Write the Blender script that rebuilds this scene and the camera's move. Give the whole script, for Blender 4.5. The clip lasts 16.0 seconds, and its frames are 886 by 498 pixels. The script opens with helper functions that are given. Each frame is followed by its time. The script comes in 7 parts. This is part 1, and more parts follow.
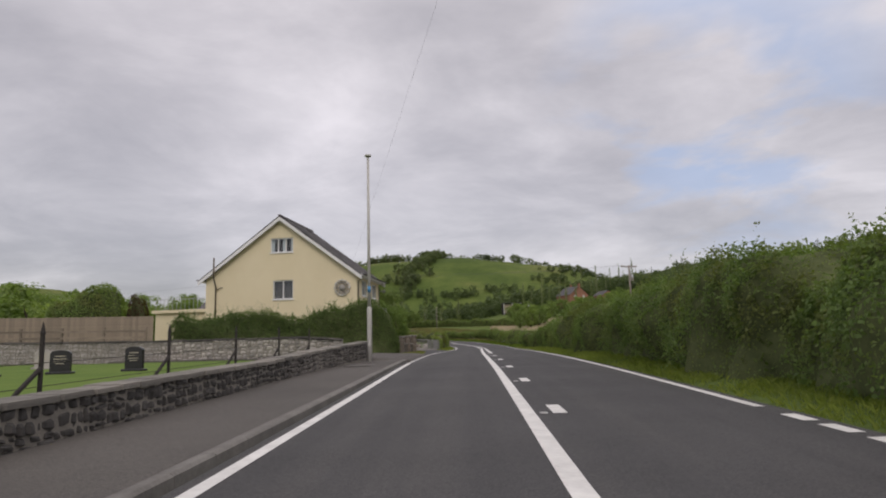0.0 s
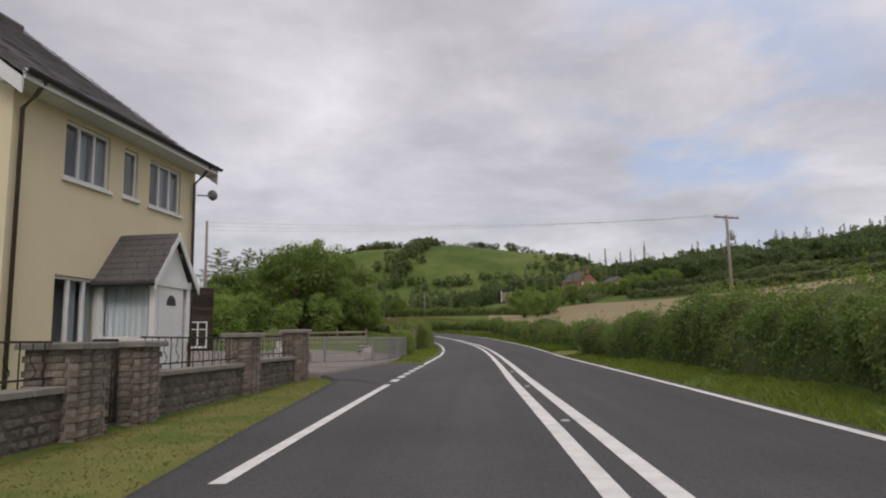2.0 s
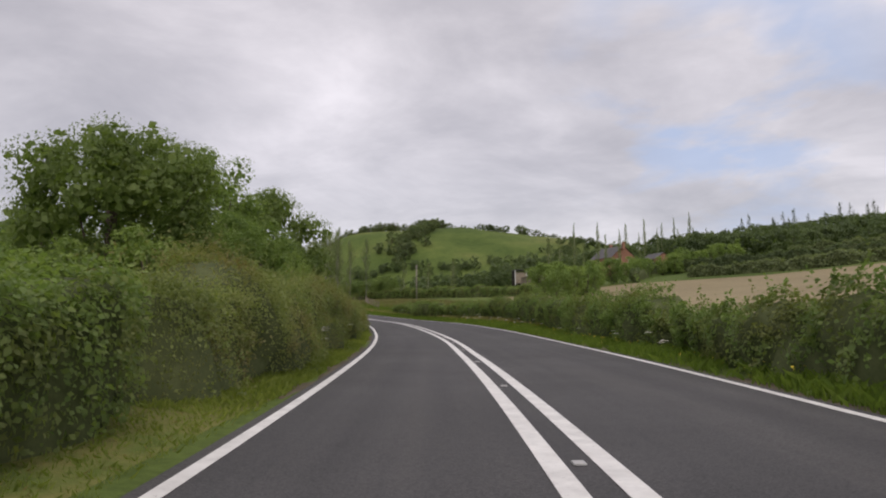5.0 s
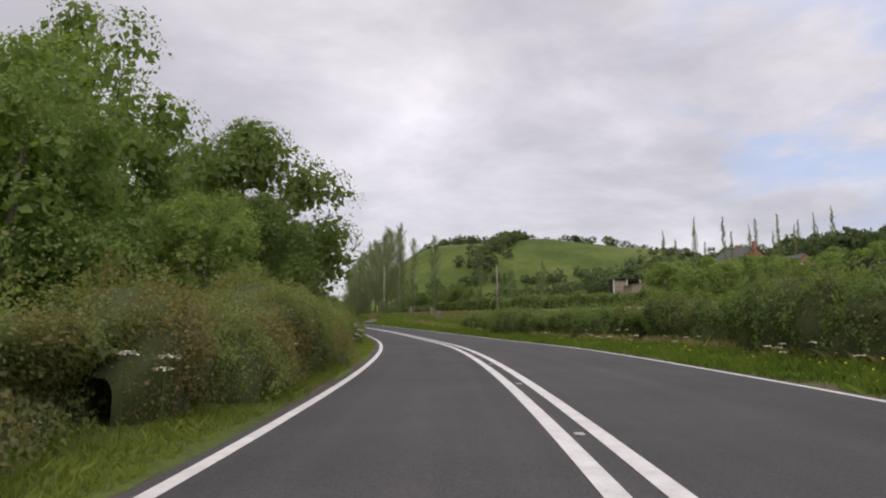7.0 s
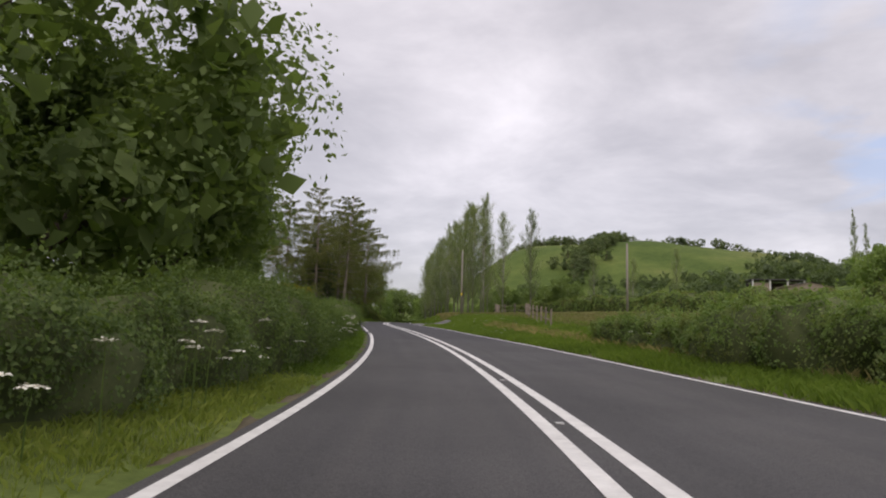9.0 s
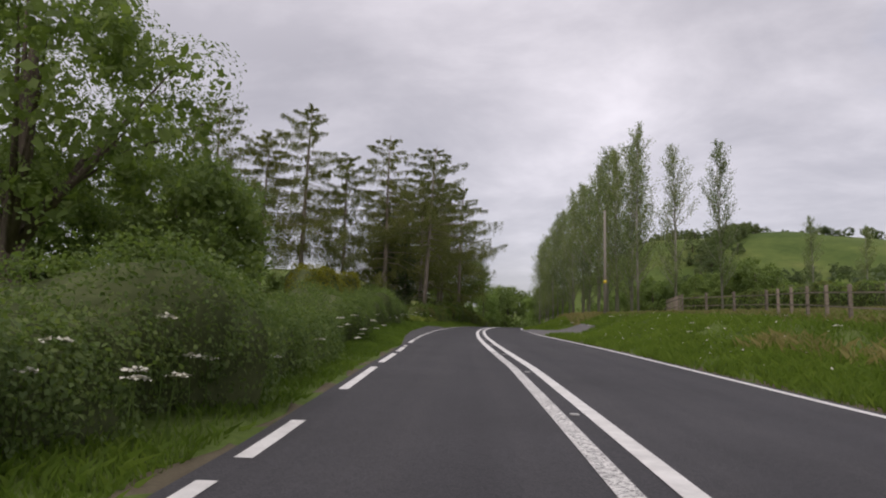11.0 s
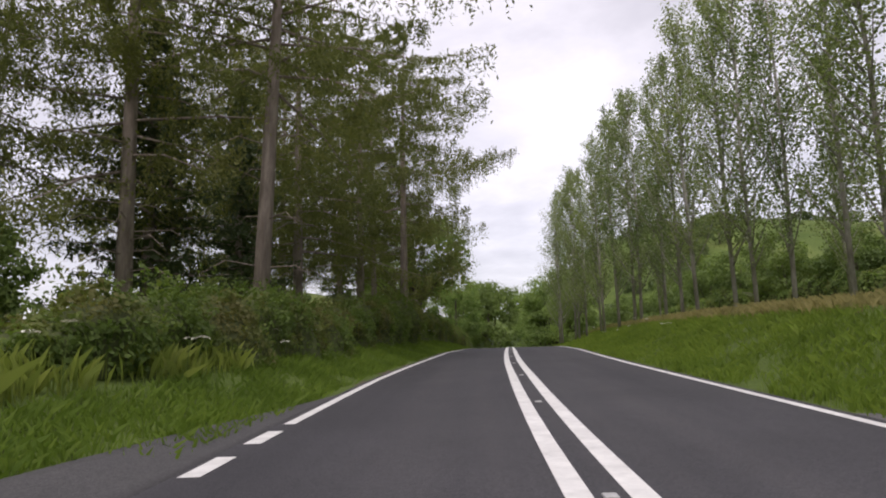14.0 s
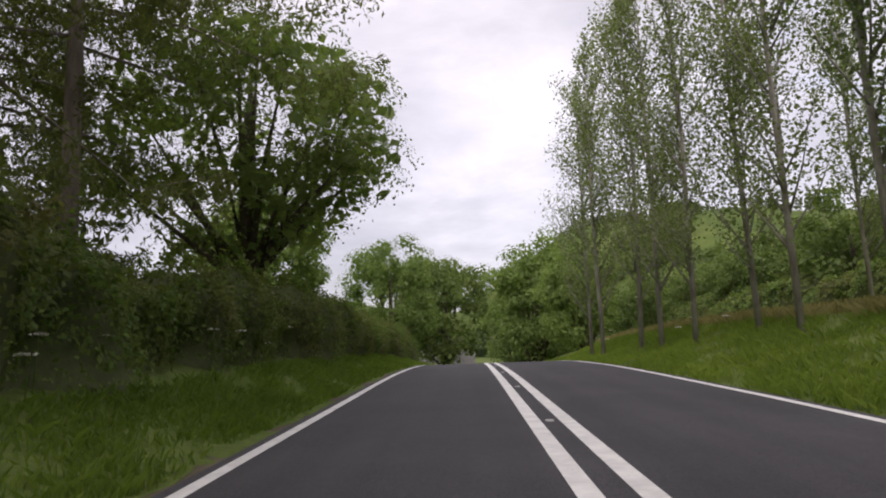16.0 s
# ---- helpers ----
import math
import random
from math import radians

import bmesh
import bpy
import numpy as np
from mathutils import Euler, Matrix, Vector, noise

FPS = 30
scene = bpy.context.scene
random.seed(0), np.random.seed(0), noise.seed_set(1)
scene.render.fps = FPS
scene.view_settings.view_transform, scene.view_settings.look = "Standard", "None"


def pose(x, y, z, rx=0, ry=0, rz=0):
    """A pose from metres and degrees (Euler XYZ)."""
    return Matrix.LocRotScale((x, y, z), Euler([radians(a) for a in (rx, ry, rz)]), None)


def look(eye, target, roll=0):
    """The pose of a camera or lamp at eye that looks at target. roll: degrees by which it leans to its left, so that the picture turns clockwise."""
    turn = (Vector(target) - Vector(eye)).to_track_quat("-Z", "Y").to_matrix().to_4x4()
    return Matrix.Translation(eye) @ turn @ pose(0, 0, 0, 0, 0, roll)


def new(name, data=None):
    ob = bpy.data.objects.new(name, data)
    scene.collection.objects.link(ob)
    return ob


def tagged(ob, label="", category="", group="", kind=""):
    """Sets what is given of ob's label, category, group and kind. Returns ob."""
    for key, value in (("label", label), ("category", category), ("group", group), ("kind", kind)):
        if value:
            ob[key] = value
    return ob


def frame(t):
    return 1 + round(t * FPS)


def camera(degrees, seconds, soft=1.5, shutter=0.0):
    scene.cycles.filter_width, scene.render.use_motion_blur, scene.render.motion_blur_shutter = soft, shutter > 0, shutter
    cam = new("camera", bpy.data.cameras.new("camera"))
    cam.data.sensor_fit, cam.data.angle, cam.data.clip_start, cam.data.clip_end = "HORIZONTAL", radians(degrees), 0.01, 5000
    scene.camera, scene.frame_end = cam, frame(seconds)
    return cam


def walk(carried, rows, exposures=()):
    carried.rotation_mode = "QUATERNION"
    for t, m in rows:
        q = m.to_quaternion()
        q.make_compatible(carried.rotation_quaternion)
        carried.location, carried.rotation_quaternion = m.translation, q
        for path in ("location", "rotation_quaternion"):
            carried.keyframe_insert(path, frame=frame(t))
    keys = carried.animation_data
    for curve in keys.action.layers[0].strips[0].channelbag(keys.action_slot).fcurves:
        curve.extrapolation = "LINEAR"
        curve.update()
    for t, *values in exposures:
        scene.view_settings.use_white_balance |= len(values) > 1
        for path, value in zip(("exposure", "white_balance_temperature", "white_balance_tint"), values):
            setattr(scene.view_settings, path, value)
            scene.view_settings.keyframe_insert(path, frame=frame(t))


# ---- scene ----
cam = camera(66.15, 16.0, soft=2.0)
PATH = [
    (0.00, -0.00, -0.00, 1.103, 98.59, 1.48, -0.05),
    (0.50, 0.30, 8.64, 1.369, 98.05, 0.83, -0.05),
    (1.00, 0.57, 17.22, 1.626, 98.41, 0.90, 0.17),
    (1.50, 0.83, 25.72, 1.873, 98.12, 1.63, 0.01),
    (2.00, 1.11, 34.07, 2.025, 97.75, 1.06, -0.66),
    (2.50, 1.55, 42.30, 2.135, 97.21, 1.51, -1.42),
    (3.00, 2.09, 50.37, 2.215, 96.75, 2.18, -1.80),
    (3.50, 2.58, 58.32, 2.272, 96.75, 1.09, -1.85),
    (4.10, 3.09, 67.85, 2.374, 96.71, 0.76, -1.60),
    (4.75, 3.42, 78.14, 2.543, 96.68, 0.52, -0.65),
    (5.40, 3.50, 88.44, 2.743, 96.68, 0.35, 0.96),
    (6.00, 3.31, 98.00, 2.928, 96.75, 0.24, 2.99),
    (6.50, 3.03, 106.00, 3.066, 97.53, -0.06, 4.89),
    (7.00, 2.49, 114.02, 3.254, 98.04, 0.14, 6.80),
    (7.50, 1.69, 122.05, 3.493, 98.17, -0.55, 8.53),
    (8.00, 0.62, 130.10, 3.774, 98.51, -0.22, 10.57),
    (8.50, -0.76, 138.19, 4.103, 98.14, -1.70, 12.23),
    (9.10, -2.70, 147.84, 4.398, 98.20, -1.90, 14.85),
    (9.75, -5.43, 158.24, 4.769, 97.65, -3.05, 18.43),
    (10.40, -8.79, 168.65, 5.290, 97.84, -2.23, 21.71),
    (11.00, -12.42, 178.35, 5.816, 98.11, -1.70, 23.52),
    (11.50, -15.65, 186.49, 6.224, 98.25, -1.06, 24.30),
    (12.00, -19.03, 194.79, 6.678, 99.03, -1.29, 24.20),
    (12.50, -22.43, 203.19, 7.105, 99.14, -0.19, 23.86),
    (13.00, -25.71, 211.59, 7.488, 98.84, -0.42, 23.22),
    (13.50, -28.87, 220.04, 7.838, 98.31, 1.37, 22.05),
    (14.00, -31.89, 228.48, 8.222, 99.01, 1.52, 20.79),
    (14.50, -34.69, 236.92, 8.597, 99.30, 1.75, 19.74),
    (15.00, -37.31, 245.34, 8.961, 98.61, 2.04, 18.66),
    (15.50, -39.71, 253.67, 9.263, 98.55, 1.55, 17.79),
    (16.00, -42.01, 262.01, 9.550, 98.39, 2.00, 17.30),
]
EXPOSURES = [(0, -0.42, 6600, 19), (3.5, -0.38, 6600, 19), (6, -0.24, 6580, 20), (8.5, -0.14, 6580, 20), (11, -0.28, 6520, 21), (12.5, -0.15, 6500, 21), (14.5, 0.2, 6450, 23), (16, 0.12, 6500, 24)]
SKY_CLOUD, ZENITH, SUN_POWER = 1.0, 0.8, 1.2
walk(cam, [(t, pose(*p)) for t, *p in PATH], EXPOSURES)

# ---------------------------------------------------------------- light and sky
SUN_ELEV, SUN_AZ = 44.0, 172.0   # azimuth measured clockwise from +y
world = bpy.data.worlds.new("sky")
scene.world = world
world.use_nodes = True
wn, wl = world.node_tree.nodes, world.node_tree.links
wn.clear()


def wnode(kind, **kw):
    n = wn.new(kind)
    for k, v in kw.items():
        n.inputs[k].default_value = v
    return n


def wmath(op, a, b=None, clamp=False):
    n = wn.new("ShaderNodeMath")
    n.operation, n.use_clamp = op, clamp
    for i, v in enumerate((a, b)):
        if v is None:
            continue
        if isinstance(v, (int, float)):
            n.inputs[i].default_value = v
        else:
            wl.new(v, n.inputs[i])
    return n.outputs[0]


def wramp(fac, stops):
    n = wn.new("ShaderNodeValToRGB")
    e = n.color_ramp.elements
    while len(e) < len(stops):
        e.new(0.5)
    for el, (p, c) in zip(e, stops):
        el.position, el.color = p, (*c, 1)
    wl.new(fac, n.inputs[0])
    return n.outputs[0]


def wmix(fac, a, b):
    n = wn.new("ShaderNodeMix")
    n.data_type = "RGBA"
    wl.new(fac, n.inputs[0])
    for i, v in ((6, a), (7, b)):
        if isinstance(v, tuple):
            n.inputs[i].default_value = (*v, 1)
        else:
            wl.new(v, n.inputs[i])
    return n.outputs[2]


sky = wn.new("ShaderNodeTexSky")
sky.sky_type, sky.sun_disc = "NISHITA", False
sky.sun_elevation, sky.sun_rotation = radians(SUN_ELEV), radians(SUN_AZ)
coord = wn.new("ShaderNodeTexCoord").outputs["Generated"]
sep = wn.new("ShaderNodeSeparateXYZ")
wl.new(coord, sep.inputs[0])
# the cloud deck: the direction laid on a flat ceiling, so that clouds flatten to the horizon
den = wmath("ADD", wmath("MAXIMUM", sep.outputs[2], 0.0), 0.16)
comb = wn.new("ShaderNodeCombineXYZ")
wl.new(wmath("DIVIDE", sep.outputs[0], den), comb.inputs[0])
wl.new(wmath("DIVIDE", sep.outputs[1], den), comb.inputs[1])


def wnoise(scale, detail, rough, off):
    m = wn.new("ShaderNodeMapping")
    m.inputs["Location"].default_value = off
    wl.new(comb.outputs[0], m.inputs[0])
    n = wnode("ShaderNodeTexNoise", Scale=scale, Detail=detail, Roughness=rough, Distortion=0.35)
    wl.new(m.outputs[0], n.inputs["Vector"])
    return n.outputs[0]


broad = wnoise(0.55, 6.0, 0.55, (3.1, 1.7, 0.0))
fine = wnoise(1.6, 8.0, 0.6, (7.7, 2.2, 0.0))
shade = wmath("ADD", wmath("MULTIPLY", broad, 0.62), wmath("MULTIPLY", fine, 0.38))
cloud = wramp(shade, [(0.38, (0.47, 0.468, 0.468)), (0.47, (0.59, 0.587, 0.583)), (0.54, (0.72, 0.717, 0.708)), (0.62, (0.90, 0.895, 0.885))])
# blue breaks low in the north-east
gapn = wnoise(1.15, 5.0, 0.55, (1.3, 6.4, 0.0))
east = wn.new("ShaderNodeVectorMath")
east.operation = "DOT_PRODUCT"
wl.new(coord, east.inputs[0])
east.inputs[1].default_value = Vector((0.38, 0.87, 0.31)).normalized()
near_gap = wmath("MULTIPLY", wmath("SUBTRACT", east.outputs["Value"], 0.968), 34.0, True)
gap = wmath("MULTIPLY", wmath("MULTIPLY", wmath("SUBTRACT", gapn, 0.46), 10.0, True), near_gap, True)
blue = wmix(wmath("MULTIPLY", gap, 0.8, True), cloud, (0.45, 0.59, 0.80))
bg_cloud = wnode("ShaderNodeBackground", Strength=SKY_CLOUD)
# a greyer bank low in the north-west, and an overcast that brightens towards the zenith
west = wn.new("ShaderNodeVectorMath")
west.operation = "DOT_PRODUCT"
wl.new(coord, west.inputs[0])
west.inputs[1].default_value = Vector((-0.50, 0.86, 0.06)).normalized()
bank = wmath("MULTIPLY", wmath("SUBTRACT", west.outputs["Value"], 0.915), 14.0, True)
zenith = wmath("MULTIPLY", wmath("SUBTRACT", sep.outputs[2], 0.40), 2.0, True)
thinner = wn.new("ShaderNodeVectorMath")
thinner.operation = "DOT_PRODUCT"
wl.new(coord, thinner.inputs[0])
thinner.inputs[1].default_value = Vector((-0.52, 0.78, 0.36)).normalized()
thin = wmath("MULTIPLY", wmath("SUBTRACT", thinner.outputs["Value"], 0.86), 7.0, True)
glow = wmath("MULTIPLY", wmath("ADD", wmath("SUBTRACT", 1.0, wmath("MULTIPLY", bank, 0.38)), wmath("MULTIPLY", thin, 0.26)), wmath("ADD", wmath("MULTIPLY", zenith, ZENITH), 1.0))
wl.new(wmath("MULTIPLY", glow, SKY_CLOUD), bg_cloud.inputs["Strength"])
wl.new(blue, bg_cloud.inputs[0])
bg_sky = wnode("ShaderNodeBackground", Strength=0.03)
wl.new(sky.outputs[0], bg_sky.inputs[0])
addw = wn.new("ShaderNodeAddShader")
wl.new(bg_cloud.outputs[0], addw.inputs[0])
wl.new(bg_sky.outputs[0], addw.inputs[1])
wl.new(addw.outputs[0], wn.new("ShaderNodeOutputWorld").inputs[0])

sun = new("sun", bpy.data.lights.new("sun", "SUN"))
sun.data.energy, sun.data.angle, sun.data.color = SUN_POWER, radians(24), (1.0, 0.95, 0.87)
az, el = radians(SUN_AZ), radians(SUN_ELEV)
sun.matrix_world = look((0, 0, 100), (-math.sin(az) * math.cos(el), -math.cos(az) * math.cos(el), 100 - math.sin(el)))

# ---------------------------------------------------------------- materials


def mat(name, rough=0.8, metal=0.0, spec=0.3):
    m = bpy.data.materials.new(name)
    m.use_nodes = True
    b = m.node_tree.nodes["Principled BSDF"]
    b.inputs["Roughness"].default_value, b.inputs["Metallic"].default_value = rough, metal
    b.inputs["Specular IOR Level"].default_value = spec
    return m, m.node_tree.nodes, m.node_tree.links, b


def mnoise(n, l, scale, detail=5.0, rough=0.6, where="Object", vec=None, stretch=None):
    x = n.new("ShaderNodeTexNoise")
    x.inputs["Scale"].default_value, x.inputs["Detail"].default_value, x.inputs["Roughness"].default_value = scale, detail, rough
    if vec is None:
        vec = n.new("ShaderNodeTexCoord").outputs[where]
    if stretch:
        mp = n.new("ShaderNodeMapping")
        mp.inputs["Scale"].default_value = stretch
        l.new(vec, mp.inputs[0])
        vec = mp.outputs[0]
    l.new(vec, x.inputs["Vector"])
    return x.outputs[0]


def mramp(n, l, fac, stops):
    r = n.new("ShaderNodeValToRGB")
    e = r.color_ramp.elements
    while len(e) < len(stops):
        e.new(0.5)
    for elem, (p, c) in zip(e, stops):
        elem.position, elem.color = p, (*c, 1)
    l.new(fac, r.inputs[0])
    return r.outputs[0]


def mmix(n, l, fac, a, b, how="MIX"):
    x = n.new("ShaderNodeMix")
    x.data_type, x.blend_type = "RGBA", how
    for i, v in ((0, fac), (6, a), (7, b)):
        if isinstance(v, tuple):
            x.inputs[i].default_value = (*v, 1)
        elif isinstance(v, (int, float)):
            x.inputs[i].default_value = v
        else:
            l.new(v, x.inputs[i])
    return x.outputs[2]


def mbump(n, l, b, height, strength=0.4, dist=0.02):
    x = n.new("ShaderNodeBump")
    x.inputs["Strength"].default_value, x.inputs["Distance"].default_value = strength, dist
    l.new(height, x.inputs["Height"])
    l.new(x.outputs[0], b.inputs["Normal"])


def surface(name, stops, scale, rough=0.8, metal=0.0, fine=None, bump=0.3, bdist=0.01, stretch=None, per_object=0.0, spec=0.3):
    """Two scales of variation: a broad ramp of colours and a fine grain over it."""
    m, n, l, b = mat(name, rough, metal, spec)
    c = mramp(n, l, mnoise(n, l, scale, stretch=stretch), stops)
    g = mnoise(n, l, fine or scale * 14, 4.0, 0.65, stretch=stretch)
    c = mmix(n, l, 0.5, c, mramp(n, l, g, [(0.25, (0.62, 0.62, 0.62)), (0.75, (1.28, 1.28, 1.28))]), "MULTIPLY")
    if per_object:
        info = n.new("ShaderNodeObjectInfo").outputs["Random"]
        k = per_object
        c = mmix(n, l, 1.0, c, mramp(n, l, info, [(0.0, (1 - k, 1 - k, 1 - k)), (1.0, (1 + k, 1 + k * 0.9, 1 + k * 0.8))]), "MULTIPLY")
    l.new(c, b.inputs["Base Color"])
    mbump(n, l, b, g, bump, bdist)
    return m


def leaf_mat(name, dark, mid, light, trans=0.48, rough=0.6, patch=0.25, tint=None):
    """Leaves: a colour for each leaf, drifting over the crown, with light let through."""
    m, n, l, b = mat(name, rough, 0.0, 0.2)
    dark = tuple(a * 0.4 + c * 0.6 for a, c in zip(dark, mid))
    light = tuple(a * 0.42 + c * 0.58 for a, c in zip(light, mid))
    isl = n.new("ShaderNodeNewGeometry").outputs["Random Per Island"]
    c = mramp(n, l, isl, [(0.0, dark), (0.55, mid), (1.0, light)])
    drift = mnoise(n, l, patch, 3.0, 0.5)
    c = mmix(n, l, 0.7, c, mramp(n, l, drift, [(0.3, (0.7, 0.74, 0.68)), (0.7, (1.25, 1.2, 1.1))]), "MULTIPLY")
    if tint:      # patches of other growth
        spots = mramp(n, l, mnoise(n, l, 0.75, 4.0, 0.6), [(0.48, (0, 0, 0)), (0.62, (0.75, 0.75, 0.75))])
        c = mmix(n, l, spots, c, tint)
    info = n.new("ShaderNodeObjectInfo").outputs["Random"]
    c = mmix(n, l, 1.0, c, mramp(n, l, info, [(0.0, (0.82, 0.86, 0.84)), (1.0, (1.16, 1.12, 1.05))]), "MULTIPLY")
    l.new(c, b.inputs["Base Color"])
    tr = n.new("ShaderNodeBsdfTranslucent")
    l.new(mmix(n, l, 1.0, c, (1.15, 1.25, 0.6), "MULTIPLY"), tr.inputs[0])
    mx = n.new("ShaderNodeMixShader")
    mx.inputs[0].default_value = trans
    l.new(b.outputs[0], mx.inputs[1])
    l.new(tr.outputs[0], mx.inputs[2])
    l.new(mx.outputs[0], n["Material Output"].inputs[0])
    return m


def make_asphalt(name, base, patch, tracks=False):
    m, n, l, b = mat(name, 0.82, 0.0, 0.35)
    co = n.new("ShaderNodeTexCoord").outputs["Object"]
    c = mramp(n, l, mnoise(n, l, 0.35, 5.0, 0.6, vec=co), [(0.3, tuple(v * 0.82 for v in base)), (0.7, tuple(v * 1.15 for v in base))])
    stone = n.new("ShaderNodeTexVoronoi")
    stone.inputs["Scale"].default_value = 70
    l.new(co, stone.inputs["Vector"])
    c = mmix(n, l, 0.55, c, mramp(n, l, stone.outputs["Color"], [(0.2, (0.55, 0.55, 0.55)), (0.85, (1.5, 1.48, 1.45))]), "MULTIPLY")
    worn = mramp(n, l, mnoise(n, l, 2.3, 6.0, 0.7, vec=co), [(0.62, (0, 0, 0)), (0.75, (1, 1, 1))])
    c = mmix(n, l, mmix(n, l, 1.0, worn, (0.35, 0.35, 0.35), "MULTIPLY"), c, patch)
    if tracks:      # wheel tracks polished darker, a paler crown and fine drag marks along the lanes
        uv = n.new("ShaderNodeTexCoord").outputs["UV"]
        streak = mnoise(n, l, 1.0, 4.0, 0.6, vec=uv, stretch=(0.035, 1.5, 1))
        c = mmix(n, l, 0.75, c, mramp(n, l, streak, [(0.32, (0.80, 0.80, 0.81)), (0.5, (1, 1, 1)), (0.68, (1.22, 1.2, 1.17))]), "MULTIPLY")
        # Past 176 m the dimmer light is put into the colour, darker and bluer.
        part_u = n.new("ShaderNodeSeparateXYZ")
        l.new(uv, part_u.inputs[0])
        dim_stretch = n.new("ShaderNodeMapRange")
        dim_stretch.inputs["From Min"].default_value, dim_stretch.inputs["From Max"].default_value = 176, 184
        l.new(part_u.outputs[0], dim_stretch.inputs["Value"])
        c = mmix(n, l, dim_stretch.outputs[0], c, mmix(n, l, 1.0, c, (0.70, 0.70, 0.76), "MULTIPLY"))
        seal = mnoise(n, l, 1.0, 3.0, 0.55, vec=uv, stretch=(0.11, 0.4, 1))
        c = mmix(n, l, 0.5, c, mramp(n, l, seal, [(0.35, (0.86, 0.86, 0.88)), (0.65, (1.13, 1.12, 1.1))]), "MULTIPLY")
    l.new(c, b.inputs["Base Color"])
    mbump(n, l, b, stone.outputs["Distance"], 0.45, 0.008)
    return m


M = {}
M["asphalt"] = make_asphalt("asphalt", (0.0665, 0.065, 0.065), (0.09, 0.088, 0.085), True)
M["pavement"] = make_asphalt("old_footway_asphalt", (0.098, 0.090, 0.080), (0.14, 0.125, 0.10))


M["pale_road"] = make_asphalt("pale_side_road_asphalt", (0.135, 0.130, 0.125), (0.18, 0.17, 0.16))


def make_paint(name="road_paint", gone=(0.28, 0.36)):
    m, n, l, b = mat(name, 0.6, 0.0, 0.4)
    co = n.new("ShaderNodeTexCoord").outputs["Object"]
    c = mramp(n, l, mnoise(n, l, 3.0, 6.0, 0.7, vec=co), [(0.3, (0.56, 0.55, 0.52)), (0.65, (0.78, 0.77, 0.73))])
    crack = mramp(n, l, mnoise(n, l, 26.0, 5.0, 0.75, vec=co), [(gone[0], (0.10, 0.10, 0.10)), (gone[1], (1, 1, 1))])
    l.new(mmix(n, l, 0.8, c, crack, "MULTIPLY"), b.inputs["Base Color"])
    return m


M["paint"] = make_paint()
M["worn_paint"] = make_paint("worn_road_paint", (0.44, 0.50))


def make_ground():
    m, n, l, b = mat("meadow_ground", 0.95, 0.0, 0.1)
    co = n.new("ShaderNodeTexCoord").outputs["Object"]
    c = mramp(n, l, mnoise(n, l, 0.012, 4.0, 0.55, vec=co), [(0.35, (0.075, 0.115, 0.032)), (0.5, (0.105, 0.148, 0.042)), (0.65, (0.15, 0.175, 0.06))])
    c = mmix(n, l, 0.6, c, mramp(n, l, mnoise(n, l, 0.12, 6.0, 0.65, vec=co), [(0.3, (0.62, 0.68, 0.55)), (0.7, (1.3, 1.22, 1.1))]), "MULTIPLY")
    c = mmix(n, l, 0.7, c, mramp(n, l, mnoise(n, l, 6.0, 5.0, 0.7, vec=co), [(0.3, (0.55, 0.58, 0.5)), (0.7, (1.35, 1.3, 1.2))]), "MULTIPLY")
    l.new(c, b.inputs["Base Color"])
    mbump(n, l, b, mnoise(n, l, 9.0, 5.0, 0.7, vec=co), 0.6, 0.06)
    return m


M["ground"] = make_ground()
M["stubble"] = surface("stubble_field", [(0.3, (0.235, 0.192, 0.112)), (0.7, (0.31, 0.258, 0.150))], 0.08, 0.95, fine=3.0, bump=0.5, bdist=0.05, stretch=(1, 0.25, 1), spec=0.1)
M["gravel"] = surface("yard_gravel", [(0.3, (0.18, 0.162, 0.145)), (0.7, (0.26, 0.238, 0.212))], 0.5, 0.95, fine=60, bump=0.5, spec=0.15)
M["lawn"] = surface("mown_lawn", [(0.3, (0.10, 0.165, 0.035)), (0.7, (0.15, 0.215, 0.05))], 0.7, 0.95, fine=25, bump=0.5, bdist=0.03, spec=0.1)
M["verge"] = surface("dry_mossy_verge", [(0.3, (0.12, 0.15, 0.04)), (0.5, (0.19, 0.185, 0.06)), (0.62, (0.11, 0.15, 0.035)), (0.78, (0.2, 0.17, 0.07))], 0.8, 0.95, fine=18, bump=0.6, bdist=0.04, spec=0.1)
M["soil"] = surface("dry_soil_edge", [(0.3, (0.095, 0.08, 0.055)), (0.7, (0.15, 0.13, 0.085))], 1.2, 0.95, fine=30, spec=0.1)
M["kerb"] = surface("concrete_kerb", [(0.3, (0.15, 0.142, 0.13)), (0.7, (0.23, 0.22, 0.20))], 2.0, 0.9, per_object=0.12)
M["concrete"] = surface("weathered_concrete", [(0.3, (0.28, 0.27, 0.24)), (0.7, (0.40, 0.38, 0.35))], 1.5, 0.9)
M["render"] = surface("cream_render", [(0.3, (0.72, 0.63, 0.42)), (0.7, (0.78, 0.69, 0.48))], 0.5, 0.85, fine=45, bump=0.15, bdist=0.004)
M["slate"] = surface("slate", [(0.3, (0.07, 0.068, 0.072)), (0.7, (0.125, 0.118, 0.115))], 0.9, 0.65, fine=20, bump=0.3, per_object=0.25)
M["white"] = surface("white_plastic", [(0.3, (0.72, 0.72, 0.71)), (0.7, (0.80, 0.80, 0.79))], 1.5, 0.4, fine=40, bump=0.05)
M["grime_white"] = surface("grimy_white_paint", [(0.3, (0.5, 0.5, 0.47)), (0.7, (0.68, 0.67, 0.64))], 3.0, 0.6, fine=40, bump=0.1)
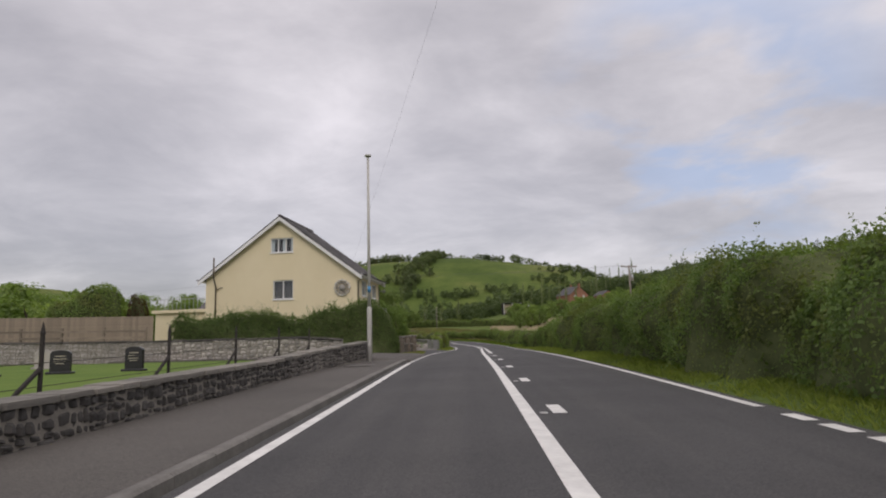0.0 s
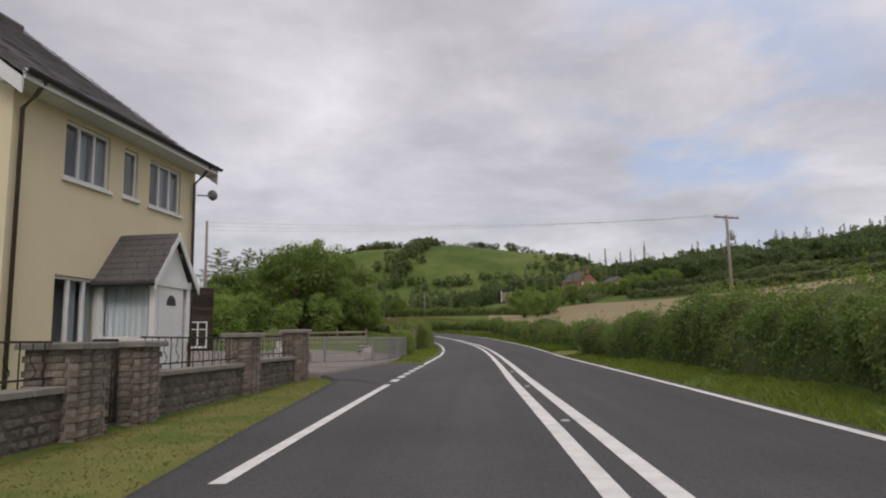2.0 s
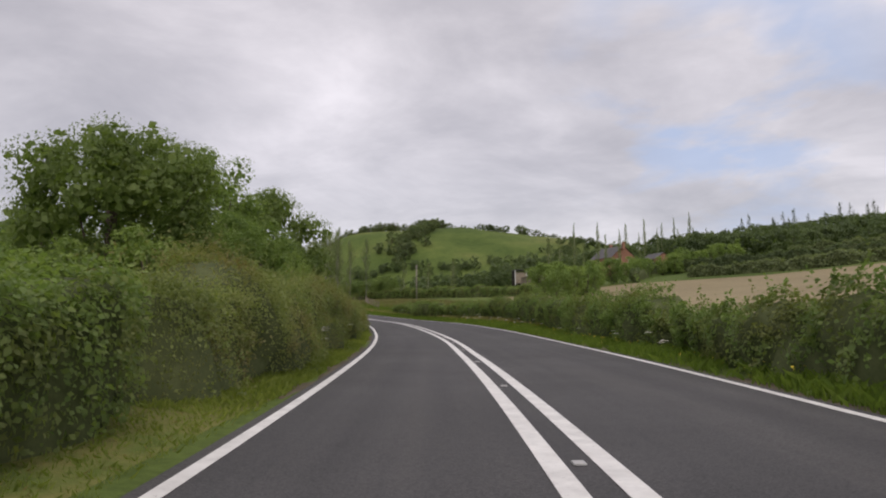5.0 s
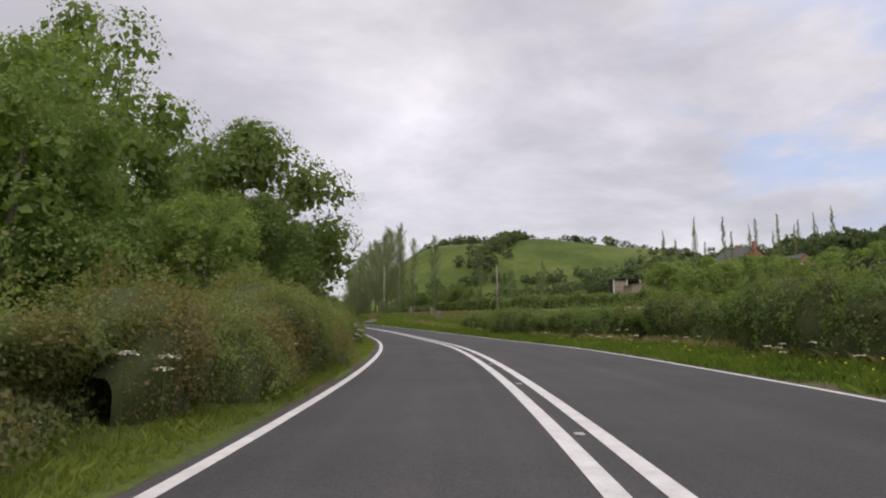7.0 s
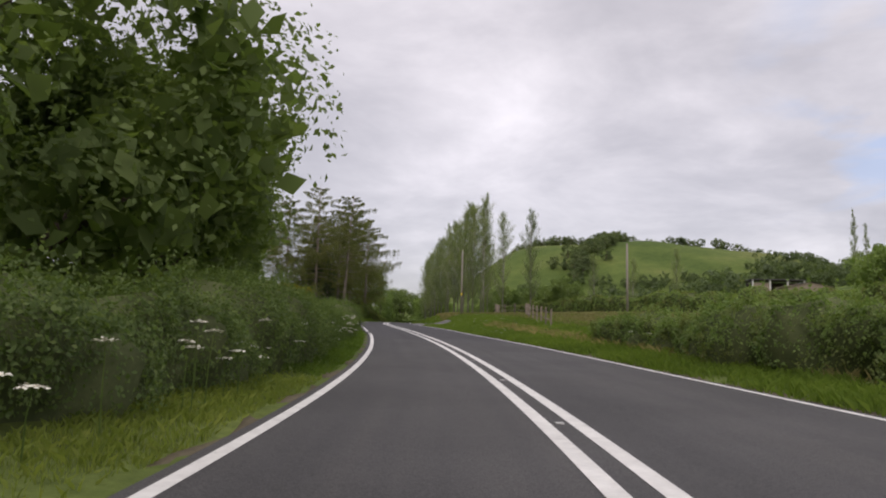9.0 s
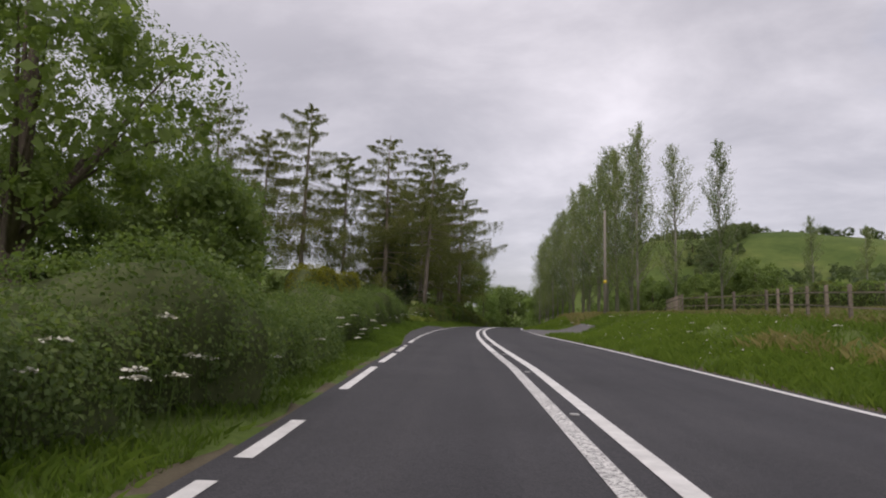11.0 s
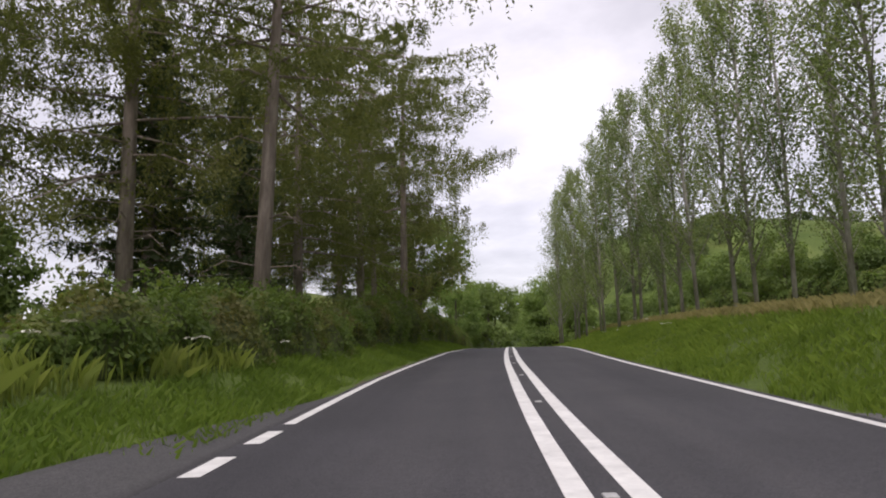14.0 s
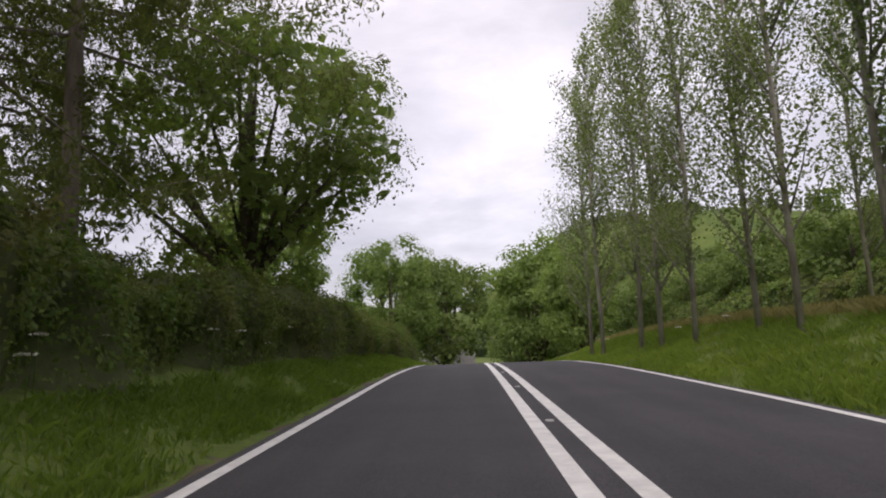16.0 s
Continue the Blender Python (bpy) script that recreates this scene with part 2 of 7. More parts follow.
M["gutter"] = surface("black_gutter", [(0.3, (0.03, 0.03, 0.032)), (0.7, (0.055, 0.055, 0.055))], 2.0, 0.5)
M["pipe"] = surface("brown_pipe", [(0.3, (0.11, 0.09, 0.07)), (0.7, (0.17, 0.14, 0.11))], 2.0, 0.6)
M["steel"] = surface("galvanised_steel", [(0.3, (0.36, 0.37, 0.38)), (0.7, (0.52, 0.53, 0.54))], 3.0, 0.5, 0.55, fine=50, bump=0.08)
M["pale_column"] = surface("weathered_zinc_column", [(0.3, (0.42, 0.41, 0.38)), (0.7, (0.56, 0.55, 0.51))], 1.5, 0.55, 0.0, fine=40, bump=0.06, stretch=(3, 3, 0.5))
M["dull_steel"] = surface("dull_steel", [(0.3, (0.20, 0.20, 0.20)), (0.7, (0.30, 0.30, 0.29))], 3.0, 0.6, 0.3, fine=50, bump=0.08)
M["iron"] = surface("rusty_black_iron", [(0.3, (0.030, 0.028, 0.027)), (0.6, (0.05, 0.044, 0.04)), (0.75, (0.10, 0.055, 0.035))], 4.0, 0.75, 0.2, fine=60, bump=0.2)
M["brick"] = surface("old_brick", [(0.3, (0.115, 0.092, 0.075)), (0.52, (0.165, 0.132, 0.106)), (0.62, (0.24, 0.215, 0.18)), (0.72, (0.40, 0.385, 0.34))], 4.5, 0.9, fine=25, bump=0.4, per_object=0.3)
M["mortar"] = surface("lime_mortar", [(0.3, (0.20, 0.185, 0.16)), (0.7, (0.30, 0.275, 0.235))], 3.0, 0.95, fine=40)
M["stone"] = surface("dark_rubble_stone", [(0.3, (0.07, 0.067, 0.064)), (0.6, (0.14, 0.132, 0.124)), (0.8, (0.22, 0.21, 0.19))], 2.2, 0.9, fine=22, bump=0.5, per_object=0.4)
M["brown_stone"] = surface("brown_rubble_stone", [(0.3, (0.09, 0.08, 0.068)), (0.6, (0.16, 0.14, 0.12)), (0.8, (0.23, 0.20, 0.17))], 2.2, 0.9, fine=22, bump=0.5, per_object=0.35)
M["coping"] = surface("lichened_coping_stone", [(0.3, (0.17, 0.16, 0.14)), (0.6, (0.26, 0.245, 0.215)), (0.78, (0.38, 0.36, 0.30))], 2.5, 0.9, fine=30, bump=0.4, per_object=0.25)
M["pale_stone"] = surface("pale_rubble_stone", [(0.3, (0.27, 0.26, 0.24)), (0.7, (0.46, 0.44, 0.41))], 2.5, 0.9, fine=25, bump=0.4, per_object=0.35)
M["granite"] = surface("polished_black_granite", [(0.3, (0.012, 0.012, 0.014)), (0.7, (0.025, 0.025, 0.027))], 20, 0.18, fine=120, bump=0.02, spec=0.5)
M["gilt"] = surface("pale_inscription", [(0.3, (0.42, 0.38, 0.28)), (0.7, (0.5, 0.46, 0.36))], 10, 0.5)
M["grey_wood"] = surface("grey_weathered_wood", [(0.3, (0.17, 0.14, 0.11)), (0.7, (0.29, 0.245, 0.19))], 1.5, 0.85, fine=30, stretch=(1, 1, 6), per_object=0.25, bump=0.3)
M["tan_wood"] = surface("tan_fence_wood", [(0.3, (0.23, 0.19, 0.145)), (0.7, (0.32, 0.265, 0.20))], 1.5, 0.85, fine=30, stretch=(1, 1, 6), per_object=0.15, bump=0.3)
M["black_wood"] = surface("tarred_boards", [(0.3, (0.022, 0.018, 0.015)), (0.6, (0.05, 0.038, 0.03)), (0.8, (0.10, 0.075, 0.055))], 1.2, 0.85, fine=20, stretch=(1, 1, 5), per_object=0.35, bump=0.4)
M["pole_wood"] = surface("weathered_pole_wood", [(0.3, (0.20, 0.175, 0.145)), (0.7, (0.31, 0.275, 0.235))], 1.5, 0.85, fine=30, stretch=(4, 4, 0.4), bump=0.3)
M["yellow"] = surface("yellow_band", [(0.3, (0.62, 0.45, 0.03)), (0.7, (0.72, 0.54, 0.05))], 4.0, 0.6)
M["blue_tape"] = surface("blue_band", [(0.3, (0.06, 0.22, 0.42)), (0.7, (0.08, 0.28, 0.5))], 4.0, 0.5)
M["cable"] = surface("black_cable", [(0.3, (0.10, 0.10, 0.105)), (0.7, (0.16, 0.16, 0.165))], 4.0, 0.6)
M["bark"] = surface("bark", [(0.3, (0.075, 0.06, 0.045)), (0.7, (0.15, 0.12, 0.095))], 1.6, 0.95, fine=9, bump=0.8, bdist=0.05, stretch=(3, 3, 0.5), spec=0.1)
M["pale_bark"] = surface("pale_poplar_bark", [(0.3, (0.20, 0.18, 0.14)), (0.55, (0.34, 0.32, 0.27)), (0.75, (0.5, 0.48, 0.42))], 1.2, 0.9, fine=7, bump=0.5, bdist=0.03, stretch=(2, 2, 0.7), spec=0.1)
M["larch_bark"] = surface("reddish_larch_bark", [(0.3, (0.17, 0.138, 0.115)), (0.7, (0.36, 0.305, 0.26))], 1.8, 0.95, fine=8, bump=0.8, bdist=0.05, stretch=(3, 3, 0.5), spec=0.1)
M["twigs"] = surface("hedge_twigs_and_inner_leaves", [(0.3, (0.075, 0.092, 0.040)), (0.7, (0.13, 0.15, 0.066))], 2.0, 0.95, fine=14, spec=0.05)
M["curtain"] = surface("net_curtain", [(0.3, (0.42, 0.46, 0.47)), (0.7, (0.62, 0.66, 0.66))], 2.0, 0.9, fine=6, stretch=(8, 8, 0.3))
M["dark_room"] = surface("dark_room", [(0.3, (0.05, 0.052, 0.055)), (0.7, (0.09, 0.09, 0.092))], 1.0, 0.9)
M["brown_door"] = surface("dark_brown_door", [(0.3, (0.045, 0.028, 0.022)), (0.7, (0.075, 0.05, 0.04))], 1.5, 0.7, stretch=(4, 4, 0.5))
M["blue_roof"] = surface("blue_grey_sheet", [(0.3, (0.13, 0.18, 0.27)), (0.7, (0.19, 0.25, 0.34))], 1.0, 0.6)
M["red_brick"] = surface("far_red_brick", [(0.3, (0.27, 0.13, 0.085)), (0.7, (0.36, 0.19, 0.13))], 1.2, 0.9, fine=12)
M["stud"] = surface("stud_housing", [(0.3, (0.35, 0.35, 0.34)), (0.7, (0.5, 0.5, 0.48))], 10, 0.5)
M["petal"] = surface("cream_petals", [(0.3, (0.62, 0.60, 0.48)), (0.7, (0.80, 0.78, 0.68))], 6.0, 0.8)
M["buttercup"] = surface("yellow_petals", [(0.3, (0.62, 0.46, 0.03)), (0.7, (0.75, 0.60, 0.06))], 6.0, 0.7)
M["glass"], _n, _l, _b = mat("window_glass", 0.03, 0.0, 0.5)
_b.inputs["Base Color"].default_value = (0.85, 0.9, 0.92, 1)
_b.inputs["Transmission Weight"].default_value = 1.0
_b.inputs["IOR"].default_value = 1.45

M["oak"] = leaf_mat("oak_leaves", (0.096, 0.142, 0.054), (0.168, 0.230, 0.084), (0.264, 0.334, 0.124))
M["ash"] = leaf_mat("ash_leaves", (0.126, 0.186, 0.065), (0.216, 0.300, 0.103), (0.330, 0.408, 0.146))
M["hedge"] = leaf_mat("hawthorn_leaves", (0.108, 0.168, 0.059), (0.194, 0.274, 0.095), (0.324, 0.396, 0.142), patch=0.6, tint=(0.20, 0.20, 0.075))
M["privet"] = leaf_mat("privet_leaves", (0.072, 0.115, 0.046), (0.134, 0.192, 0.070), (0.240, 0.288, 0.113), patch=0.9)
M["ruddy"] = leaf_mat("ruddy_hedge_leaves", (0.142, 0.134, 0.065), (0.221, 0.197, 0.097), (0.324, 0.232, 0.146), patch=0.8)
M["olive"] = leaf_mat("bramble_and_thorn_leaves", (0.118, 0.154, 0.065), (0.206, 0.252, 0.103), (0.300, 0.324, 0.142), patch=0.5, tint=(0.21, 0.17, 0.085))
M["copper"] = leaf_mat("copper_leaves", (0.05, 0.03, 0.025), (0.10, 0.055, 0.045), (0.15, 0.085, 0.06))
M["gold"] = leaf_mat("yellow_green_leaves", (0.123, 0.140, 0.023), (0.213, 0.210, 0.037), (0.336, 0.290, 0.053), patch=0.8)
M["larch"] = leaf_mat("larch_needles", (0.101, 0.115, 0.050), (0.163, 0.179, 0.074), (0.259, 0.265, 0.114))
M["spruce"] = leaf_mat("spruce_needles", (0.052, 0.071, 0.038), (0.086, 0.115, 0.058), (0.136, 0.167, 0.079), trans=0.25)
M["poplar"] = leaf_mat("poplar_leaves", (0.120, 0.158, 0.078), (0.190, 0.238, 0.115), (0.42, 0.46, 0.30), trans=0.5)
M["fern"] = leaf_mat("bracken_leaves", (0.070, 0.108, 0.034), (0.115, 0.172, 0.048), (0.180, 0.236, 0.072), patch=0.9, tint=(0.17, 0.15, 0.07))
M["grass"] = leaf_mat("verge_grass", (0.10, 0.145, 0.028), (0.165, 0.215, 0.046), (0.28, 0.31, 0.085), trans=0.4, patch=0.35)
M["lush"] = leaf_mat("lush_verge_grass", (0.085, 0.140, 0.022), (0.130, 0.198, 0.032), (0.205, 0.268, 0.055), trans=0.42, patch=0.35)
M["straw"] = leaf_mat("dry_grass", (0.16, 0.15, 0.06), (0.24, 0.215, 0.095), (0.33, 0.29, 0.145), trans=0.3, patch=0.5)
# Greens paled and greyed to carry distance haze in the leaf colour.
M["far_leaf"] = leaf_mat("hazed_distant_leaves", (0.108, 0.142, 0.077), (0.156, 0.198, 0.106), (0.222, 0.264, 0.144), patch=0.02)

# ---------------------------------------------------------------- mesh helpers


def raw_mesh(name, verts, faces, material=None, smooth=False):
    """A mesh from arrays; every face has the same number of corners, or faces is a list."""
    me = bpy.data.meshes.new(name)
    if isinstance(faces, np.ndarray):
        nf, k = faces.shape
        me.vertices.add(len(verts))
        me.vertices.foreach_set("co", np.asarray(verts, np.float32).ravel())
        me.loops.add(nf * k)
        me.loops.foreach_set("vertex_index", faces.astype(np.int32).ravel())
        me.polygons.add(nf)
        me.polygons.foreach_set("loop_start", np.arange(0, nf * k, k, dtype=np.int32))
        me.update(calc_edges=True)
    else:
        me.from_pydata([tuple(v) for v in verts], [], faces)
        me.update()
    if smooth:
        me.polygons.foreach_set("use_smooth", np.ones(len(me.polygons), bool))
    if material:
        me.materials.append(material)
    return me


class Build:
    """Collects boxes, tubes and quads into one mesh."""

    def __init__(self):
        self.v, self.f = [], []

    def add(self, verts, faces):
        o = len(self.v)
        self.v += [tuple(p) for p in verts]
        self.f += [tuple(i + o for i in q) for q in faces]
        return self

    def box(self, a, b, bevel=0.0, m=None):
        (x0, y0, z0), (x1, y1, z1) = a, b
        e = min(bevel, abs(x1 - x0) / 3, abs(y1 - y0) / 3, abs(z1 - z0) / 3)
        if e <= 0:
            p = [(x, y, z) for z in (z0, z1) for y in (y0, y1) for x in (x0, x1)]
            f = [(0, 2, 3, 1), (4, 5, 7, 6), (0, 1, 5, 4), (2, 6, 7, 3), (0, 4, 6, 2), (1, 3, 7, 5)]
        else:
            # box with chamfered upper edges and upright corners
            ring = lambda k, z: [(x0 + k, y0, z), (x1 - k, y0, z), (x1, y0 + k, z), (x1, y1 - k, z), (x1 - k, y1, z), (x0 + k, y1, z), (x0, y1 - k, z), (x0, y0 + k, z)]
            ring2 = [(min(max(x, x0 + e), x1 - e), min(max(y, y0 + e), y1 - e), z1) for x, y, _ in ring(e, z1)]
            p = ring(e, z0) + ring(e, z1 - e) + ring2
            f = [tuple(range(7, -1, -1)), tuple(range(16, 24))]
            for r in (0, 8):
                f += [(r + i, r + (i + 1) % 8, r + 8 + (i + 1) % 8, r + 8 + i) for i in range(8)]
        if m is not None:
            p = [m @ Vector(q) for q in p]
        return self.add(p, f)

    def tube(self, pts, radii, n=8, cap=True):
        pts = [Vector(p) for p in pts]
        rings = []
        for i, p in enumerate(pts):
            d = (pts[min(i + 1, len(pts) - 1)] - pts[max(i - 1, 0)]).normalized()
            a = d.orthogonal().normalized() if abs(d.z) < 0.95 else Vector((1, 0, 0)).cross(d).normalized()
            b = d.cross(a)
            rings += [p + (a * math.cos(2 * math.pi * k / n) + b * math.sin(2 * math.pi * k / n)) * radii[i] for k in range(n)]
        f = [(i * n + k, i * n + (k + 1) % n, (i + 1) * n + (k + 1) % n, (i + 1) * n + k) for i in range(len(pts) - 1) for k in range(n)]
        if cap:
            f += [tuple(range(n - 1, -1, -1)), tuple(range((len(pts) - 1) * n, len(pts) * n))]
        return self.add(rings, f)

    def mesh(self, name, material, smooth=False):
        me = bpy.data.meshes.new(name)
        me.from_pydata(self.v, [], self.f)
        me.update()
        if smooth:
            me.polygons.foreach_set("use_smooth", np.ones(len(me.polygons), bool))
        me.materials.append(material)
        return me


def thing(name, label, category, m=None, group="", data=None, kind=""):
    ob = new(name, data)
    if m is not None:
        ob.matrix_basis = m
    return tagged(ob, label, category, group, kind)


def part(name, data, parent, label="", m=None, kind=""):
    """One mesh under a thing or a part. data: a mesh."""
    ob = new(name, data)
    ob.parent = parent
    if m is not None:
        ob.matrix_basis = m
    return tagged(ob, label, kind=kind) if kind else tagged(ob, label)


rng = np.random.default_rng(7)


def wav(p, f, seed):
    """Smooth noise of places, about -1 to 1."""
    r = np.random.default_rng(seed)
    out = np.zeros(len(p))
    for k in range(5):
        d = r.normal(size=3)
        d /= np.linalg.norm(d)
        out += np.sin(p @ d * f * (0.6 + 0.45 * k) + r.uniform(0, 6.3)) / (1 + 0.5 * k)
    return out / 2.2


def leaves(name, P, N, length, width, material, fold=0.18, seed=1, droop=0.0):
    """A mesh of folded leaves at places P that face along N."""
    r = np.random.default_rng(seed)
    k = len(P)
    N = N / np.maximum(np.linalg.norm(N, axis=1, keepdims=True), 1e-6)
    A = r.normal(size=(k, 3))
    A[:, 2] -= droop
    T = A - (A * N).sum(1, keepdims=True) * N
    T /= np.maximum(np.linalg.norm(T, axis=1, keepdims=True), 1e-6)
    B = np.cross(N, T)
    L = (length * r.uniform(0.6, 1.35, k))[:, None]
    Wd = L * (width / length)
    V = np.stack([P - T * L / 2, P + B * Wd / 2 + N * Wd * fold, P + T * L / 2, P - B * Wd / 2 + N * Wd * fold], 1).reshape(-1, 3)
    return raw_mesh(name, V, np.arange(4 * k).reshape(k, 4), material)

# ---------------------------------------------------------------- the road's line and the lie of the land
EYE = 1.12
_t = np.array([r[0] for r in PATH])
_c = np.array([r[1:4] for r in PATH])


def _smooth_line():
    """The driven line, eased and lengthened at both ends, sampled each half metre: x, y, height."""
    tt = np.linspace(0, 16, 1601)
    p = np.stack([np.interp(tt, _t, _c[:, k]) for k in range(3)], 1)
    for _ in range(2):
        q = np.pad(p, ((30, 30), (0, 0)), mode="reflect", reflect_type="odd")
        p = np.stack([np.convolve(q[:, k], np.ones(61) / 61, "valid") for k in range(3)], 1)
    d0 = (p[8] - p[0]) / np.linalg.norm((p[8] - p[0])[:2])
    back = p[0] + np.arange(-80, 0, 0.5)[:, None] * d0
    d1 = (p[-1] - p[-9]) / np.linalg.norm((p[-1] - p[-9])[:2])
    head, q, fwd = math.atan2(d1[0], d1[1]), p[-1].copy(), []
    for i in range(900):
        g = i * 0.5
        slope = 0.0205 if g < 16 else (0.0205 - (g - 16) * 0.0021 if g < 44 else (-0.0385 if g < 130 else -0.005))
        bend = 0.0007 if 15 < g < 140 else 0.0
        head += bend * 0.5
        q = q + np.array([math.sin(head), math.cos(head), slope]) * 0.5
        fwd.append(q)
    line = np.vstack([back, p, np.array(fwd)])
    s = np.concatenate([[0], np.cumsum(np.hypot(*np.diff(line[:, :2], axis=0).T))])
    s -= s[len(back)]
    ss = np.arange(-79, s[-1] - 1, 0.5)
    return ss, np.stack([np.interp(ss, s, line[:, k]) for k in range(3)], 1)


RS, RP = _smooth_line()
RP[:, 2] -= EYE
_tan = np.gradient(RP[:, :2], axis=0)
_tan /= np.linalg.norm(_tan, axis=1, keepdims=True)
RN = np.stack([_tan[:, 1], -_tan[:, 0]], 1)      # to the right of the way ahead


def span(s, table):
    return np.interp(s, [a for a, _ in table], [b for _, b in table])


LEFT = [(0, -2.0), (14, -2.0), (22.5, -2.02), (42, -1.98), (55, -2.02), (63, -1.95), (71, -1.75), (78, -1.72), (105, -1.98), (112, -2.02), (123, -2.0), (135, -1.88), (140, -1.85), (145, -1.86), (170, -1.7), (186, -1.63), (195, -1.78), (200, -1.8), (214, -2.1), (230, -2.35), (240, -2.28), (250, -2.3), (258, -2.2), (280, -2.17)]
MID = [(5, 0.76), (20, 0.91), (31, 0.96), (42, 0.92), (51, 0.81), (63, 0.79), (103, 0.86), (112, 1.01), (128, 1.13), (137, 1.19), (145, 1.25), (165, 1.14), (185, 1.08), (195, 1.07), (199, 0.97), (206, 0.83), (214, 0.73), (224, 0.66), (233, 0.61), (241, 0.66), (250, 0.75), (270, 0.79), (285, 0.85)]
RIGHT = [(8, 3.87), (17, 3.97), (34, 4.03), (66, 3.95), (90, 4.6), (109, 5.5), (117, 5.9), (126, 6.28), (142, 6.38), (150, 6.3), (170, 5.7), (190, 5.15), (203, 5.02), (216, 4.72), (226, 4.45), (240, 4.14), (254, 4.15), (262, 4.25), (270, 4.42), (280, 4.65)]
left_u, mid_u, right_u = (lambda s: span(s, LEFT)), (lambda s: span(s, MID)), (lambda s: span(s, RIGHT))


def on(s, u):
    """Plan places of road coordinates: metres along, metres to the right."""
    s, u = np.broadcast_arrays(np.asarray(s, float), np.asarray(u, float))
    return np.stack([np.interp(s, RS, RP[:, 0]) + np.interp(s, RS, RN[:, 0]) * u, np.interp(s, RS, RP[:, 1]) + np.interp(s, RS, RN[:, 1]) * u], -1)


def road_z(s):
    return np.interp(s, RS, RP[:, 2])


def along(x, y):
    """Road coordinates of plan places."""
    x, y = np.ravel(x), np.ravel(y)
    S, U = np.empty(len(x)), np.empty(len(x))
    cx, cy = RP[::2, 0], RP[::2, 1]
    for a in range(0, len(x), 4000):
        d = (x[a:a + 4000, None] - cx) ** 2 + (y[a:a + 4000, None] - cy) ** 2
        k = d.argmin(1) * 2
        dx, dy = x[a:a + 4000] - RP[k, 0], y[a:a + 4000] - RP[k, 1]
        S[a:a + 4000] = RS[k] + dx * _tan[k, 0] + dy * _tan[k, 1]
        U[a:a + 4000] = dx * RN[k, 0] + dy * RN[k, 1]
    return S, U


def ease(x):
    x = np.clip(x, 0, 1)
    return x * x * (3 - 2 * x)


HILLS = [(330, 520, 260, 240, 48), (-720, 1150, 330, 300, 95), (-1250, 1300, 500, 400, 100), (700, 1100, 500, 420, 110), (-120, 1700, 700, 400, 90)]


# the grazed hill ahead: its brow runs from west to east, and its face falls to the south
BROW = [(-420, 14), (-300, 22), (-220, 42), (-175, 74), (-150, 100), (-122, 117), (-80, 126), (-45, 127), (-5, 131), (40, 129), (75, 125), (110, 121), (150, 113), (185, 102), (225, 84), (280, 64), (360, 55), (480, 50)]


def height(x, y):
    """The ground's height at plan places."""
    x, y = np.asarray(x, float), np.asarray(y, float)
    shape = x.shape
    x, y = x.ravel(), y.ravel()
    s, u = along(x, y)
    z = road_z(s)
    r = u - right_u(s) - 0.15
    lft = left_u(s) - 0.15 - u
    k = span(s, [(0, 0.12), (60, 0.125), (120, 0.115), (180, 0.07), (230, 0.04), (300, 0.03)])
    bank_r = span(s, [(0, 0.25), (180, 0.3), (205, 0.95), (222, 1.2), (240, 1.3), (250, 1.25), (330, 1.2)])
    foot = span(s, [(215, 0.5), (223, 2.2), (240, 2.2), (246, 0.5)])
    up = -0.07 + 0.1 * ease(r / 0.7) + bank_r * ease((r - foot) / 4.5) + k * np.clip(r - 3, 0, 130) + span(s, [(200, 0.045), (270, 0.012)]) * np.clip(r - 133, 0, 260)
    bank_l = span(s, [(-20, 0.25), (30, 0.12), (66, 0.12), (80, 0.3), (180, 0.4), (205, 0.4), (240, 0.6), (255, 0.9), (330, 0.8)])
    lft = lft - 2.75 * (1 - ease((s - 26.2) / 0.8))      # the footway lies between road and wall
    lo = -0.07 + 0.1 * ease(lft / 0.7) + bank_l * ease((lft - 0.3) / 3.0) + 0.012 * np.clip(lft - 10, 0, 60) - 0.012 * np.clip(lft - 60, 0, 500)
    z = z + np.where(r > 0, up, np.where(u < left_u(s) - 0.15, lo, -0.07))
    far = ease((np.abs(u) - 15) / 110)
    for hx, hy, sx, sy, a in HILLS:
        z = z + far * a * np.exp(-((x - hx) / sx) ** 2 - ((y - hy) / sy) ** 2)
    rise = ease((y - 590) / 365) * np.where(y > 955, np.exp(-((y - 955) / 420) ** 2), 1.0)
    brow = (span(x - 14, BROW) + span(x + 14, BROW) + span(x, BROW)) / 3 + 2.5 * np.sin(x * 0.045) * np.sin(y * 0.03)
    z = z + np.maximum(far, ease((y - 520) / 80)) * np.maximum(brow - z, 0.0) * rise
    z = z + far * (1.2 * np.sin(x * 0.021 + 1.0) * np.cos(y * 0.017) + 0.5 * np.sin(x * 0.06 + y * 0.05))
    return z.reshape(shape)


def spot(s, u, dz=0.0):
    """A place on the ground at road coordinates."""
    p = on(s, u)
    return Vector((float(p[0]), float(p[1]), float(height(p[0], p[1])) + dz))


def heading(s):
    """Turn about z that lays +y along the road."""
    i = int(np.clip(np.searchsorted(RS, s), 1, len(RS) - 1))
    return math.degrees(math.atan2(-_tan[i, 0], _tan[i, 1]))


def at(p, rz=0.0, scale=1.0):
    return Matrix.Translation(p) @ Matrix.Rotation(radians(rz), 4, "Z") @ Matrix.Diagonal((scale, scale, scale, 1))


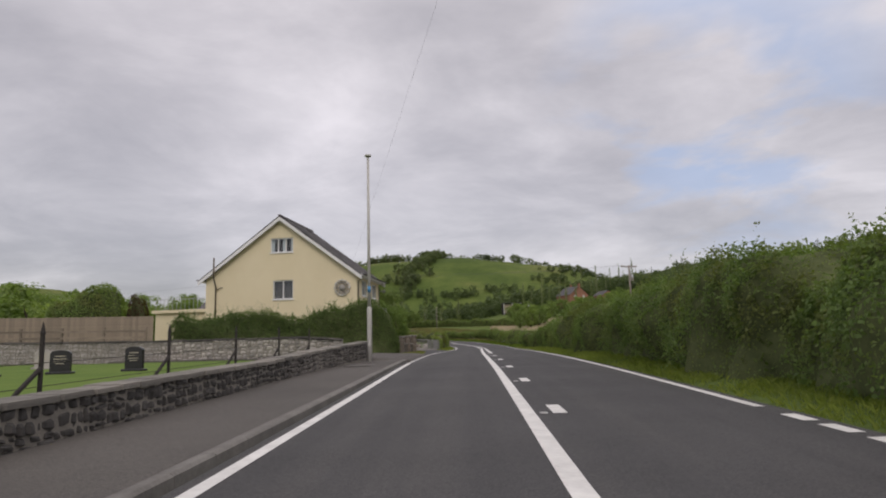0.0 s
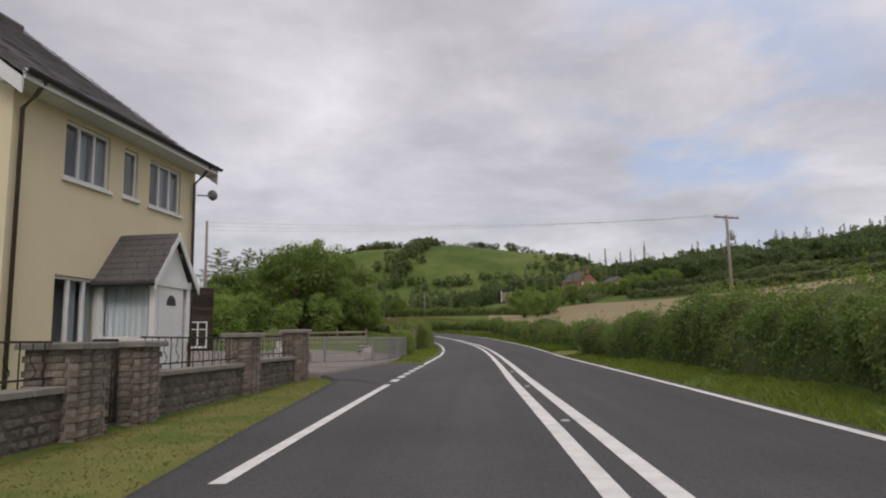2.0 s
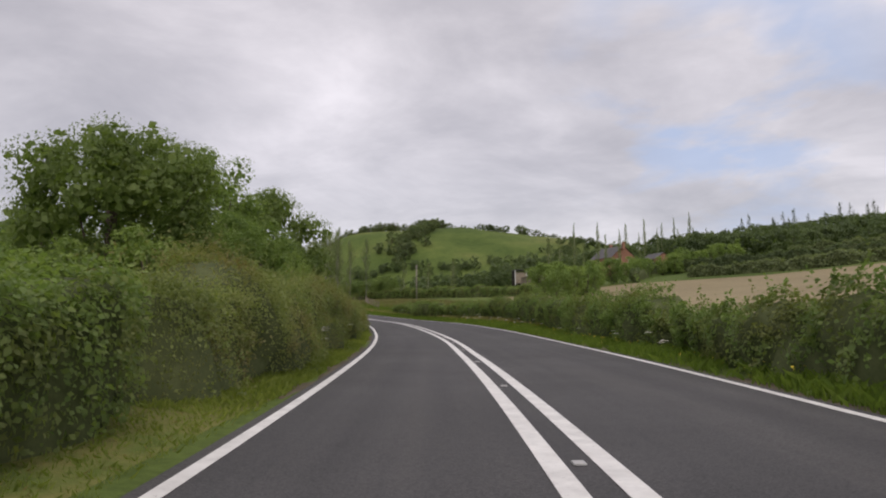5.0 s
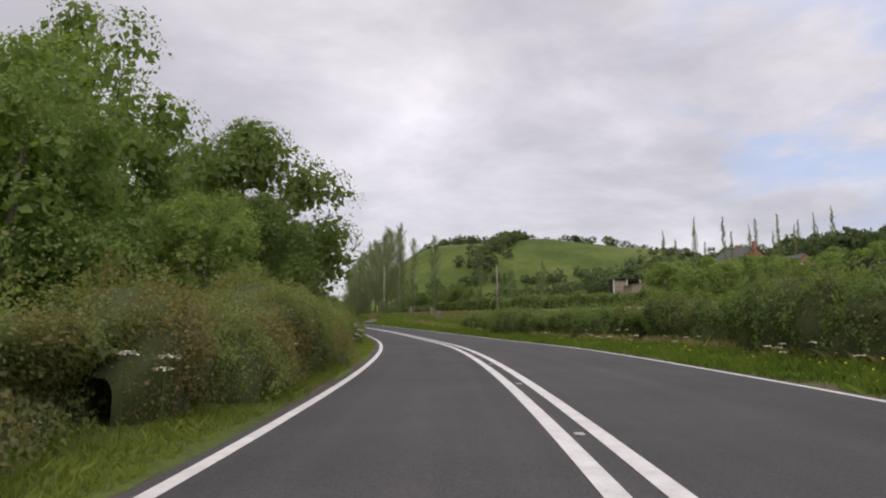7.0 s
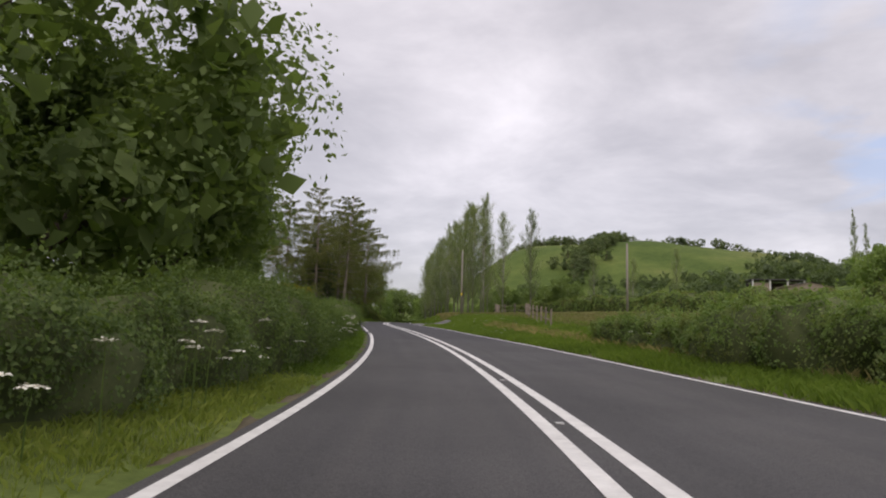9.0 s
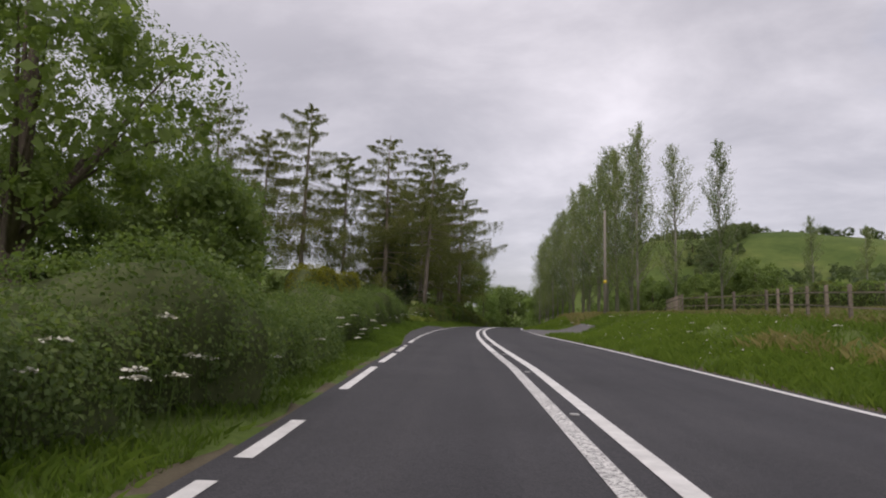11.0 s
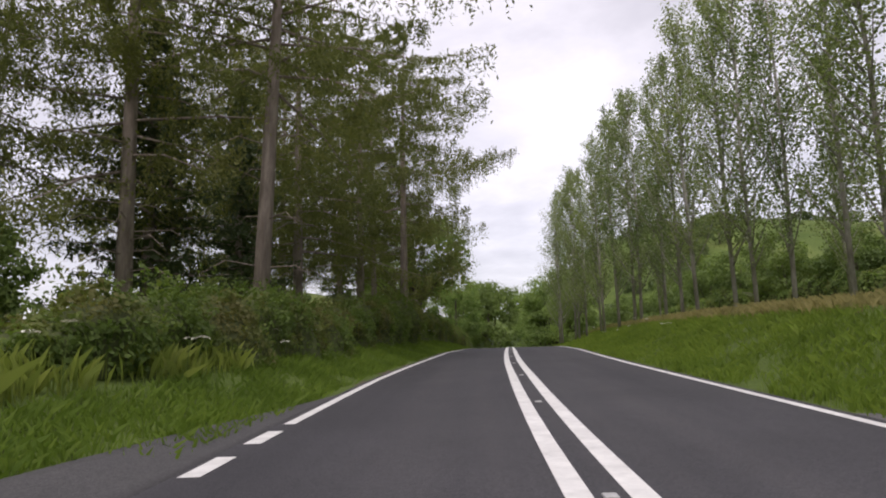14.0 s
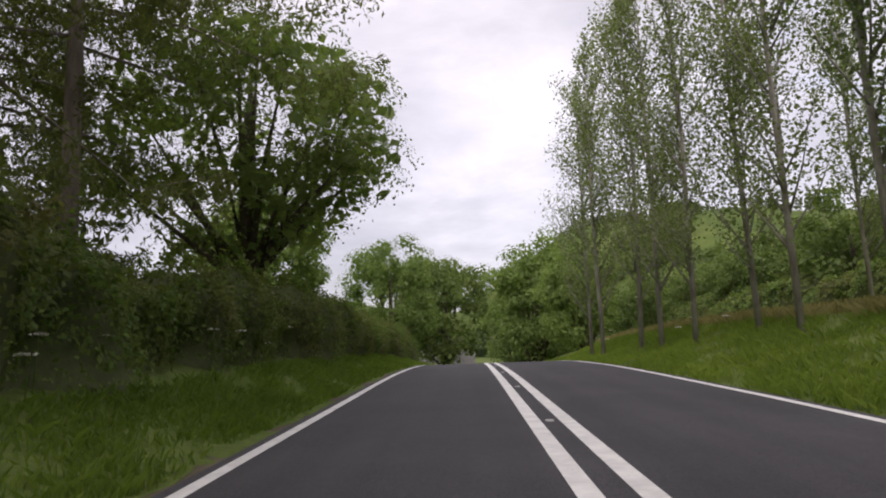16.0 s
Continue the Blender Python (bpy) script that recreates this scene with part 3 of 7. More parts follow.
def make_land():
    xs = np.concatenate([-np.geomspace(2400, 95, 34), np.arange(-92, 80, 1.0), np.geomspace(82, 2400, 36)])
    ys = np.concatenate([-np.geomspace(900, 22, 16), np.arange(-20, 345, 1.0), np.geomspace(348, 3200, 55)])
    X, Y = np.meshgrid(xs, ys)
    Z = height(X, Y)
    nx, ny = len(xs), len(ys)
    i = np.arange(nx * ny).reshape(ny, nx)
    F = np.stack([i[:-1, :-1], i[:-1, 1:], i[1:, 1:], i[1:, :-1]], -1).reshape(-1, 4)
    me = raw_mesh("ground", np.stack([X, Y, Z], -1).reshape(-1, 3), F, M["ground"], True)
    thing("ground", "rolling green meadow land rising to wooded hills", "ground", data=me, kind="structure")


make_land()


def ribbon(name, s0, s1, ul, ur, lift, material, step=1.0, across=2, follow=False):
    """A strip along the road between two sides, over the road's own surface or over the ground."""
    ss = np.linspace(s0, s1, max(2, int(round((s1 - s0) / step)) + 1))
    a = ul(ss) if callable(ul) else np.full(len(ss), float(ul))
    b = ur(ss) if callable(ur) else np.full(len(ss), float(ur))
    w = np.linspace(0, 1, across)
    U = a[:, None] * (1 - w) + b[:, None] * w
    XY = on(ss[:, None], U)
    Z = (height(XY[..., 0], XY[..., 1]) if follow else np.broadcast_to(road_z(ss)[:, None], U.shape)) + lift
    if follow:      # turn the rim down into the ground
        XY, Z = np.pad(XY, ((1, 1), (1, 1), (0, 0)), mode="edge"), np.pad(Z, 1, mode="edge")
        for rim in (Z[0], Z[-1], Z[:, 0], Z[:, -1]):
            rim -= 0.25
    i = np.arange(Z.size).reshape(Z.shape)
    F = np.stack([i[:-1, :-1], i[:-1, 1:], i[1:, 1:], i[1:, :-1]], -1).reshape(-1, 4)
    return raw_mesh(name, np.concatenate([XY, Z[..., None]], -1).reshape(-1, 3), F, material, not follow)


def lay_uv(me, ss, across, ul, ur):
    """Road coordinates as a UV map: metres along and metres across."""
    w = np.linspace(0, 1, across)
    U = ul(ss)[:, None] * (1 - w) + ur(ss)[:, None] * w
    uv = np.stack([np.broadcast_to(ss[:, None], U.shape), U], -1).reshape(-1, 2)
    idx = np.empty(len(me.loops), np.int32)
    me.loops.foreach_get("vertex_index", idx)
    me.uv_layers.new(name="road").data.foreach_set("uv", uv[idx].astype(np.float32).ravel())
    return me


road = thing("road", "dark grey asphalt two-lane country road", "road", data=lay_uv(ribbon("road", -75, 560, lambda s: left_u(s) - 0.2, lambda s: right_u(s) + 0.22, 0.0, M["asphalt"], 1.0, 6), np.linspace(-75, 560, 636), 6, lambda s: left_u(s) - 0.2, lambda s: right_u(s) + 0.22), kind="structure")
W, EDGE = 0.185, 0.145
part("edge_line", ribbon("edge_line", -70, 25.5, lambda s: left_u(s) - EDGE / 2, lambda s: left_u(s) + EDGE / 2, 0.006, M["paint"]), road, "solid white edge line")
for a, b in ((39.4, 49.6), (59.9, 75.4), (78.2, 184.9), (185.6, 187.4), (190.2, 194.2), (195.4, 198.7), (199.6, 202.0), (202.6, 203.2), (205.3, 208.1), (242.6, 420)):
    part("edge_line", ribbon("edge_line", a, b, lambda s: left_u(s) - EDGE / 2, lambda s: left_u(s) + EDGE / 2, 0.006, M["paint"]), road, "solid white edge line")
for a, b in ((-70, 6.0), (9.4, 68.9), (73.1, 224.6), (240.5, 420)):
    part("edge_line", ribbon("edge_line", a, b, lambda s: right_u(s) - EDGE / 2, lambda s: right_u(s) + EDGE / 2, 0.006, M["paint"]), road, "solid white edge line")
part("centre_line", ribbon("centre_line", 182, 201, lambda s: mid_u(s) - W / 2, lambda s: mid_u(s) + W / 2, 0.006, M["worn_paint"]), road, "solid white centre line, badly worn")
part("centre_line", ribbon("centre_line", 201, 420, lambda s: mid_u(s) - W / 2, lambda s: mid_u(s) + W / 2, 0.006, M["paint"]), road, "solid white centre line")
part("centre_line", ribbon("centre_line", -70, 182, lambda s: mid_u(s) - W / 2, lambda s: mid_u(s) + W / 2, 0.006, M["paint"]), road, "solid white centre line, cracked in places")
part("centre_line", ribbon("centre_line", 37.4, 420, lambda s: mid_u(s) + 0.42 - W / 2, lambda s: mid_u(s) + 0.42 + W / 2, 0.006, M["paint"]), road, "second solid white centre line")


def dashes(a, b, period, long, mid, width=W):
    s = a
    while s + long <= b:
        part("dash", ribbon("dash", s, s + long, lambda q: mid(q) - width / 2, lambda q: mid(q) + width / 2, 0.006, M["paint"], 0.5), road, "white road marking dash")
        s += period


dashes(-2.0, 34, 5.6, 1.0, lambda q: mid_u(q) + 0.42, 0.19)
dashes(26.1, 39.0, 1.8, 0.95, left_u)
dashes(50.55, 59.8, 1.5, 0.9, left_u)
dashes(75.9, 78.2, 0.9, 0.5, left_u)
dashes(6.2, 9.3, 0.9, 0.6, right_u)
dashes(69.4, 73.0, 1.35, 0.75, right_u)
dashes(208.85, 242.4, 1.54, 0.85, left_u)
dashes(225.2, 240.2, 1.2, 0.6, lambda q: right_u(q) + 0.1, 0.2)
dashes(226.0, 239.2, 1.2, 0.6, lambda q: right_u(q) + 0.5, 0.2)


def road_stud():
    me = Build().box((-0.05, -0.06, 0.0), (0.05, 0.06, 0.018), 0.008).mesh("road_stud", M["stud"])
    for k in range(60):
        s = 3.6 + 5.6 * k
        p = on(s, mid_u(s) + 0.2)
        part("road_stud", me, road, "", at((p[0], p[1], road_z(s) + 0.004), heading(s)))


road_stud()

# aprons beside the carriageway
for a, b in ((92, 203), (247, 318)):
    thing("soil_edge", "bare brown soil strip along the carriageway edge", "verge", data=ribbon("soil_edge", a, b, lambda s: left_u(s) - 0.36 - 0.06 * np.sin(s * 1.3) - 0.05 * np.sin(s * 3.1), lambda s: left_u(s) - 0.19, 0.035, M["soil"], 0.5, 3, True), kind="structure")
thing("soil_edge", "bare brown soil strip along the carriageway edge", "verge", data=ribbon("soil_edge", 74, 222, lambda s: right_u(s) + 0.2, lambda s: right_u(s) + 0.45 + 0.08 * np.sin(s * 1.7), 0.035, M["soil"], 0.5, 3, True), kind="structure")
thing("driveway", "worn grey asphalt side entrance beside the wall", "driveway", data=ribbon("driveway", 26.6, 37.0, lambda s: np.interp(s, [26.6, 30.5, 31.4, 33, 35, 37], [-14, -14, -8.5, -5.2, -3.5, -2.4]), lambda s: left_u(s) - 0.1, 0.12, M["pavement"], 0.5, 12, True), kind="structure")
thing("yard", "dusty brown gravel yard", "yard", data=ribbon("yard", 51.0, 74.0, -24.0, lambda s: np.interp(s, [51, 56, 62, 66.5, 74], [-3.9, -3.5, -3.3, -3.5, -9]), 0.1, M["gravel"], 1.0, 24, True), kind="structure")
margin_u = lambda s: np.interp(s, [36.6, 41.6, 43.7, 49.0, 50.2, 51.0], [-2.25, -2.56, -2.68, -3.1, -3.3, -3.8])
thing("road_margin", "asphalt margin between the edge line and the mown strip", "road", data=ribbon("road_margin", 37, 50.4, lambda s: margin_u(s) - 0.06, lambda s: left_u(s) - 0.1, 0.054, M["asphalt"], 0.5, 6, True), kind="structure")
thing("mown_verge", "mossy yellow-green strip before the garden wall", "verge", data=ribbon("mown_verge", 36.6, 50.9, -3.95, margin_u, 0.02, M["verge"], 0.5, 6, True), kind="structure")
thing("mown_verge", "mossy yellow-green strip below the privet hedge", "verge", data=ribbon("mown_verge", 31.2, 36.6, lambda s: span(s, [(31.2, -14), (34, -8), (36.6, -3.9)]), lambda s: np.interp(s, [31.2, 33, 35, 36.6], [-8.6, -5.3, -3.6, -2.5]), 0.02, M["verge"], 0.5, 8, True), kind="structure")
thing("mown_verge", "mossy yellow-green strip before the field hedge", "verge", data=ribbon("mown_verge", 61.2, 92, -3.4, lambda s: left_u(s) - 0.2, 0.02, M["verge"], 1.0, 6, True), kind="structure")
thing("yard_mouth", "grey asphalt mouth of the yard entrance", "driveway", data=ribbon("yard_mouth", 49.8, 61.0, lambda s: np.interp(s, [49.8, 51, 52, 58, 61], [-3.2, -3.8, -4.3, -3.4, -2.3]), lambda s: left_u(s) - 0.1, 0.06, M["asphalt"], 0.5, 8, True), kind="structure")
thing("field_entrance", "trodden grassy field entrance", "track", data=ribbon("field_entrance", 67.0, 73.5, lambda s: right_u(s) + 0.1, lambda s: np.interp(s, [67, 69, 71, 73.5], [4.3, 5.4, 5.4, 4.3]), 0.05, M["verge"], 0.5, 8, True), kind="structure")
thing("lay_by", "asphalt strip outside the dashed edge line", "road", data=ribbon("lay_by", 203, 247, lambda s: np.interp(s, [203, 212, 220, 236, 247], [-2.0, -2.65, -3.1, -3.65, -2.4]), lambda s: left_u(s) - 0.15, 0.075, M["asphalt"], 1.0, 6, True), kind="structure")
thing("side_road", "pale worn asphalt side road joining from the field side", "road", data=ribbon("side_road", 222.0, 242.5, lambda s: right_u(s) + 0.15, lambda s: np.interp(s, [222, 224.5, 227, 229, 236, 238, 240.5, 242.5], [4.7, 5.9, 7.2, 8.8, 8.8, 7.2, 5.6, 4.4]), 0.06, M["pale_road"], 0.5, 20, True), kind="structure")
thing("stubble_field", "pale brown harvested field rising from the road", "field", data=ribbon("stubble_field", 46, 205, lambda s: span(s, [(46, 8.5), (100, 9), (150, 12), (205, 40)]), lambda s: span(s, [(46, 75), (80, 82), (110, 88), (150, 92), (205, 70)]), 0.05, M["stubble"], 2.0, 30, True), kind="structure")

# ---------------------------------------------------------------- trees and hedges


def joined_tubes(paths, material, name, n=7):
    b = Build()
    for pts, radii in paths:
        b.tube(pts, radii, n)
    return b.mesh(name, material, True)


def crown_shell(r, centres, radii, count, squash=0.8):
    """Leaf places on the outer sides of many clumps."""
    w = radii ** 2
    k = r.choice(len(centres), count, p=w / w.sum())
    d = r.normal(size=(count, 3))
    d /= np.linalg.norm(d, axis=1, keepdims=True)
    d[:, 2] = np.where(r.random(count) < 0.6, np.abs(d[:, 2]), d[:, 2])
    rad = radii[k] * (0.55 + 0.5 * r.random(count) ** 0.6)
    P = centres[k] + d * rad[:, None] * np.array([1, 1, squash])
    return P, d


def inner_sprays(r, centres, radii, per, material):
    """Broad leafy sprays inside each clump, which close the crown against the sky."""
    C, Rd = np.repeat(centres, per, 0), np.repeat(radii, per)
    d = r.normal(size=C.shape)
    d /= np.linalg.norm(d, axis=1, keepdims=True)
    P = C + d * (Rd * 0.72 * r.random(len(C)) ** 0.5)[:, None]
    size = float(radii.mean()) * (0.32 if per > 20 else 0.5)
    return leaves("inner_foliage", P, d * 0.6 + r.normal(size=d.shape) * 0.6, size, size * 0.7, material, seed=int(r.integers(1000)))


def broadleaf(seed, h, rx, bole, count, leaf, material, bark, droop=0.0, clumps=70, trunk_r=0.35, inner=58):
    """Trunk, limbs and crown of a round-headed tree, base at the origin."""
    r = np.random.default_rng(seed)
    mid, rz = (h + bole) / 2, (h - bole) / 2
    d = r.normal(size=(clumps, 3))
    d /= np.linalg.norm(d, axis=1, keepdims=True)
    rad = (0.45 + 0.5 * r.random(clumps) ** 0.5)[:, None]
    lob = (1 + 0.16 * wav(d * 3, 1.6, seed + 5))[:, None]
    C = d * rad * lob * np.array([rx, rx, rz]) * 0.86 + np.array([0, 0, mid])
    R = r.uniform(0.15, 0.25, clumps) * (rx + rz) * 0.62
    P, N = crown_shell(r, C, R, count)
    N = N + r.normal(size=N.shape) * 0.55 + np.array([0, 0, 0.35])
    crown = leaves("crown", P, N, leaf, leaf * 0.62, material, seed=seed, droop=droop)
    top = Vector((r.normal() * 0.3, r.normal() * 0.3, mid + rz * 0.35))
    paths = [([(0, 0, -0.4), (0.05, 0, bole * 0.5), (top.x * 0.4, top.y * 0.4, mid), top], [trunk_r * 1.35, trunk_r, trunk_r * 0.7, trunk_r * 0.2])]
    for c in C[r.choice(clumps, 16, replace=False)]:
        z0 = bole * r.uniform(0.7, 1.25)
        a = Vector((0.0, 0.0, z0))
        c = Vector(c)
        m = a.lerp(c, 0.5) + Vector((0, 0, 0.12 * (c - a).length * r.uniform(-0.3, 1)))
        paths.append(([a, m, c], [trunk_r * 0.42, trunk_r * 0.24, trunk_r * 0.06]))
    return joined_tubes(paths, bark, "trunk"), crown, inner_sprays(r, C, R, inner if count > 3000 else 7, material)


def conifer(seed, h, rx, bare, count, material, bark, droop=0.35, sparse=0.0, trunk_r=0.24):
    """A spire with whorled, drooping boughs hung with needle tufts."""
    r = np.random.default_rng(seed)
    paths = [([(0, 0, -0.4), (r.normal() * 0.08, r.normal() * 0.08, h * 0.5), (r.normal() * 0.1, r.normal() * 0.1, h)], [trunk_r * 1.15, trunk_r * 0.75, 0.02])]
    tips, dirs = [], []
    nb = int(70 * (1 - sparse))
    for i in range(nb):
        f = (i + r.random()) / nb
        z = bare + (h - bare) * f
        reach = rx * (1 - f) ** 0.7 * r.uniform(0.4, 1.2) + 0.3
        a = r.uniform(0, 6.283)
        u = np.array([math.cos(a), math.sin(a), 0])
        p0 = np.array([0, 0, z])
        sag = droop * reach * r.uniform(0.5, 1.2)
        p1 = p0 + u * reach * 0.5 + np.array([0, 0, -sag * 0.35 + 0.08 * reach])
        p2 = p0 + u * reach + np.array([0, 0, -sag * 0.45 + 0.16 * reach])
        paths.append(([p0, p1, p2], [0.05 * (1.2 - f) + 0.012, 0.03 * (1.2 - f) + 0.008, 0.006]))
        k = max(6, int(count / nb * reach / (rx * 0.62)))
        q = r.random(k)[:, None] ** 0.7
        side = np.cross(u, [0, 0, 1])
        pos = (1 - q) ** 2 * p0 + 2 * q * (1 - q) * p1 + q ** 2 * p2
        spread = (0.28 * reach * (1 - 0.55 * q)) * r.normal(size=(k, 1)) * 0.55
        hang = -np.abs(r.normal(size=(k, 1))) * (0.10 + 0.22 * droop) * (0.5 + reach * 0.25)
        tips.append(pos + side * spread + np.array([0, 0, 1.0]) * (hang + r.normal(size=(k, 1)) * 0.05))
        nn = r.normal(size=(k, 3)) * 0.8 + np.array([0, 0, 0.6])
        dirs.append(nn)
    P, N = np.concatenate(tips), np.concatenate(dirs)
    crown = leaves("crown", P, N, 0.34, 0.085, material, seed=seed, droop=0.9 * droop + 0.2)
    zz = np.linspace(bare + 0.5, h * 0.93, 12)
    rad = rx * 0.42 * (1 - (zz - bare) / (h - bare)) ** 0.8 + 0.12
    a = np.arange(12) * 2.4
    cc = np.stack([np.cos(a) * rad * 0.3, np.sin(a) * rad * 0.3, zz], 1)
    return joined_tubes(paths, bark, "trunk", 6), crown, inner_sprays(r, cc, rad * 1.5, 40 if count > 3000 else 8, material)


def larch(seed, h, rx, bare, material, bark, trunk_r=0.27):
    """A ragged open spire: long boughs that dip and turn up at the tip, hung with strands of needle tufts."""
    r = np.random.default_rng(seed)
    lean = r.normal(size=2) * 0.12
    paths = [([(0, 0, -0.4), (lean[0] * 0.4, lean[1] * 0.4, h * 0.45), (lean[0], lean[1], h * 0.8), (lean[0] * 2, lean[1] - 0.1, h)], [trunk_r * 1.15, trunk_r * 0.8, trunk_r * 0.36, 0.02])]
    tufts = []
    nb = 56
    for i in range(nb):
        f = (i + r.random()) / nb
        z = bare + (h - bare - 0.3) * f
        reach = rx * (1 - f) ** 0.62 * r.uniform(0.4, 1.12) + 0.45
        a = i * 2.4 + r.normal() * 0.4
        u = np.array([math.cos(a), math.sin(a), 0.0])
        side = np.array([-u[1], u[0], 0.0])
        dip = r.uniform(0.10, 0.30) * (1 - 0.9 * f) - 0.25 * f
        pts = np.array([[0, 0, z], u * reach * 0.35 + [0, 0, z - dip * reach * 0.25], u * reach * 0.72 + [0, 0, z - dip * reach], u * reach + side * reach * r.normal() * 0.06 + [0, 0, z - dip * reach * 0.85 + 0.07 * reach]])
        paths.append((pts, [0.036 * (1.15 - f) + 0.01, 0.022 * (1.15 - f) + 0.008, 0.011, 0.004]))
        ns = int(10 + reach * 17)
        q = (0.12 + 0.9 * r.random(ns)) * 3
        seg = np.minimum(q.astype(int), 2)
        w = (q - seg)[:, None]
        root = pts[seg] * (1 - w) + pts[seg + 1] * w + side * (r.normal(size=(ns, 1)) * 0.11 * reach * (1.1 - q[:, None] / 3))
        drop = r.uniform(0.2, 1.0, ns) * (0.5 + 0.65 * (1 - f)) * (0.5 + 0.12 * reach)
        for m in range(11):
            tufts.append(root + np.array([0, 0, -1.0]) * (drop * m / 10)[:, None] + r.normal(size=(ns, 3)) * np.array([0.07, 0.07, 0.04]))
    for i in range(12):      # dead lower twigs
        z, a, k = r.uniform(1.8, bare + 1), r.uniform(0, 6.283), r.uniform(0.7, 2.0)
        u = np.array([math.cos(a), math.sin(a), 0.0])
        paths.append(([np.array([0, 0, z]), u * k * 0.6 + [0, 0, z + 0.05], u * k + [0, 0, z - 0.25 * k]], [0.02, 0.013, 0.004]))
    P = np.concatenate(tufts)
    crown = leaves("crown", P, r.normal(size=P.shape) + np.array([0, 0, 0.25]), 0.15, 0.05, material, seed=seed, droop=1.3)
    return joined_tubes(paths, bark, "trunk", 7), crown


def poplar(seed, h, rx, bare, count, leaf=0.17):
    """A slender tree with steep boughs and an airy crown."""
    r = np.random.default_rng(seed)
    paths = [([(0, 0, -0.4), (r.normal() * 0.1, r.normal() * 0.1, h * 0.45), (r.normal() * 0.15, r.normal() * 0.15, h * 0.98)], [0.105, 0.075, 0.010])]
    P, N = [], []
    nb = 46
    for i in range(nb):
        f = (i + r.random()) / nb
        z = bare + (h * 0.95 - bare) * f
        prof = rx * min(1.0, 0.55 + 2.2 * f) * (1 - 0.97 * f) ** 0.55 * r.uniform(0.55, 1.15)
        a = r.uniform(0, 6.283)
        u = np.array([math.cos(a), math.sin(a), 0])
        p0 = np.array([0, 0, z])
        p2 = p0 + u * prof + np.array([0, 0, prof * r.uniform(1.3, 2.1)])
        paths.append(([p0, (p0 + p2) / 2 + u * prof * 0.12, p2], [0.035, 0.02, 0.005]))
        k = max(8, int(count / nb * (0.35 + prof / rx)))
        q = (0.2 + 0.85 * r.random(k))[:, None]
        P.append(p0 + (p2 - p0) * q + r.normal(size=(k, 3)) * np.array([0.20, 0.20, 0.24]) * (0.5 + prof / rx))
        N.append(r.normal(size=(k, 3)) + np.array([0, 0, 0.2]))
    crown = leaves("crown", np.concatenate(P), np.concatenate(N), leaf, leaf * 0.85, M["poplar"], seed=seed)
    return joined_tubes(paths, M["pale_bark"], "trunk", 6), crown


def tree_of(name, meshes, label, category, group=""):
    """The meshes and words of one kind of tree, from which plant() sets the standing ones."""
    return dict(name=name, meshes=meshes, label=label, category=category, group=group)


def plant(kind, p, scale=1.0, rz=0.0, label="", sx=1.0, tilt=0.0):
    ob = thing(kind["name"], label or kind["label"], kind["category"], Matrix.Translation(p) @ Matrix.Rotation(radians(tilt), 4, (-0.77, 0.64, 0)) @ Matrix.Rotation(radians(rz), 4, "Z") @ Matrix.Diagonal((scale * sx, scale * sx, scale, 1)), kind["group"])
    part("trunk", kind["meshes"][0], ob)
    part("crown", kind["meshes"][1], ob)
    if len(kind["meshes"]) > 2:
        part("inner_foliage", kind["meshes"][2], ob, "shaded inner leaves")
    return ob


def ground_at(x, y, dz=0.0):
    return Vector((x, y, float(height(np.array([x]), np.array([y]))[0]) + dz))


OAKS = [tree_of("oak_tree", broadleaf(11 + k, 14, 7.2, -0.4, 26000, 0.18, M["oak"], M["bark"], clumps=120, trunk_r=0.42), "broad dark green oak with a full rounded crown", "tree", "roadside broadleaf trees") for k in range(2)]
OPEN_OAK = tree_of("oak_tree", broadleaf(15, 14, 7.0, 2.6, 21000, 0.15, M["oak"], M["bark"], clumps=76, trunk_r=0.42, inner=34), "dark oak with an open crown and sky between its limbs", "tree", "roadside broadleaf trees")
ASHES = [tree_of("ash_tree", broadleaf(21 + k, 12, 5.0, 0.0, 17000, 0.165, M["ash"], M["bark"], droop=0.5, clumps=80, trunk_r=0.26), "mid-green ash with loose feathery foliage", "tree", "roadside broadleaf trees") for k in range(2)]
FIELD_TREES = [tree_of("ash_tree", broadleaf(25 + k, 12, 5.0, -0.6, 2600, 0.50, M["ash"], M["bark"], droop=0.5, clumps=60, trunk_r=0.26), "bushy mid-green tree in a field boundary", "tree", "field boundary trees") for k in range(2)]
WOOD_TREES = [tree_of("oak_tree", broadleaf(27 + k, 12, 5.0, -0.6, 3400, 0.42, M["oak"], M["bark"], clumps=60, trunk_r=0.26), "dark bushy tree in the wood edge", "tree", "wood edge trees") for k in range(2)]
FIELD_POPLARS = [tree_of("poplar_tree", poplar(65 + k, 15.5, 1.6, 2.6, 1300, 0.30), "distant slender poplar above the field hedge", "poplar", "distant poplars") for k in range(2)]
WILLOW = tree_of("willow_tree", broadleaf(31, 13, 4.8, -1.5, 13000, 0.26, M["ash"], M["bark"], droop=2.0, clumps=90), "tall bushy willow with hanging leaves", "tree", "")
LARCHES = [tree_of("larch_tree", larch(41 + k, 18, 7.2, (7.2, 5.2, 4.0)[k], M["larch"], M["larch_bark"], 0.2), "tall larch with drooping feathery green boughs", "conifer", "conifers beside the road") for k in range(3)]
SPRUCES = [tree_of("spruce_tree", conifer(51 + k, 16, 3.8, 1.2, 9000, M["spruce"], M["larch_bark"], 0.38, 0.0, 0.22), "dense dark spruce with shaded lower boughs", "conifer", "conifers beside the road") for k in range(2)]
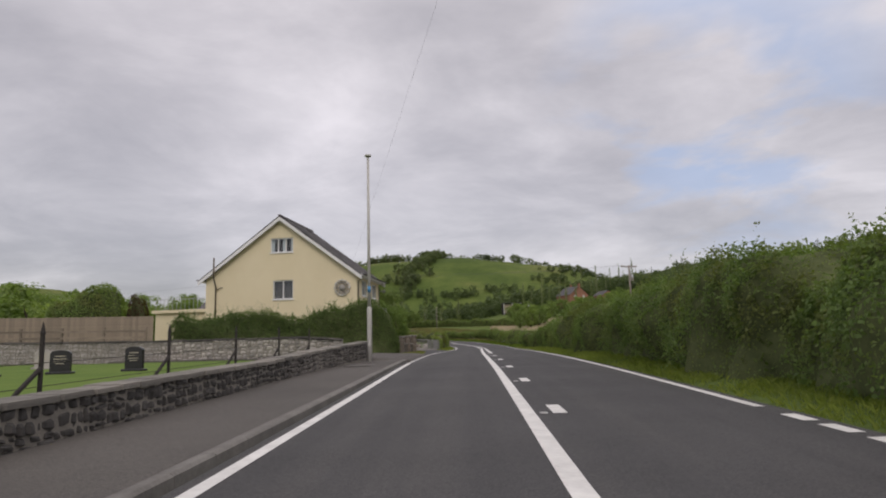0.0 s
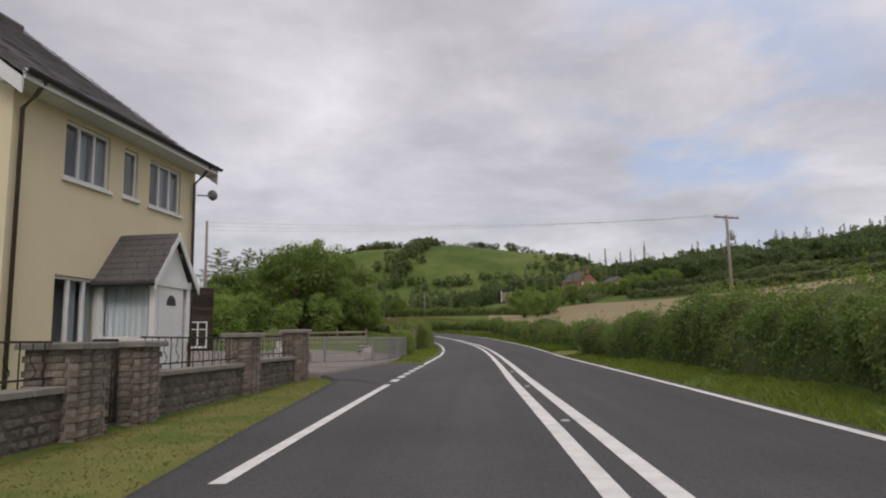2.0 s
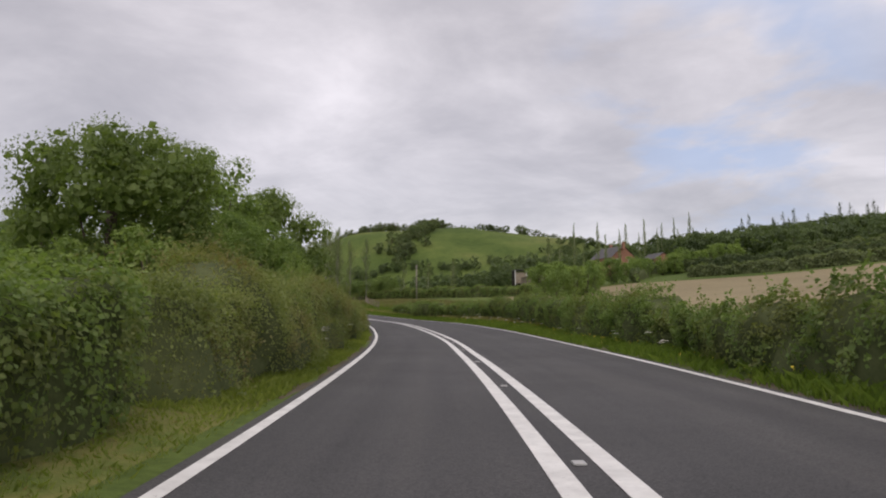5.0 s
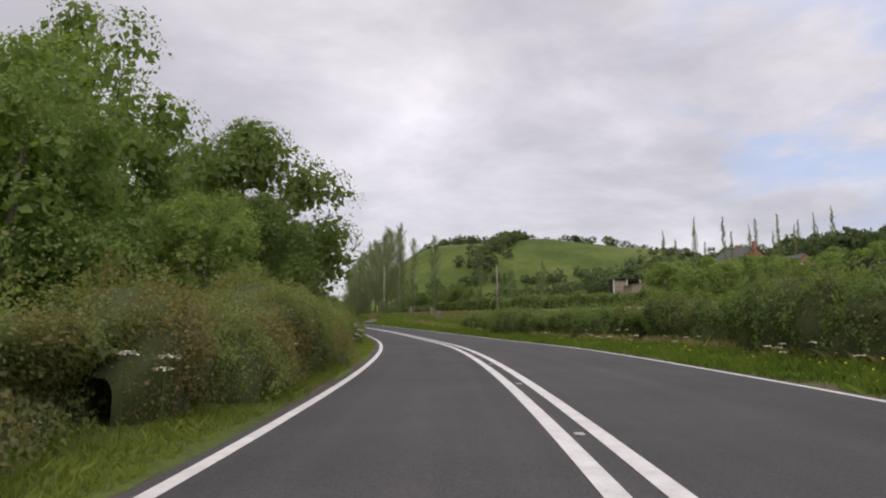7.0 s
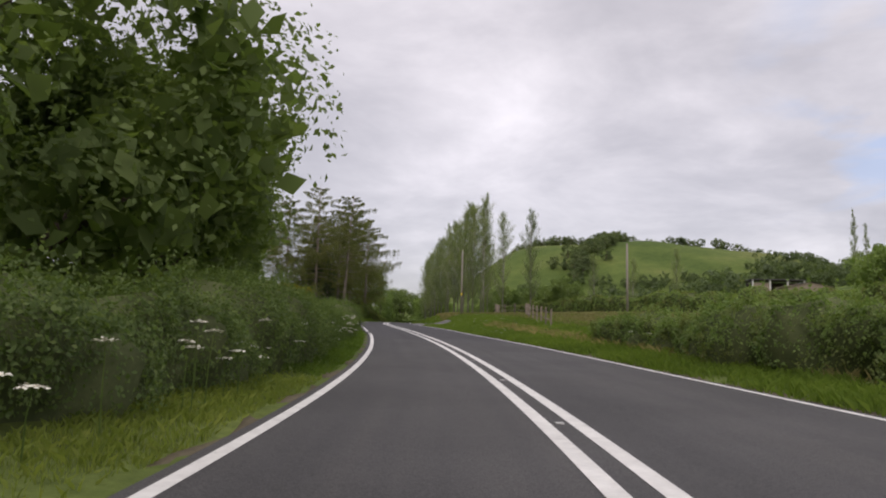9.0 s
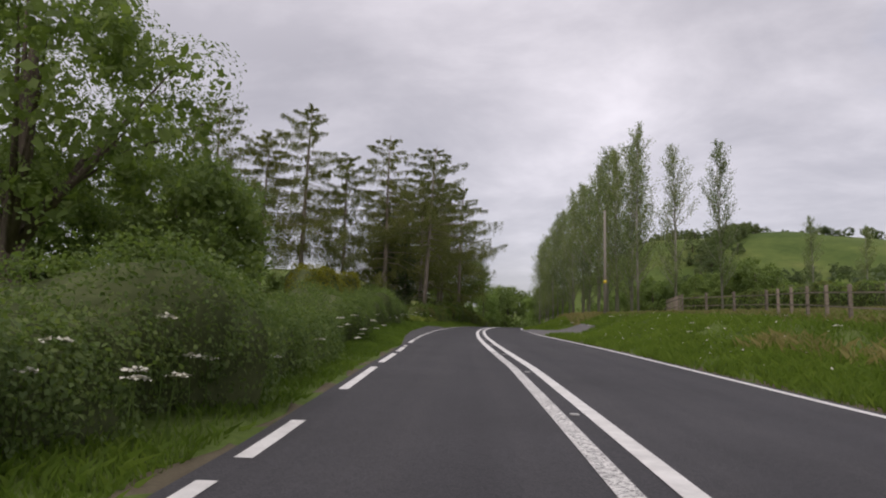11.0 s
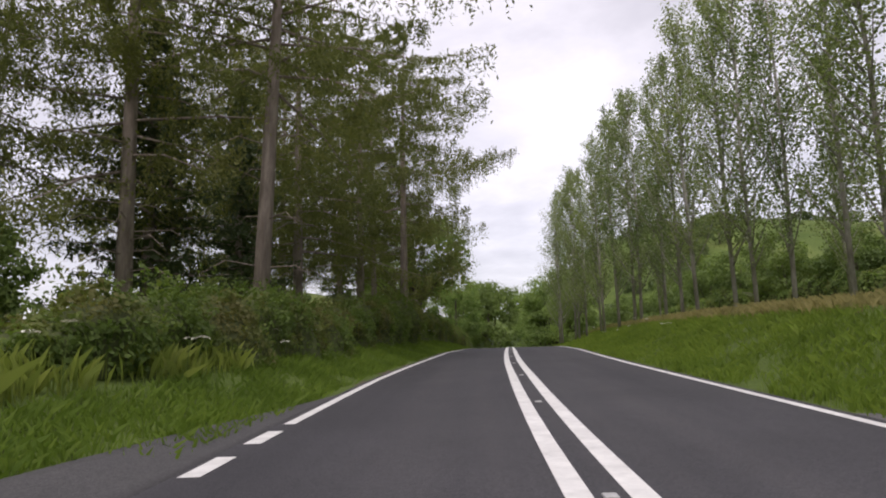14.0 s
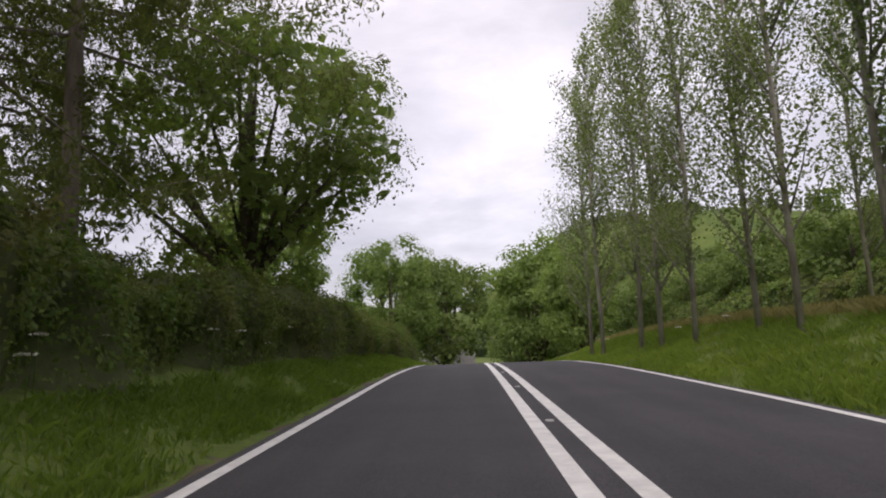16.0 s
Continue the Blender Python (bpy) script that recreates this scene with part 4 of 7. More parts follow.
POPLARS = [tree_of("poplar_tree", poplar(61 + k, 15.5, 2.35, 1.7, 9400, 0.108), "slender poplar with a pale trunk and airy leaves", "poplar", "row of poplars") for k in range(3)]
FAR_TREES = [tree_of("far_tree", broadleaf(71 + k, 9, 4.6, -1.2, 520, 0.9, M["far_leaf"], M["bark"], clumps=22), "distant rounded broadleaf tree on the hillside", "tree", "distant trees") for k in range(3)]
FAR_PINES = [tree_of("far_conifer", conifer(81 + k, 12, 2.3, 1.0, 800, M["spruce"], M["bark"], 0.3), "distant dark pointed conifer on the ridge", "conifer", "distant conifers") for k in range(2)]
STEM = joined_tubes([([(0, 0, -0.6), (0.1, 0, 3.0), (0, 0.1, 6.0)], [0.34, 0.24, 0.08]), ([(0.05, 0, 2.2), (1.2, 0.6, 4.6)], [0.14, 0.05]), ([(0.05, 0, 2.6), (-1.1, 0.7, 5.0)], [0.13, 0.05]), ([(0.05, 0, 2.4), (0.1, -1.2, 4.9)], [0.13, 0.05])], M["bark"], "trunk", 5)
for k in FAR_TREES + FAR_PINES:
    k["meshes"] = (STEM, *k["meshes"][1:])

for x, y in ((25.5, 195), (28.5, 199), (31, 205), (22, 192)):
    plant(FIELD_TREES[int(x) % 2], ground_at(x, y), 0.52, x * 50, "bushy tree in the field corner")
# the great oak and its neighbours behind the yard
plant(OAKS[0], ground_at(-17.2, 124.5), 1.0, 40, "great spreading dark oak beyond the paddock", 0.94)
plant(OAKS[1], ground_at(-31, 141), 0.72, 100, sx=1.05)
for x, y, s in ((-20, 104, 0.42), (-26, 101, 0.5), (-31, 103, 0.52), (-37, 100, 0.55), (-43, 101, 0.6), (-12.5, 119, 0.5), (-10.5, 128, 0.5), (-16.5, 117, 0.42), (-20.5, 117.5, 0.48), (-23, 111, 0.5), (-27, 106, 0.62), (-33, 106, 0.68), (-39, 105, 0.7), (-46, 106, 0.72), (-53, 104, 0.74)):
    plant(FIELD_TREES[int(-x) % 2], ground_at(x, y), s, x * 40)
for x, y, s, k in ((-24, 112, 0.55, 0), (-33, 108, 0.62, 1), (-41, 112, 0.75, 0), (-50, 108, 0.7, 1), (-46, 122, 0.8, 0), (-22, 118, 0.5, 1), (-36, 120, 0.55, 1)):
    plant(ASHES[k], ground_at(x, y), s, x * 40)
# left of the bend
for s, u, sc, k, kind in ((129, -9.5, 0.60, 1, ASHES), (134, -12.5, 0.72, 0, ASHES), (140, -8.5, 0.5, 1, ASHES), (146, -11, 0.52, 0, OAKS), (152, -8.8, 0.58, 1, OAKS), (161, -10.2, 1.05, 1, OAKS), (168, -9.4, 0.7, 0, OAKS), (175, -10.0, 0.72, 1, OAKS), (182, -12, 0.85, 0, ASHES), (190, -13, 0.8, 1, ASHES), (214, -22, 0.62, 1, OAKS), (221, -17.0, 0.8, 0, OAKS), (227, -20.5, 0.62, 1, OAKS)):
    plant(kind[k], spot(s, u), sc, s * 37)
plant(OPEN_OAK, spot(206, -17.6), 1.12, 140)
plant(ASHES[0], ground_at(-16.7, 141), 1.3, 75, "tall loose-crowned tree with fine hanging foliage", 0.84)
# the conifer stand
for x, y, h, kind in ((-61.3, 231.0, 20.5, LARCHES[2]), (-57.5, 234.2, 18.0, LARCHES[0]), (-54.3, 236.8, 21.0, LARCHES[1]), (-48.5, 244.6, 19.3, LARCHES[2]), (-43.9, 245.1, 18.0, LARCHES[0]), (-52, 241.5, 17.0, LARCHES[1]), (-49.5, 255.9, 17.5, LARCHES[2]), (-55.5, 258.5, 17.0, LARCHES[0]), (-51.5, 266, 19, LARCHES[2]), (-57, 265.7, 18.0, LARCHES[2]), (-54.5, 274.0, 17.0, LARCHES[0]), (-57.6, 274.3, 17.5, LARCHES[1])):
    plant(kind, ground_at(x, y), h * 1.07 / 18, x * 71, "tall larch with a bare pale trunk and drooping boughs" if (x, y) == (-43.9, 245.1) else "", 1.08, tilt=2.6 if (x, y) == (-43.9, 245.1) else 0.0)
for k, (x, y, sc) in enumerate(((-46.5, 238.5, 0.3), (-50, 238, 0.34), (-54, 236, 0.36), (-58, 238, 0.38), (-51.5, 233.5, 0.3), (-63, 236, 0.42), (-67, 240, 0.45))):
    plant(WOOD_TREES[k % 2], ground_at(x, y), sc, k * 71, "dark bushy undergrowth at the foot of the conifers")
for x, y, h in ((-50, 247, 14), (-53, 256, 13), (-49.5, 251.5, 11), (-51, 249, 12), (-60, 266, 13), (-60, 279, 12)):
    plant(SPRUCES[int(x) % 2], ground_at(x, y), h / 16, y * 53)
plant(LARCHES[0], ground_at(-47.0, 262.5), 1.02, 205, "tall larch whose long boughs hang over the road", 1.0)
plant(OPEN_OAK, ground_at(-54.5, 281.0), 0.84, 10, "dark oak overhanging the road beyond the conifers", 1.0)
plant(ASHES[0], ground_at(-63, 296), 0.9, 60)
plant(ASHES[1], ground_at(-61, 310), 0.8, 130)
plant(OAKS[0], ground_at(-71.0, 356.0), 1.25, 200, "rounded oak beside the dip in the road", 0.98)
plant(ASHES[1], ground_at(-84, 348), 0.8, 20)
plant(WILLOW, ground_at(-53.6, 331), 1.08, 0)
plant(WILLOW, ground_at(-48, 322), 0.75, 140)
plant(WILLOW, ground_at(-58, 345), 0.85, 140)
plant(WILLOW, ground_at(-57, 372), 0.95, 240)
plant(FIELD_TREES[0], ground_at(-78, 372), 0.8, 40)
plant(FIELD_TREES[1], ground_at(-66, 392), 0.8, 90)
# poplars
for k in range(23):
    q = k / 23 * 0.97
    plant(POPLARS[k % 3], ground_at(-20.6 - 26.4 * q + 0.3 * math.sin(k * 2.3), 239.5 + 60.5 * q), (1.13 - 0.19 * q) * (1 + 0.06 * math.sin(k * 5.1)), k * 67)
for x, y in ((-25, 266), (-35, 288)):
    plant(POPLARS[int(y) % 3], ground_at(x, y), 0.85, y * 91)
for x, y, h in ((-17.1, 234.5, 14.0), (-13.75, 237.4, 14.6), (-6, 252, 9.5), (0, 262, 9.0), (6.5, 258, 10)):
    plant(POPLARS[int(y) % 3], ground_at(x, y), h / 15.5, x * 33, "young poplar standing apart in the meadow")
for k in range(16):
    q = k / 15
    g = ground_at(31 + 62 * q, 256 + 62 * q + (k % 2) * 4)
    plant(FIELD_POPLARS[k % 2], g, (26.5 + 14 * q + 2.6 * math.sin(k * 3.7) - g.z) / 15.5, k * 51, "distant slender poplar above the field hedge", 0.5)
for k in range(26):
    q = k / 25
    plant(FIELD_TREES[k % 2], ground_at(24 + 78 * q + rng.normal() * 2, 226 + 62 * q + rng.normal() * 5), 0.42 + 0.2 * rng.random(), k * 77, "bushy tree in the far field boundary")
for k in range(16):
    plant(FIELD_TREES[k % 2], ground_at(-36 - 4.2 * k, 66 + rng.uniform(0, 30)), 0.42 + 0.2 * rng.random(), k * 57, "bushy tree beyond the churchyard fence")


for x, y, sc in ((-22.5, 41.5, 0.36), (-26, 43, 0.42), (-29.5, 43, 0.38), (-33, 45, 0.44), (-38, 46, 0.46), (-44, 50, 0.48)):
    plant(FIELD_TREES[int(-x) % 2], ground_at(x, y), sc, x * 31, "rounded garden bush behind the boarded fence", 1.25)


def clear_of_road(x, y, d=30):
    s, u = along(np.array([x]), np.array([y]))
    return abs(u[0]) > d


WOOD = []


def in_wood(k, p, scale, rz):
    WOOD.append((k, p, scale, radians(rz)))


def joined_wood():
    """The trees of the far woods that nobody could count, as one leafy mass."""
    src = []
    for kind in FAR_TREES:
        arrs = []
        for me in kind["meshes"][1:]:
            a = np.empty(len(me.vertices) * 3, np.float32)
            me.vertices.foreach_get("co", a)
            arrs.append(a.reshape(-1, 3))
        src.append(np.concatenate(arrs))
    V = []
    for k, p, sc, a in WOOD:
        c, sn = math.cos(a), math.sin(a)
        V.append(src[k] @ np.array([[c, sn, 0], [-sn, c, 0], [0, 0, 1.0]]) * sc + np.array(p))
    V = np.concatenate(V)
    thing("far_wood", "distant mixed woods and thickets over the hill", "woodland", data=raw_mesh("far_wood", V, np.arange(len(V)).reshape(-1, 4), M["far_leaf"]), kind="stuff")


# distant woods: the hilltop clumps, the band below the hill, the right-hand ridge, hedgerow trees
rr = np.random.default_rng(99)
for i in range(34):      # round wood on the western brow
    x = -132 + 84 * i / 33 + rr.normal() * 3
    plant(FAR_TREES[i % 3], ground_at(x, 965 + rr.normal() * 16), 1.25 + 0.45 * math.sin(math.pi * i / 33) + rr.uniform(-0.15, 0.2), rr.uniform(0, 360))
for i in range(72):      # dark strip of wood running down the shoulder from the summit
    q = i / 71
    plant(FAR_TREES[i % 3], ground_at(-4 - 38 * q + rr.normal() * (5 + 5 * q), 962 - 195 * q + rr.normal() * 6), rr.uniform(1.3, 1.75), rr.uniform(0, 360))
for i, (x, sc) in enumerate(((-16, 1.6), (-9, 1.9), (-2, 2.1), (5, 1.8), (13, 1.5), (22, 1.35), (31, 1.5), (40, 1.2), (50, 1.35), (61, 1.4), (68, 1.2), (77, 1.45), (84, 1.2), (104, 1.75), (110, 1.95), (116, 1.6), (127, 1.5), (134, 1.35), (141, 1.5), (150, 1.6), (157, 1.45), (166, 1.8), (173, 2.0), (180, 2.1), (187, 1.8), (195, 1.7), (204, 1.6), (214, 1.5))):      # single trees along the brow
    plant(FAR_TREES[i % 3], ground_at(x, 957 + rr.normal() * 7), sc * 0.92, rr.uniform(0, 360))
for cx, cy, n, spread in ((66, 905, 8, 9), (-75, 745, 14, 22), (-30, 740, 10, 14), (20, 730, 14, 18), (70, 735, 14, 18), (120, 770, 12, 16), (150, 830, 12, 16), (185, 870, 14, 16), (205, 905, 12, 14)):      # thickets on the slope
    for i in range(n):
        in_wood(i % 3, ground_at(cx + rr.normal() * spread, cy + rr.normal() * spread * 0.4), rr.uniform(0.55, 1.3), rr.uniform(0, 360))
for i in range(210):      # band of trees at the hill's foot
    x, y = rr.uniform(-80, 210), rr.uniform(350, 470)
    if clear_of_road(x, y, 40):
        in_wood(i % 3, ground_at(x, y), rr.uniform(0.95, 1.6), rr.uniform(0, 360))
for i in range(90):      # second band behind it
    x = rr.uniform(-150, 250)
    in_wood(i % 3, ground_at(x, rr.uniform(560, 700)), rr.uniform(1.2, 2.1), rr.uniform(0, 360))
for i in range(210):      # wooded rise above the stubble field
    q = rr.random()
    in_wood(i % 3, ground_at(78 + 190 * q + rr.normal() * 5, 312 + 70 * q + rr.normal() * 20), rr.uniform(0.85, 1.3) + 0.25 * q, rr.uniform(0, 360))
for i in range(46):
    q = 0.12 + 0.88 * rr.random()
    plant(FAR_PINES[i % 2], ground_at(84 + 180 * q, 326 + 62 * q + rr.normal() * 14), rr.uniform(1.0, 1.45), rr.uniform(0, 360))
for i in range(30):      # far left, low country
    x, y = rr.uniform(-330, -70), rr.uniform(190, 330)
    plant(FAR_TREES[i % 3], ground_at(x, y), rr.uniform(0.7, 1.15), rr.uniform(0, 360))

joined_wood()


def hedge(name, label, line, width, high, density, leaf, material, seed=1, step=1.0, rough=0.22, shoots=0.0, core=True, side=0, base_gap=0.1):
    """A hedge along plan places (x, y): a twiggy core under a coat of leaves. high: height at each place."""
    line = np.asarray(line, float)
    high = np.broadcast_to(np.asarray(high, float), (len(line),))
    seg = np.concatenate([[0], np.cumsum(np.hypot(*np.diff(line, axis=0).T))])
    total = seg[-1]
    r = np.random.default_rng(seed)

    def frame_at(d):
        x, y = np.interp(d, seg, line[:, 0]), np.interp(d, seg, line[:, 1])
        e = 0.4
        dx = np.interp(d + e, seg, line[:, 0]) - np.interp(d - e, seg, line[:, 0])
        dy = np.interp(d + e, seg, line[:, 1]) - np.interp(d - e, seg, line[:, 1])
        n = np.maximum(np.hypot(dx, dy), 1e-6)
        return x, y, dy / n, -dx / n, np.interp(d, seg, high)

    def skin(d, a, grow):
        """a runs 0 to 1 from one foot over the top to the other foot."""
        x, y, nx, ny, h = frame_at(d)
        k = min(0.09, rough * 0.25)
        h = h * (1 + k * np.sin(d * 0.45 + 3 * seed) + k * np.sin(d * 0.97 + seed) + 0.6 * k * np.sin(d * 2.3 + 2 * seed))
        end = np.sqrt(np.clip(np.minimum(d, total - d) / 0.7 + 0.02, 0, 1))
        h = h * (0.25 + 0.75 * end)
        th = a * math.pi
        c, sn = np.cos(th), np.sin(th)
        ex = np.sign(c) * np.abs(c) ** 0.55 * width / 2 * end * (0.86 + 0.25 * (1 - np.abs(a - 0.5) * 2))
        ez = np.abs(sn) ** 0.62 * h
        P = np.stack([x + nx * ex, y + ny * ex, ez], 1)
        N = np.stack([nx * c, ny * c, sn * 0.8 + 0.1], 1)
        bump = rough * (0.7 * wav(P, 0.9, seed + 2) + wav(P, 2.1, seed) + 0.6 * wav(P, 5.3, seed + 1))
        P = P + N * (bump + grow)[:, None]
        P[:, 2] = np.maximum(P[:, 2], base_gap) + height(P[:, 0], P[:, 1])
        return P, N

    lo, hi = {0: (0.0, 1.0), 1: (0.0, 0.62), -1: (0.38, 1.0)}[side]      # leaves only where they can be seen
    count = int(total * (2 * high.mean() + width) * density * (hi - lo) * 0.85)
    d, a = r.uniform(0, total, count), r.uniform(lo, hi, count)
    P, N = skin(d, a, r.normal(size=count) * 0.07)
    N = N + r.normal(size=N.shape) * 0.5
    if shoots:      # arching sprays out of the top and the sides
        k = int(total * shoots)
        ds = r.uniform(0.3, total - 0.3, k)
        top = r.random(k) < 0.55
        aa = np.where(top, r.uniform(0.34, 0.66, k), r.uniform(lo + 0.08, hi - 0.08, k))
        up = np.where(top, r.uniform(0.12, 0.62, k), r.uniform(0.15, 0.42, k))
        base, nn = skin(ds, aa, np.full(k, -0.05))
        rep = 12
        f = np.tile(np.linspace(0.1, 1, rep), k)[:, None]
        way = nn * np.where(top, 0.25, 0.75)[:, None] + r.normal(size=(k, 3)) * 0.28 + np.array([0, 0, 0.75])
        sag = np.repeat(np.where(top, 0.12, 0.5) * up, rep)[:, None]
        Q = np.repeat(base, rep, 0) + np.repeat(way, rep, 0) * f * np.repeat(up, rep)[:, None] + np.array([0, 0, -1.0]) * sag * f ** 2 + r.normal(size=(k * rep, 3)) * 0.035
        P = np.vstack([P, Q])
        N = np.vstack([N, r.normal(size=(k * rep, 3)) + np.array([0, 0, 0.7])])
    ob = thing(name, label, "hedge")
    part("foliage", leaves("foliage", P, N, leaf * 1.12, leaf * 0.75, material, seed=seed), ob)
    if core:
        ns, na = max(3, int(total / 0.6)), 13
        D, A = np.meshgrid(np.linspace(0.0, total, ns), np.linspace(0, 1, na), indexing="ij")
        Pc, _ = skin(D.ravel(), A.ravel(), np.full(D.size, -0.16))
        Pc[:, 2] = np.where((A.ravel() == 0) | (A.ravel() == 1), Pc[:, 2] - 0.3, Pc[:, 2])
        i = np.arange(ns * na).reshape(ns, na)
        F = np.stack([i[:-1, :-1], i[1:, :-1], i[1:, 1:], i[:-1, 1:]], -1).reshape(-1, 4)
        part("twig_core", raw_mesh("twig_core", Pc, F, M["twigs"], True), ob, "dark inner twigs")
    return ob


def road_line(pairs, step=2.0):
    """Plan places from road coordinates (along, to the right), filled in between."""
    s = np.arange(pairs[0][0], pairs[-1][0] + 0.01, step)
    return on(s, span(s, pairs)), s


def roadside_hedge(label, pairs, width, highs, density, leaf, material, seed, **kw):
    line, s = road_line(pairs)
    kw.setdefault("side", 1 if pairs[0][1] < 0 else -1)
    return hedge("hedge", label, line, width, span(s, highs), density, leaf, material, seed, **kw)


# house hedge across the front garden's end
hedge("hedge", "clipped dark privet hedge with tall loose shoots", [(-15.5, 39.4), (-11, 38.3), (-7, 37.6), (-2.3, 37.1)], 1.9, [2.3, 2.35, 2.4, 2.2], 620, 0.062, M["privet"], 3, rough=0.26, shoots=40, side=1)
hedge("hedge", "tall rounded green garden shrub behind the boarded fence", [(-22.6, 39.6), (-18.2, 39.1)], 2.4, [3.5, 3.8], 260, 0.10, M["hedge"], 4)
hedge("hedge", "dark copper-leaved garden shrub behind the boarded fence", [(-19.0, 41.4), (-17.6, 41.2)], 1.8, [3.9, 3.8], 260, 0.09, M["copper"], 14)
# right side of the straight
roadside_hedge("tall thick hawthorn hedge with bright leaf tips", [(-14, 6.2), (10, 6.3), (34, 6.5), (50, 7.2), (60, 6.7), (66, 6.2), (68.6, 6.1)], 2.3, [(-14, 2.0), (10, 2.0), (30, 1.9), (38, 1.6), (48, 1.4), (58, 1.4), (64, 1.1), (68.6, 0.8)], 560, 0.068, M["hedge"], 5, rough=0.55, shoots=9)
roadside_hedge("lower hawthorn hedge below the stubble field", [(71.6, 6.6), (80, 6.4), (96, 6.6), (114, 8.0), (128, 9.6), (140, 10.8), (154, 10.0), (167, 9.0), (180, 9.5)], 1.6, [(71.6, 1.3), (80, 1.05), (96, 1.1), (106, 1.45), (120, 1.5), (140, 1.5), (160, 1.3), (180, 1.0)], 360, 0.078, M["hedge"], 6, rough=0.55, shoots=24)
# left side beyond the yard
roadside_hedge("low square-cut field hedge", [(67.6, -3.9), (75.4, -3.6)], 1.0, [(67, 1.15), (75.4, 1.1)], 800, 0.052, M["hedge"], 7, rough=0.08)
roadside_hedge("rounded hawthorn bush beside the gatepost", [(77.4, -3.7), (84, -3.4), (90, -3.5)], 1.7, [(77, 1.7), (84, 1.3), (90, 1.7)], 620, 0.06, M["hedge"], 8)
roadside_hedge("tall mixed hawthorn and bramble hedge with ruddy tips", [(90, -3.9), (105, -3.9), (125, -3.9), (136, -4.1), (150, -4.2)], 2.0, [(90, 1.5), (105, 1.6), (116, 1.45), (124, 1.2), (136, 1.1), (150, 1.2)], 1150, 0.046, M["olive"], 9, rough=0.48, shoots=48)
roadside_hedge("ruddy-leaved bramble hedge along the inner bend", [(121, -3.55), (127, -3.5), (133, -3.55)], 1.5, [(121, 1.0), (127, 1.1), (133, 1.0)], 1000, 0.046, M["ruddy"], 19, rough=0.42, shoots=40)
roadside_hedge("overgrown green hedge with elder flowers", [(150, -4.2), (160, -3.8), (178, -3.7), (190, -3.7), (200, -3.9), (212, -5.4), (222, -5.7), (234, -6.3), (236, -6.5)], 2.1, [(150, 1.25), (172, 1.0), (180, 0.78), (194, 0.82), (204, 1.15), (215, 1.5), (228, 1.5), (234, 1.1), (236, 0.8)], 950, 0.05, M["privet"], 10, rough=0.45, shoots=30)
roadside_hedge("bright yellow-green bush above the hedge", [(220.5, -10.4), (226, -9.9), (231, -9.2)], 2.8, [(220.5, 2.4), (225, 3.4), (228, 3.7), (231, 3.0)], 200, 0.11, M["gold"], 11, rough=0.35)
roadside_hedge("low brambles before the overgrown field gate", [(236, -6.0), (239, -6.0), (242.5, -6.0)], 0.9, [(236, 0.5), (239, 0.35), (242.5, 0.5)], 330, 0.08, M["hedge"], 15, rough=0.3, shoots=10)
roadside_hedge("bramble and bracken bank beneath the conifers", [(242, -6.4), (250, -5.9), (265, -5.3), (278, -5.9), (300, -5.6), (320, -5.4)], 3.0, [(242, 0.7), (250, 1.05), (256, 0.9), (262, 1.35), (270, 1.65), (285, 1.45), (300, 1.4), (320, 1.5)], 420, 0.085, M["fern"], 12, rough=0.5, shoots=22, base_gap=0.0)
# meadow hedge behind the fence and the wood edge behind the poplars
roadside_hedge("dark field hedge beyond the meadow", [(186, 46), (215, 38), (245, 33), (275, 26), (310, 20), (335, 18)], 2.6, [(186, 1.7), (240, 2.1), (255, 2.4), (335, 2.6)], 70, 0.20, M["hedge"], 13, rough=0.4)
for k in range(22):
    s = 258 + 4.3 * k
    plant(WOOD_TREES[k % 2], spot(s, float(span(s, [(258, 31), (300, 24), (352, 19)])) + 1.5 * math.sin(k * 2.9)), 0.42 + 0.18 * math.sin(k * 1.7) ** 2 + 0.002 * (s - 258), k * 83, "dark green tree in the wood edge behind the poplars")
for k, (pairs, h) in enumerate((([(50, 84), (80, 90), (110, 96), (150, 99), (200, 82)], 2.2), ([(60, 140), (110, 150), (160, 150), (220, 130)], 3.0), ([(150, 125), (200, 112), (250, 100)], 3.2), ([(205, 72), (230, 90), (260, 110)], 2.4))):
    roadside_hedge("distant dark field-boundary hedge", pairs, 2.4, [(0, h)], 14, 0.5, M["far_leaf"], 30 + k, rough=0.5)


# ---------------------------------------------------------------- grass and flowers


def blades(name, label, s, u, tall, material, seed, width=0.008, lean=0.35):
    """Grass blades at road coordinates, one bent sliver each."""
    r = np.random.default_rng(seed)
    p = on(s, u)
    k = len(s)
    z = height(p[:, 0], p[:, 1])
    B = np.column_stack([p, z - 0.02])
    a = r.uniform(0, 6.283, k)
    side = np.column_stack([np.cos(a), np.sin(a), np.zeros(k)])
    ln = np.column_stack([-np.sin(a), np.cos(a), np.zeros(k)]) * (r.normal(size=k) * lean)[:, None]
    h = (tall * r.uniform(0.45, 1.25, k))[:, None]
    w = (width * 0.75 * r.uniform(0.7, 1.6, k))[:, None]
    up = np.array([0, 0, 1.0])
    V = np.stack([B - side * w, B + side * w, B + side * w * 0.5 + (up + ln * 0.5) * h * 0.6, B + (up + ln * 1.5) * h], 1).reshape(-1, 3)
    return thing(name, label, "grass", data=raw_mesh(name, V, np.arange(4 * k).reshape(k, 4), material), kind="stuff")


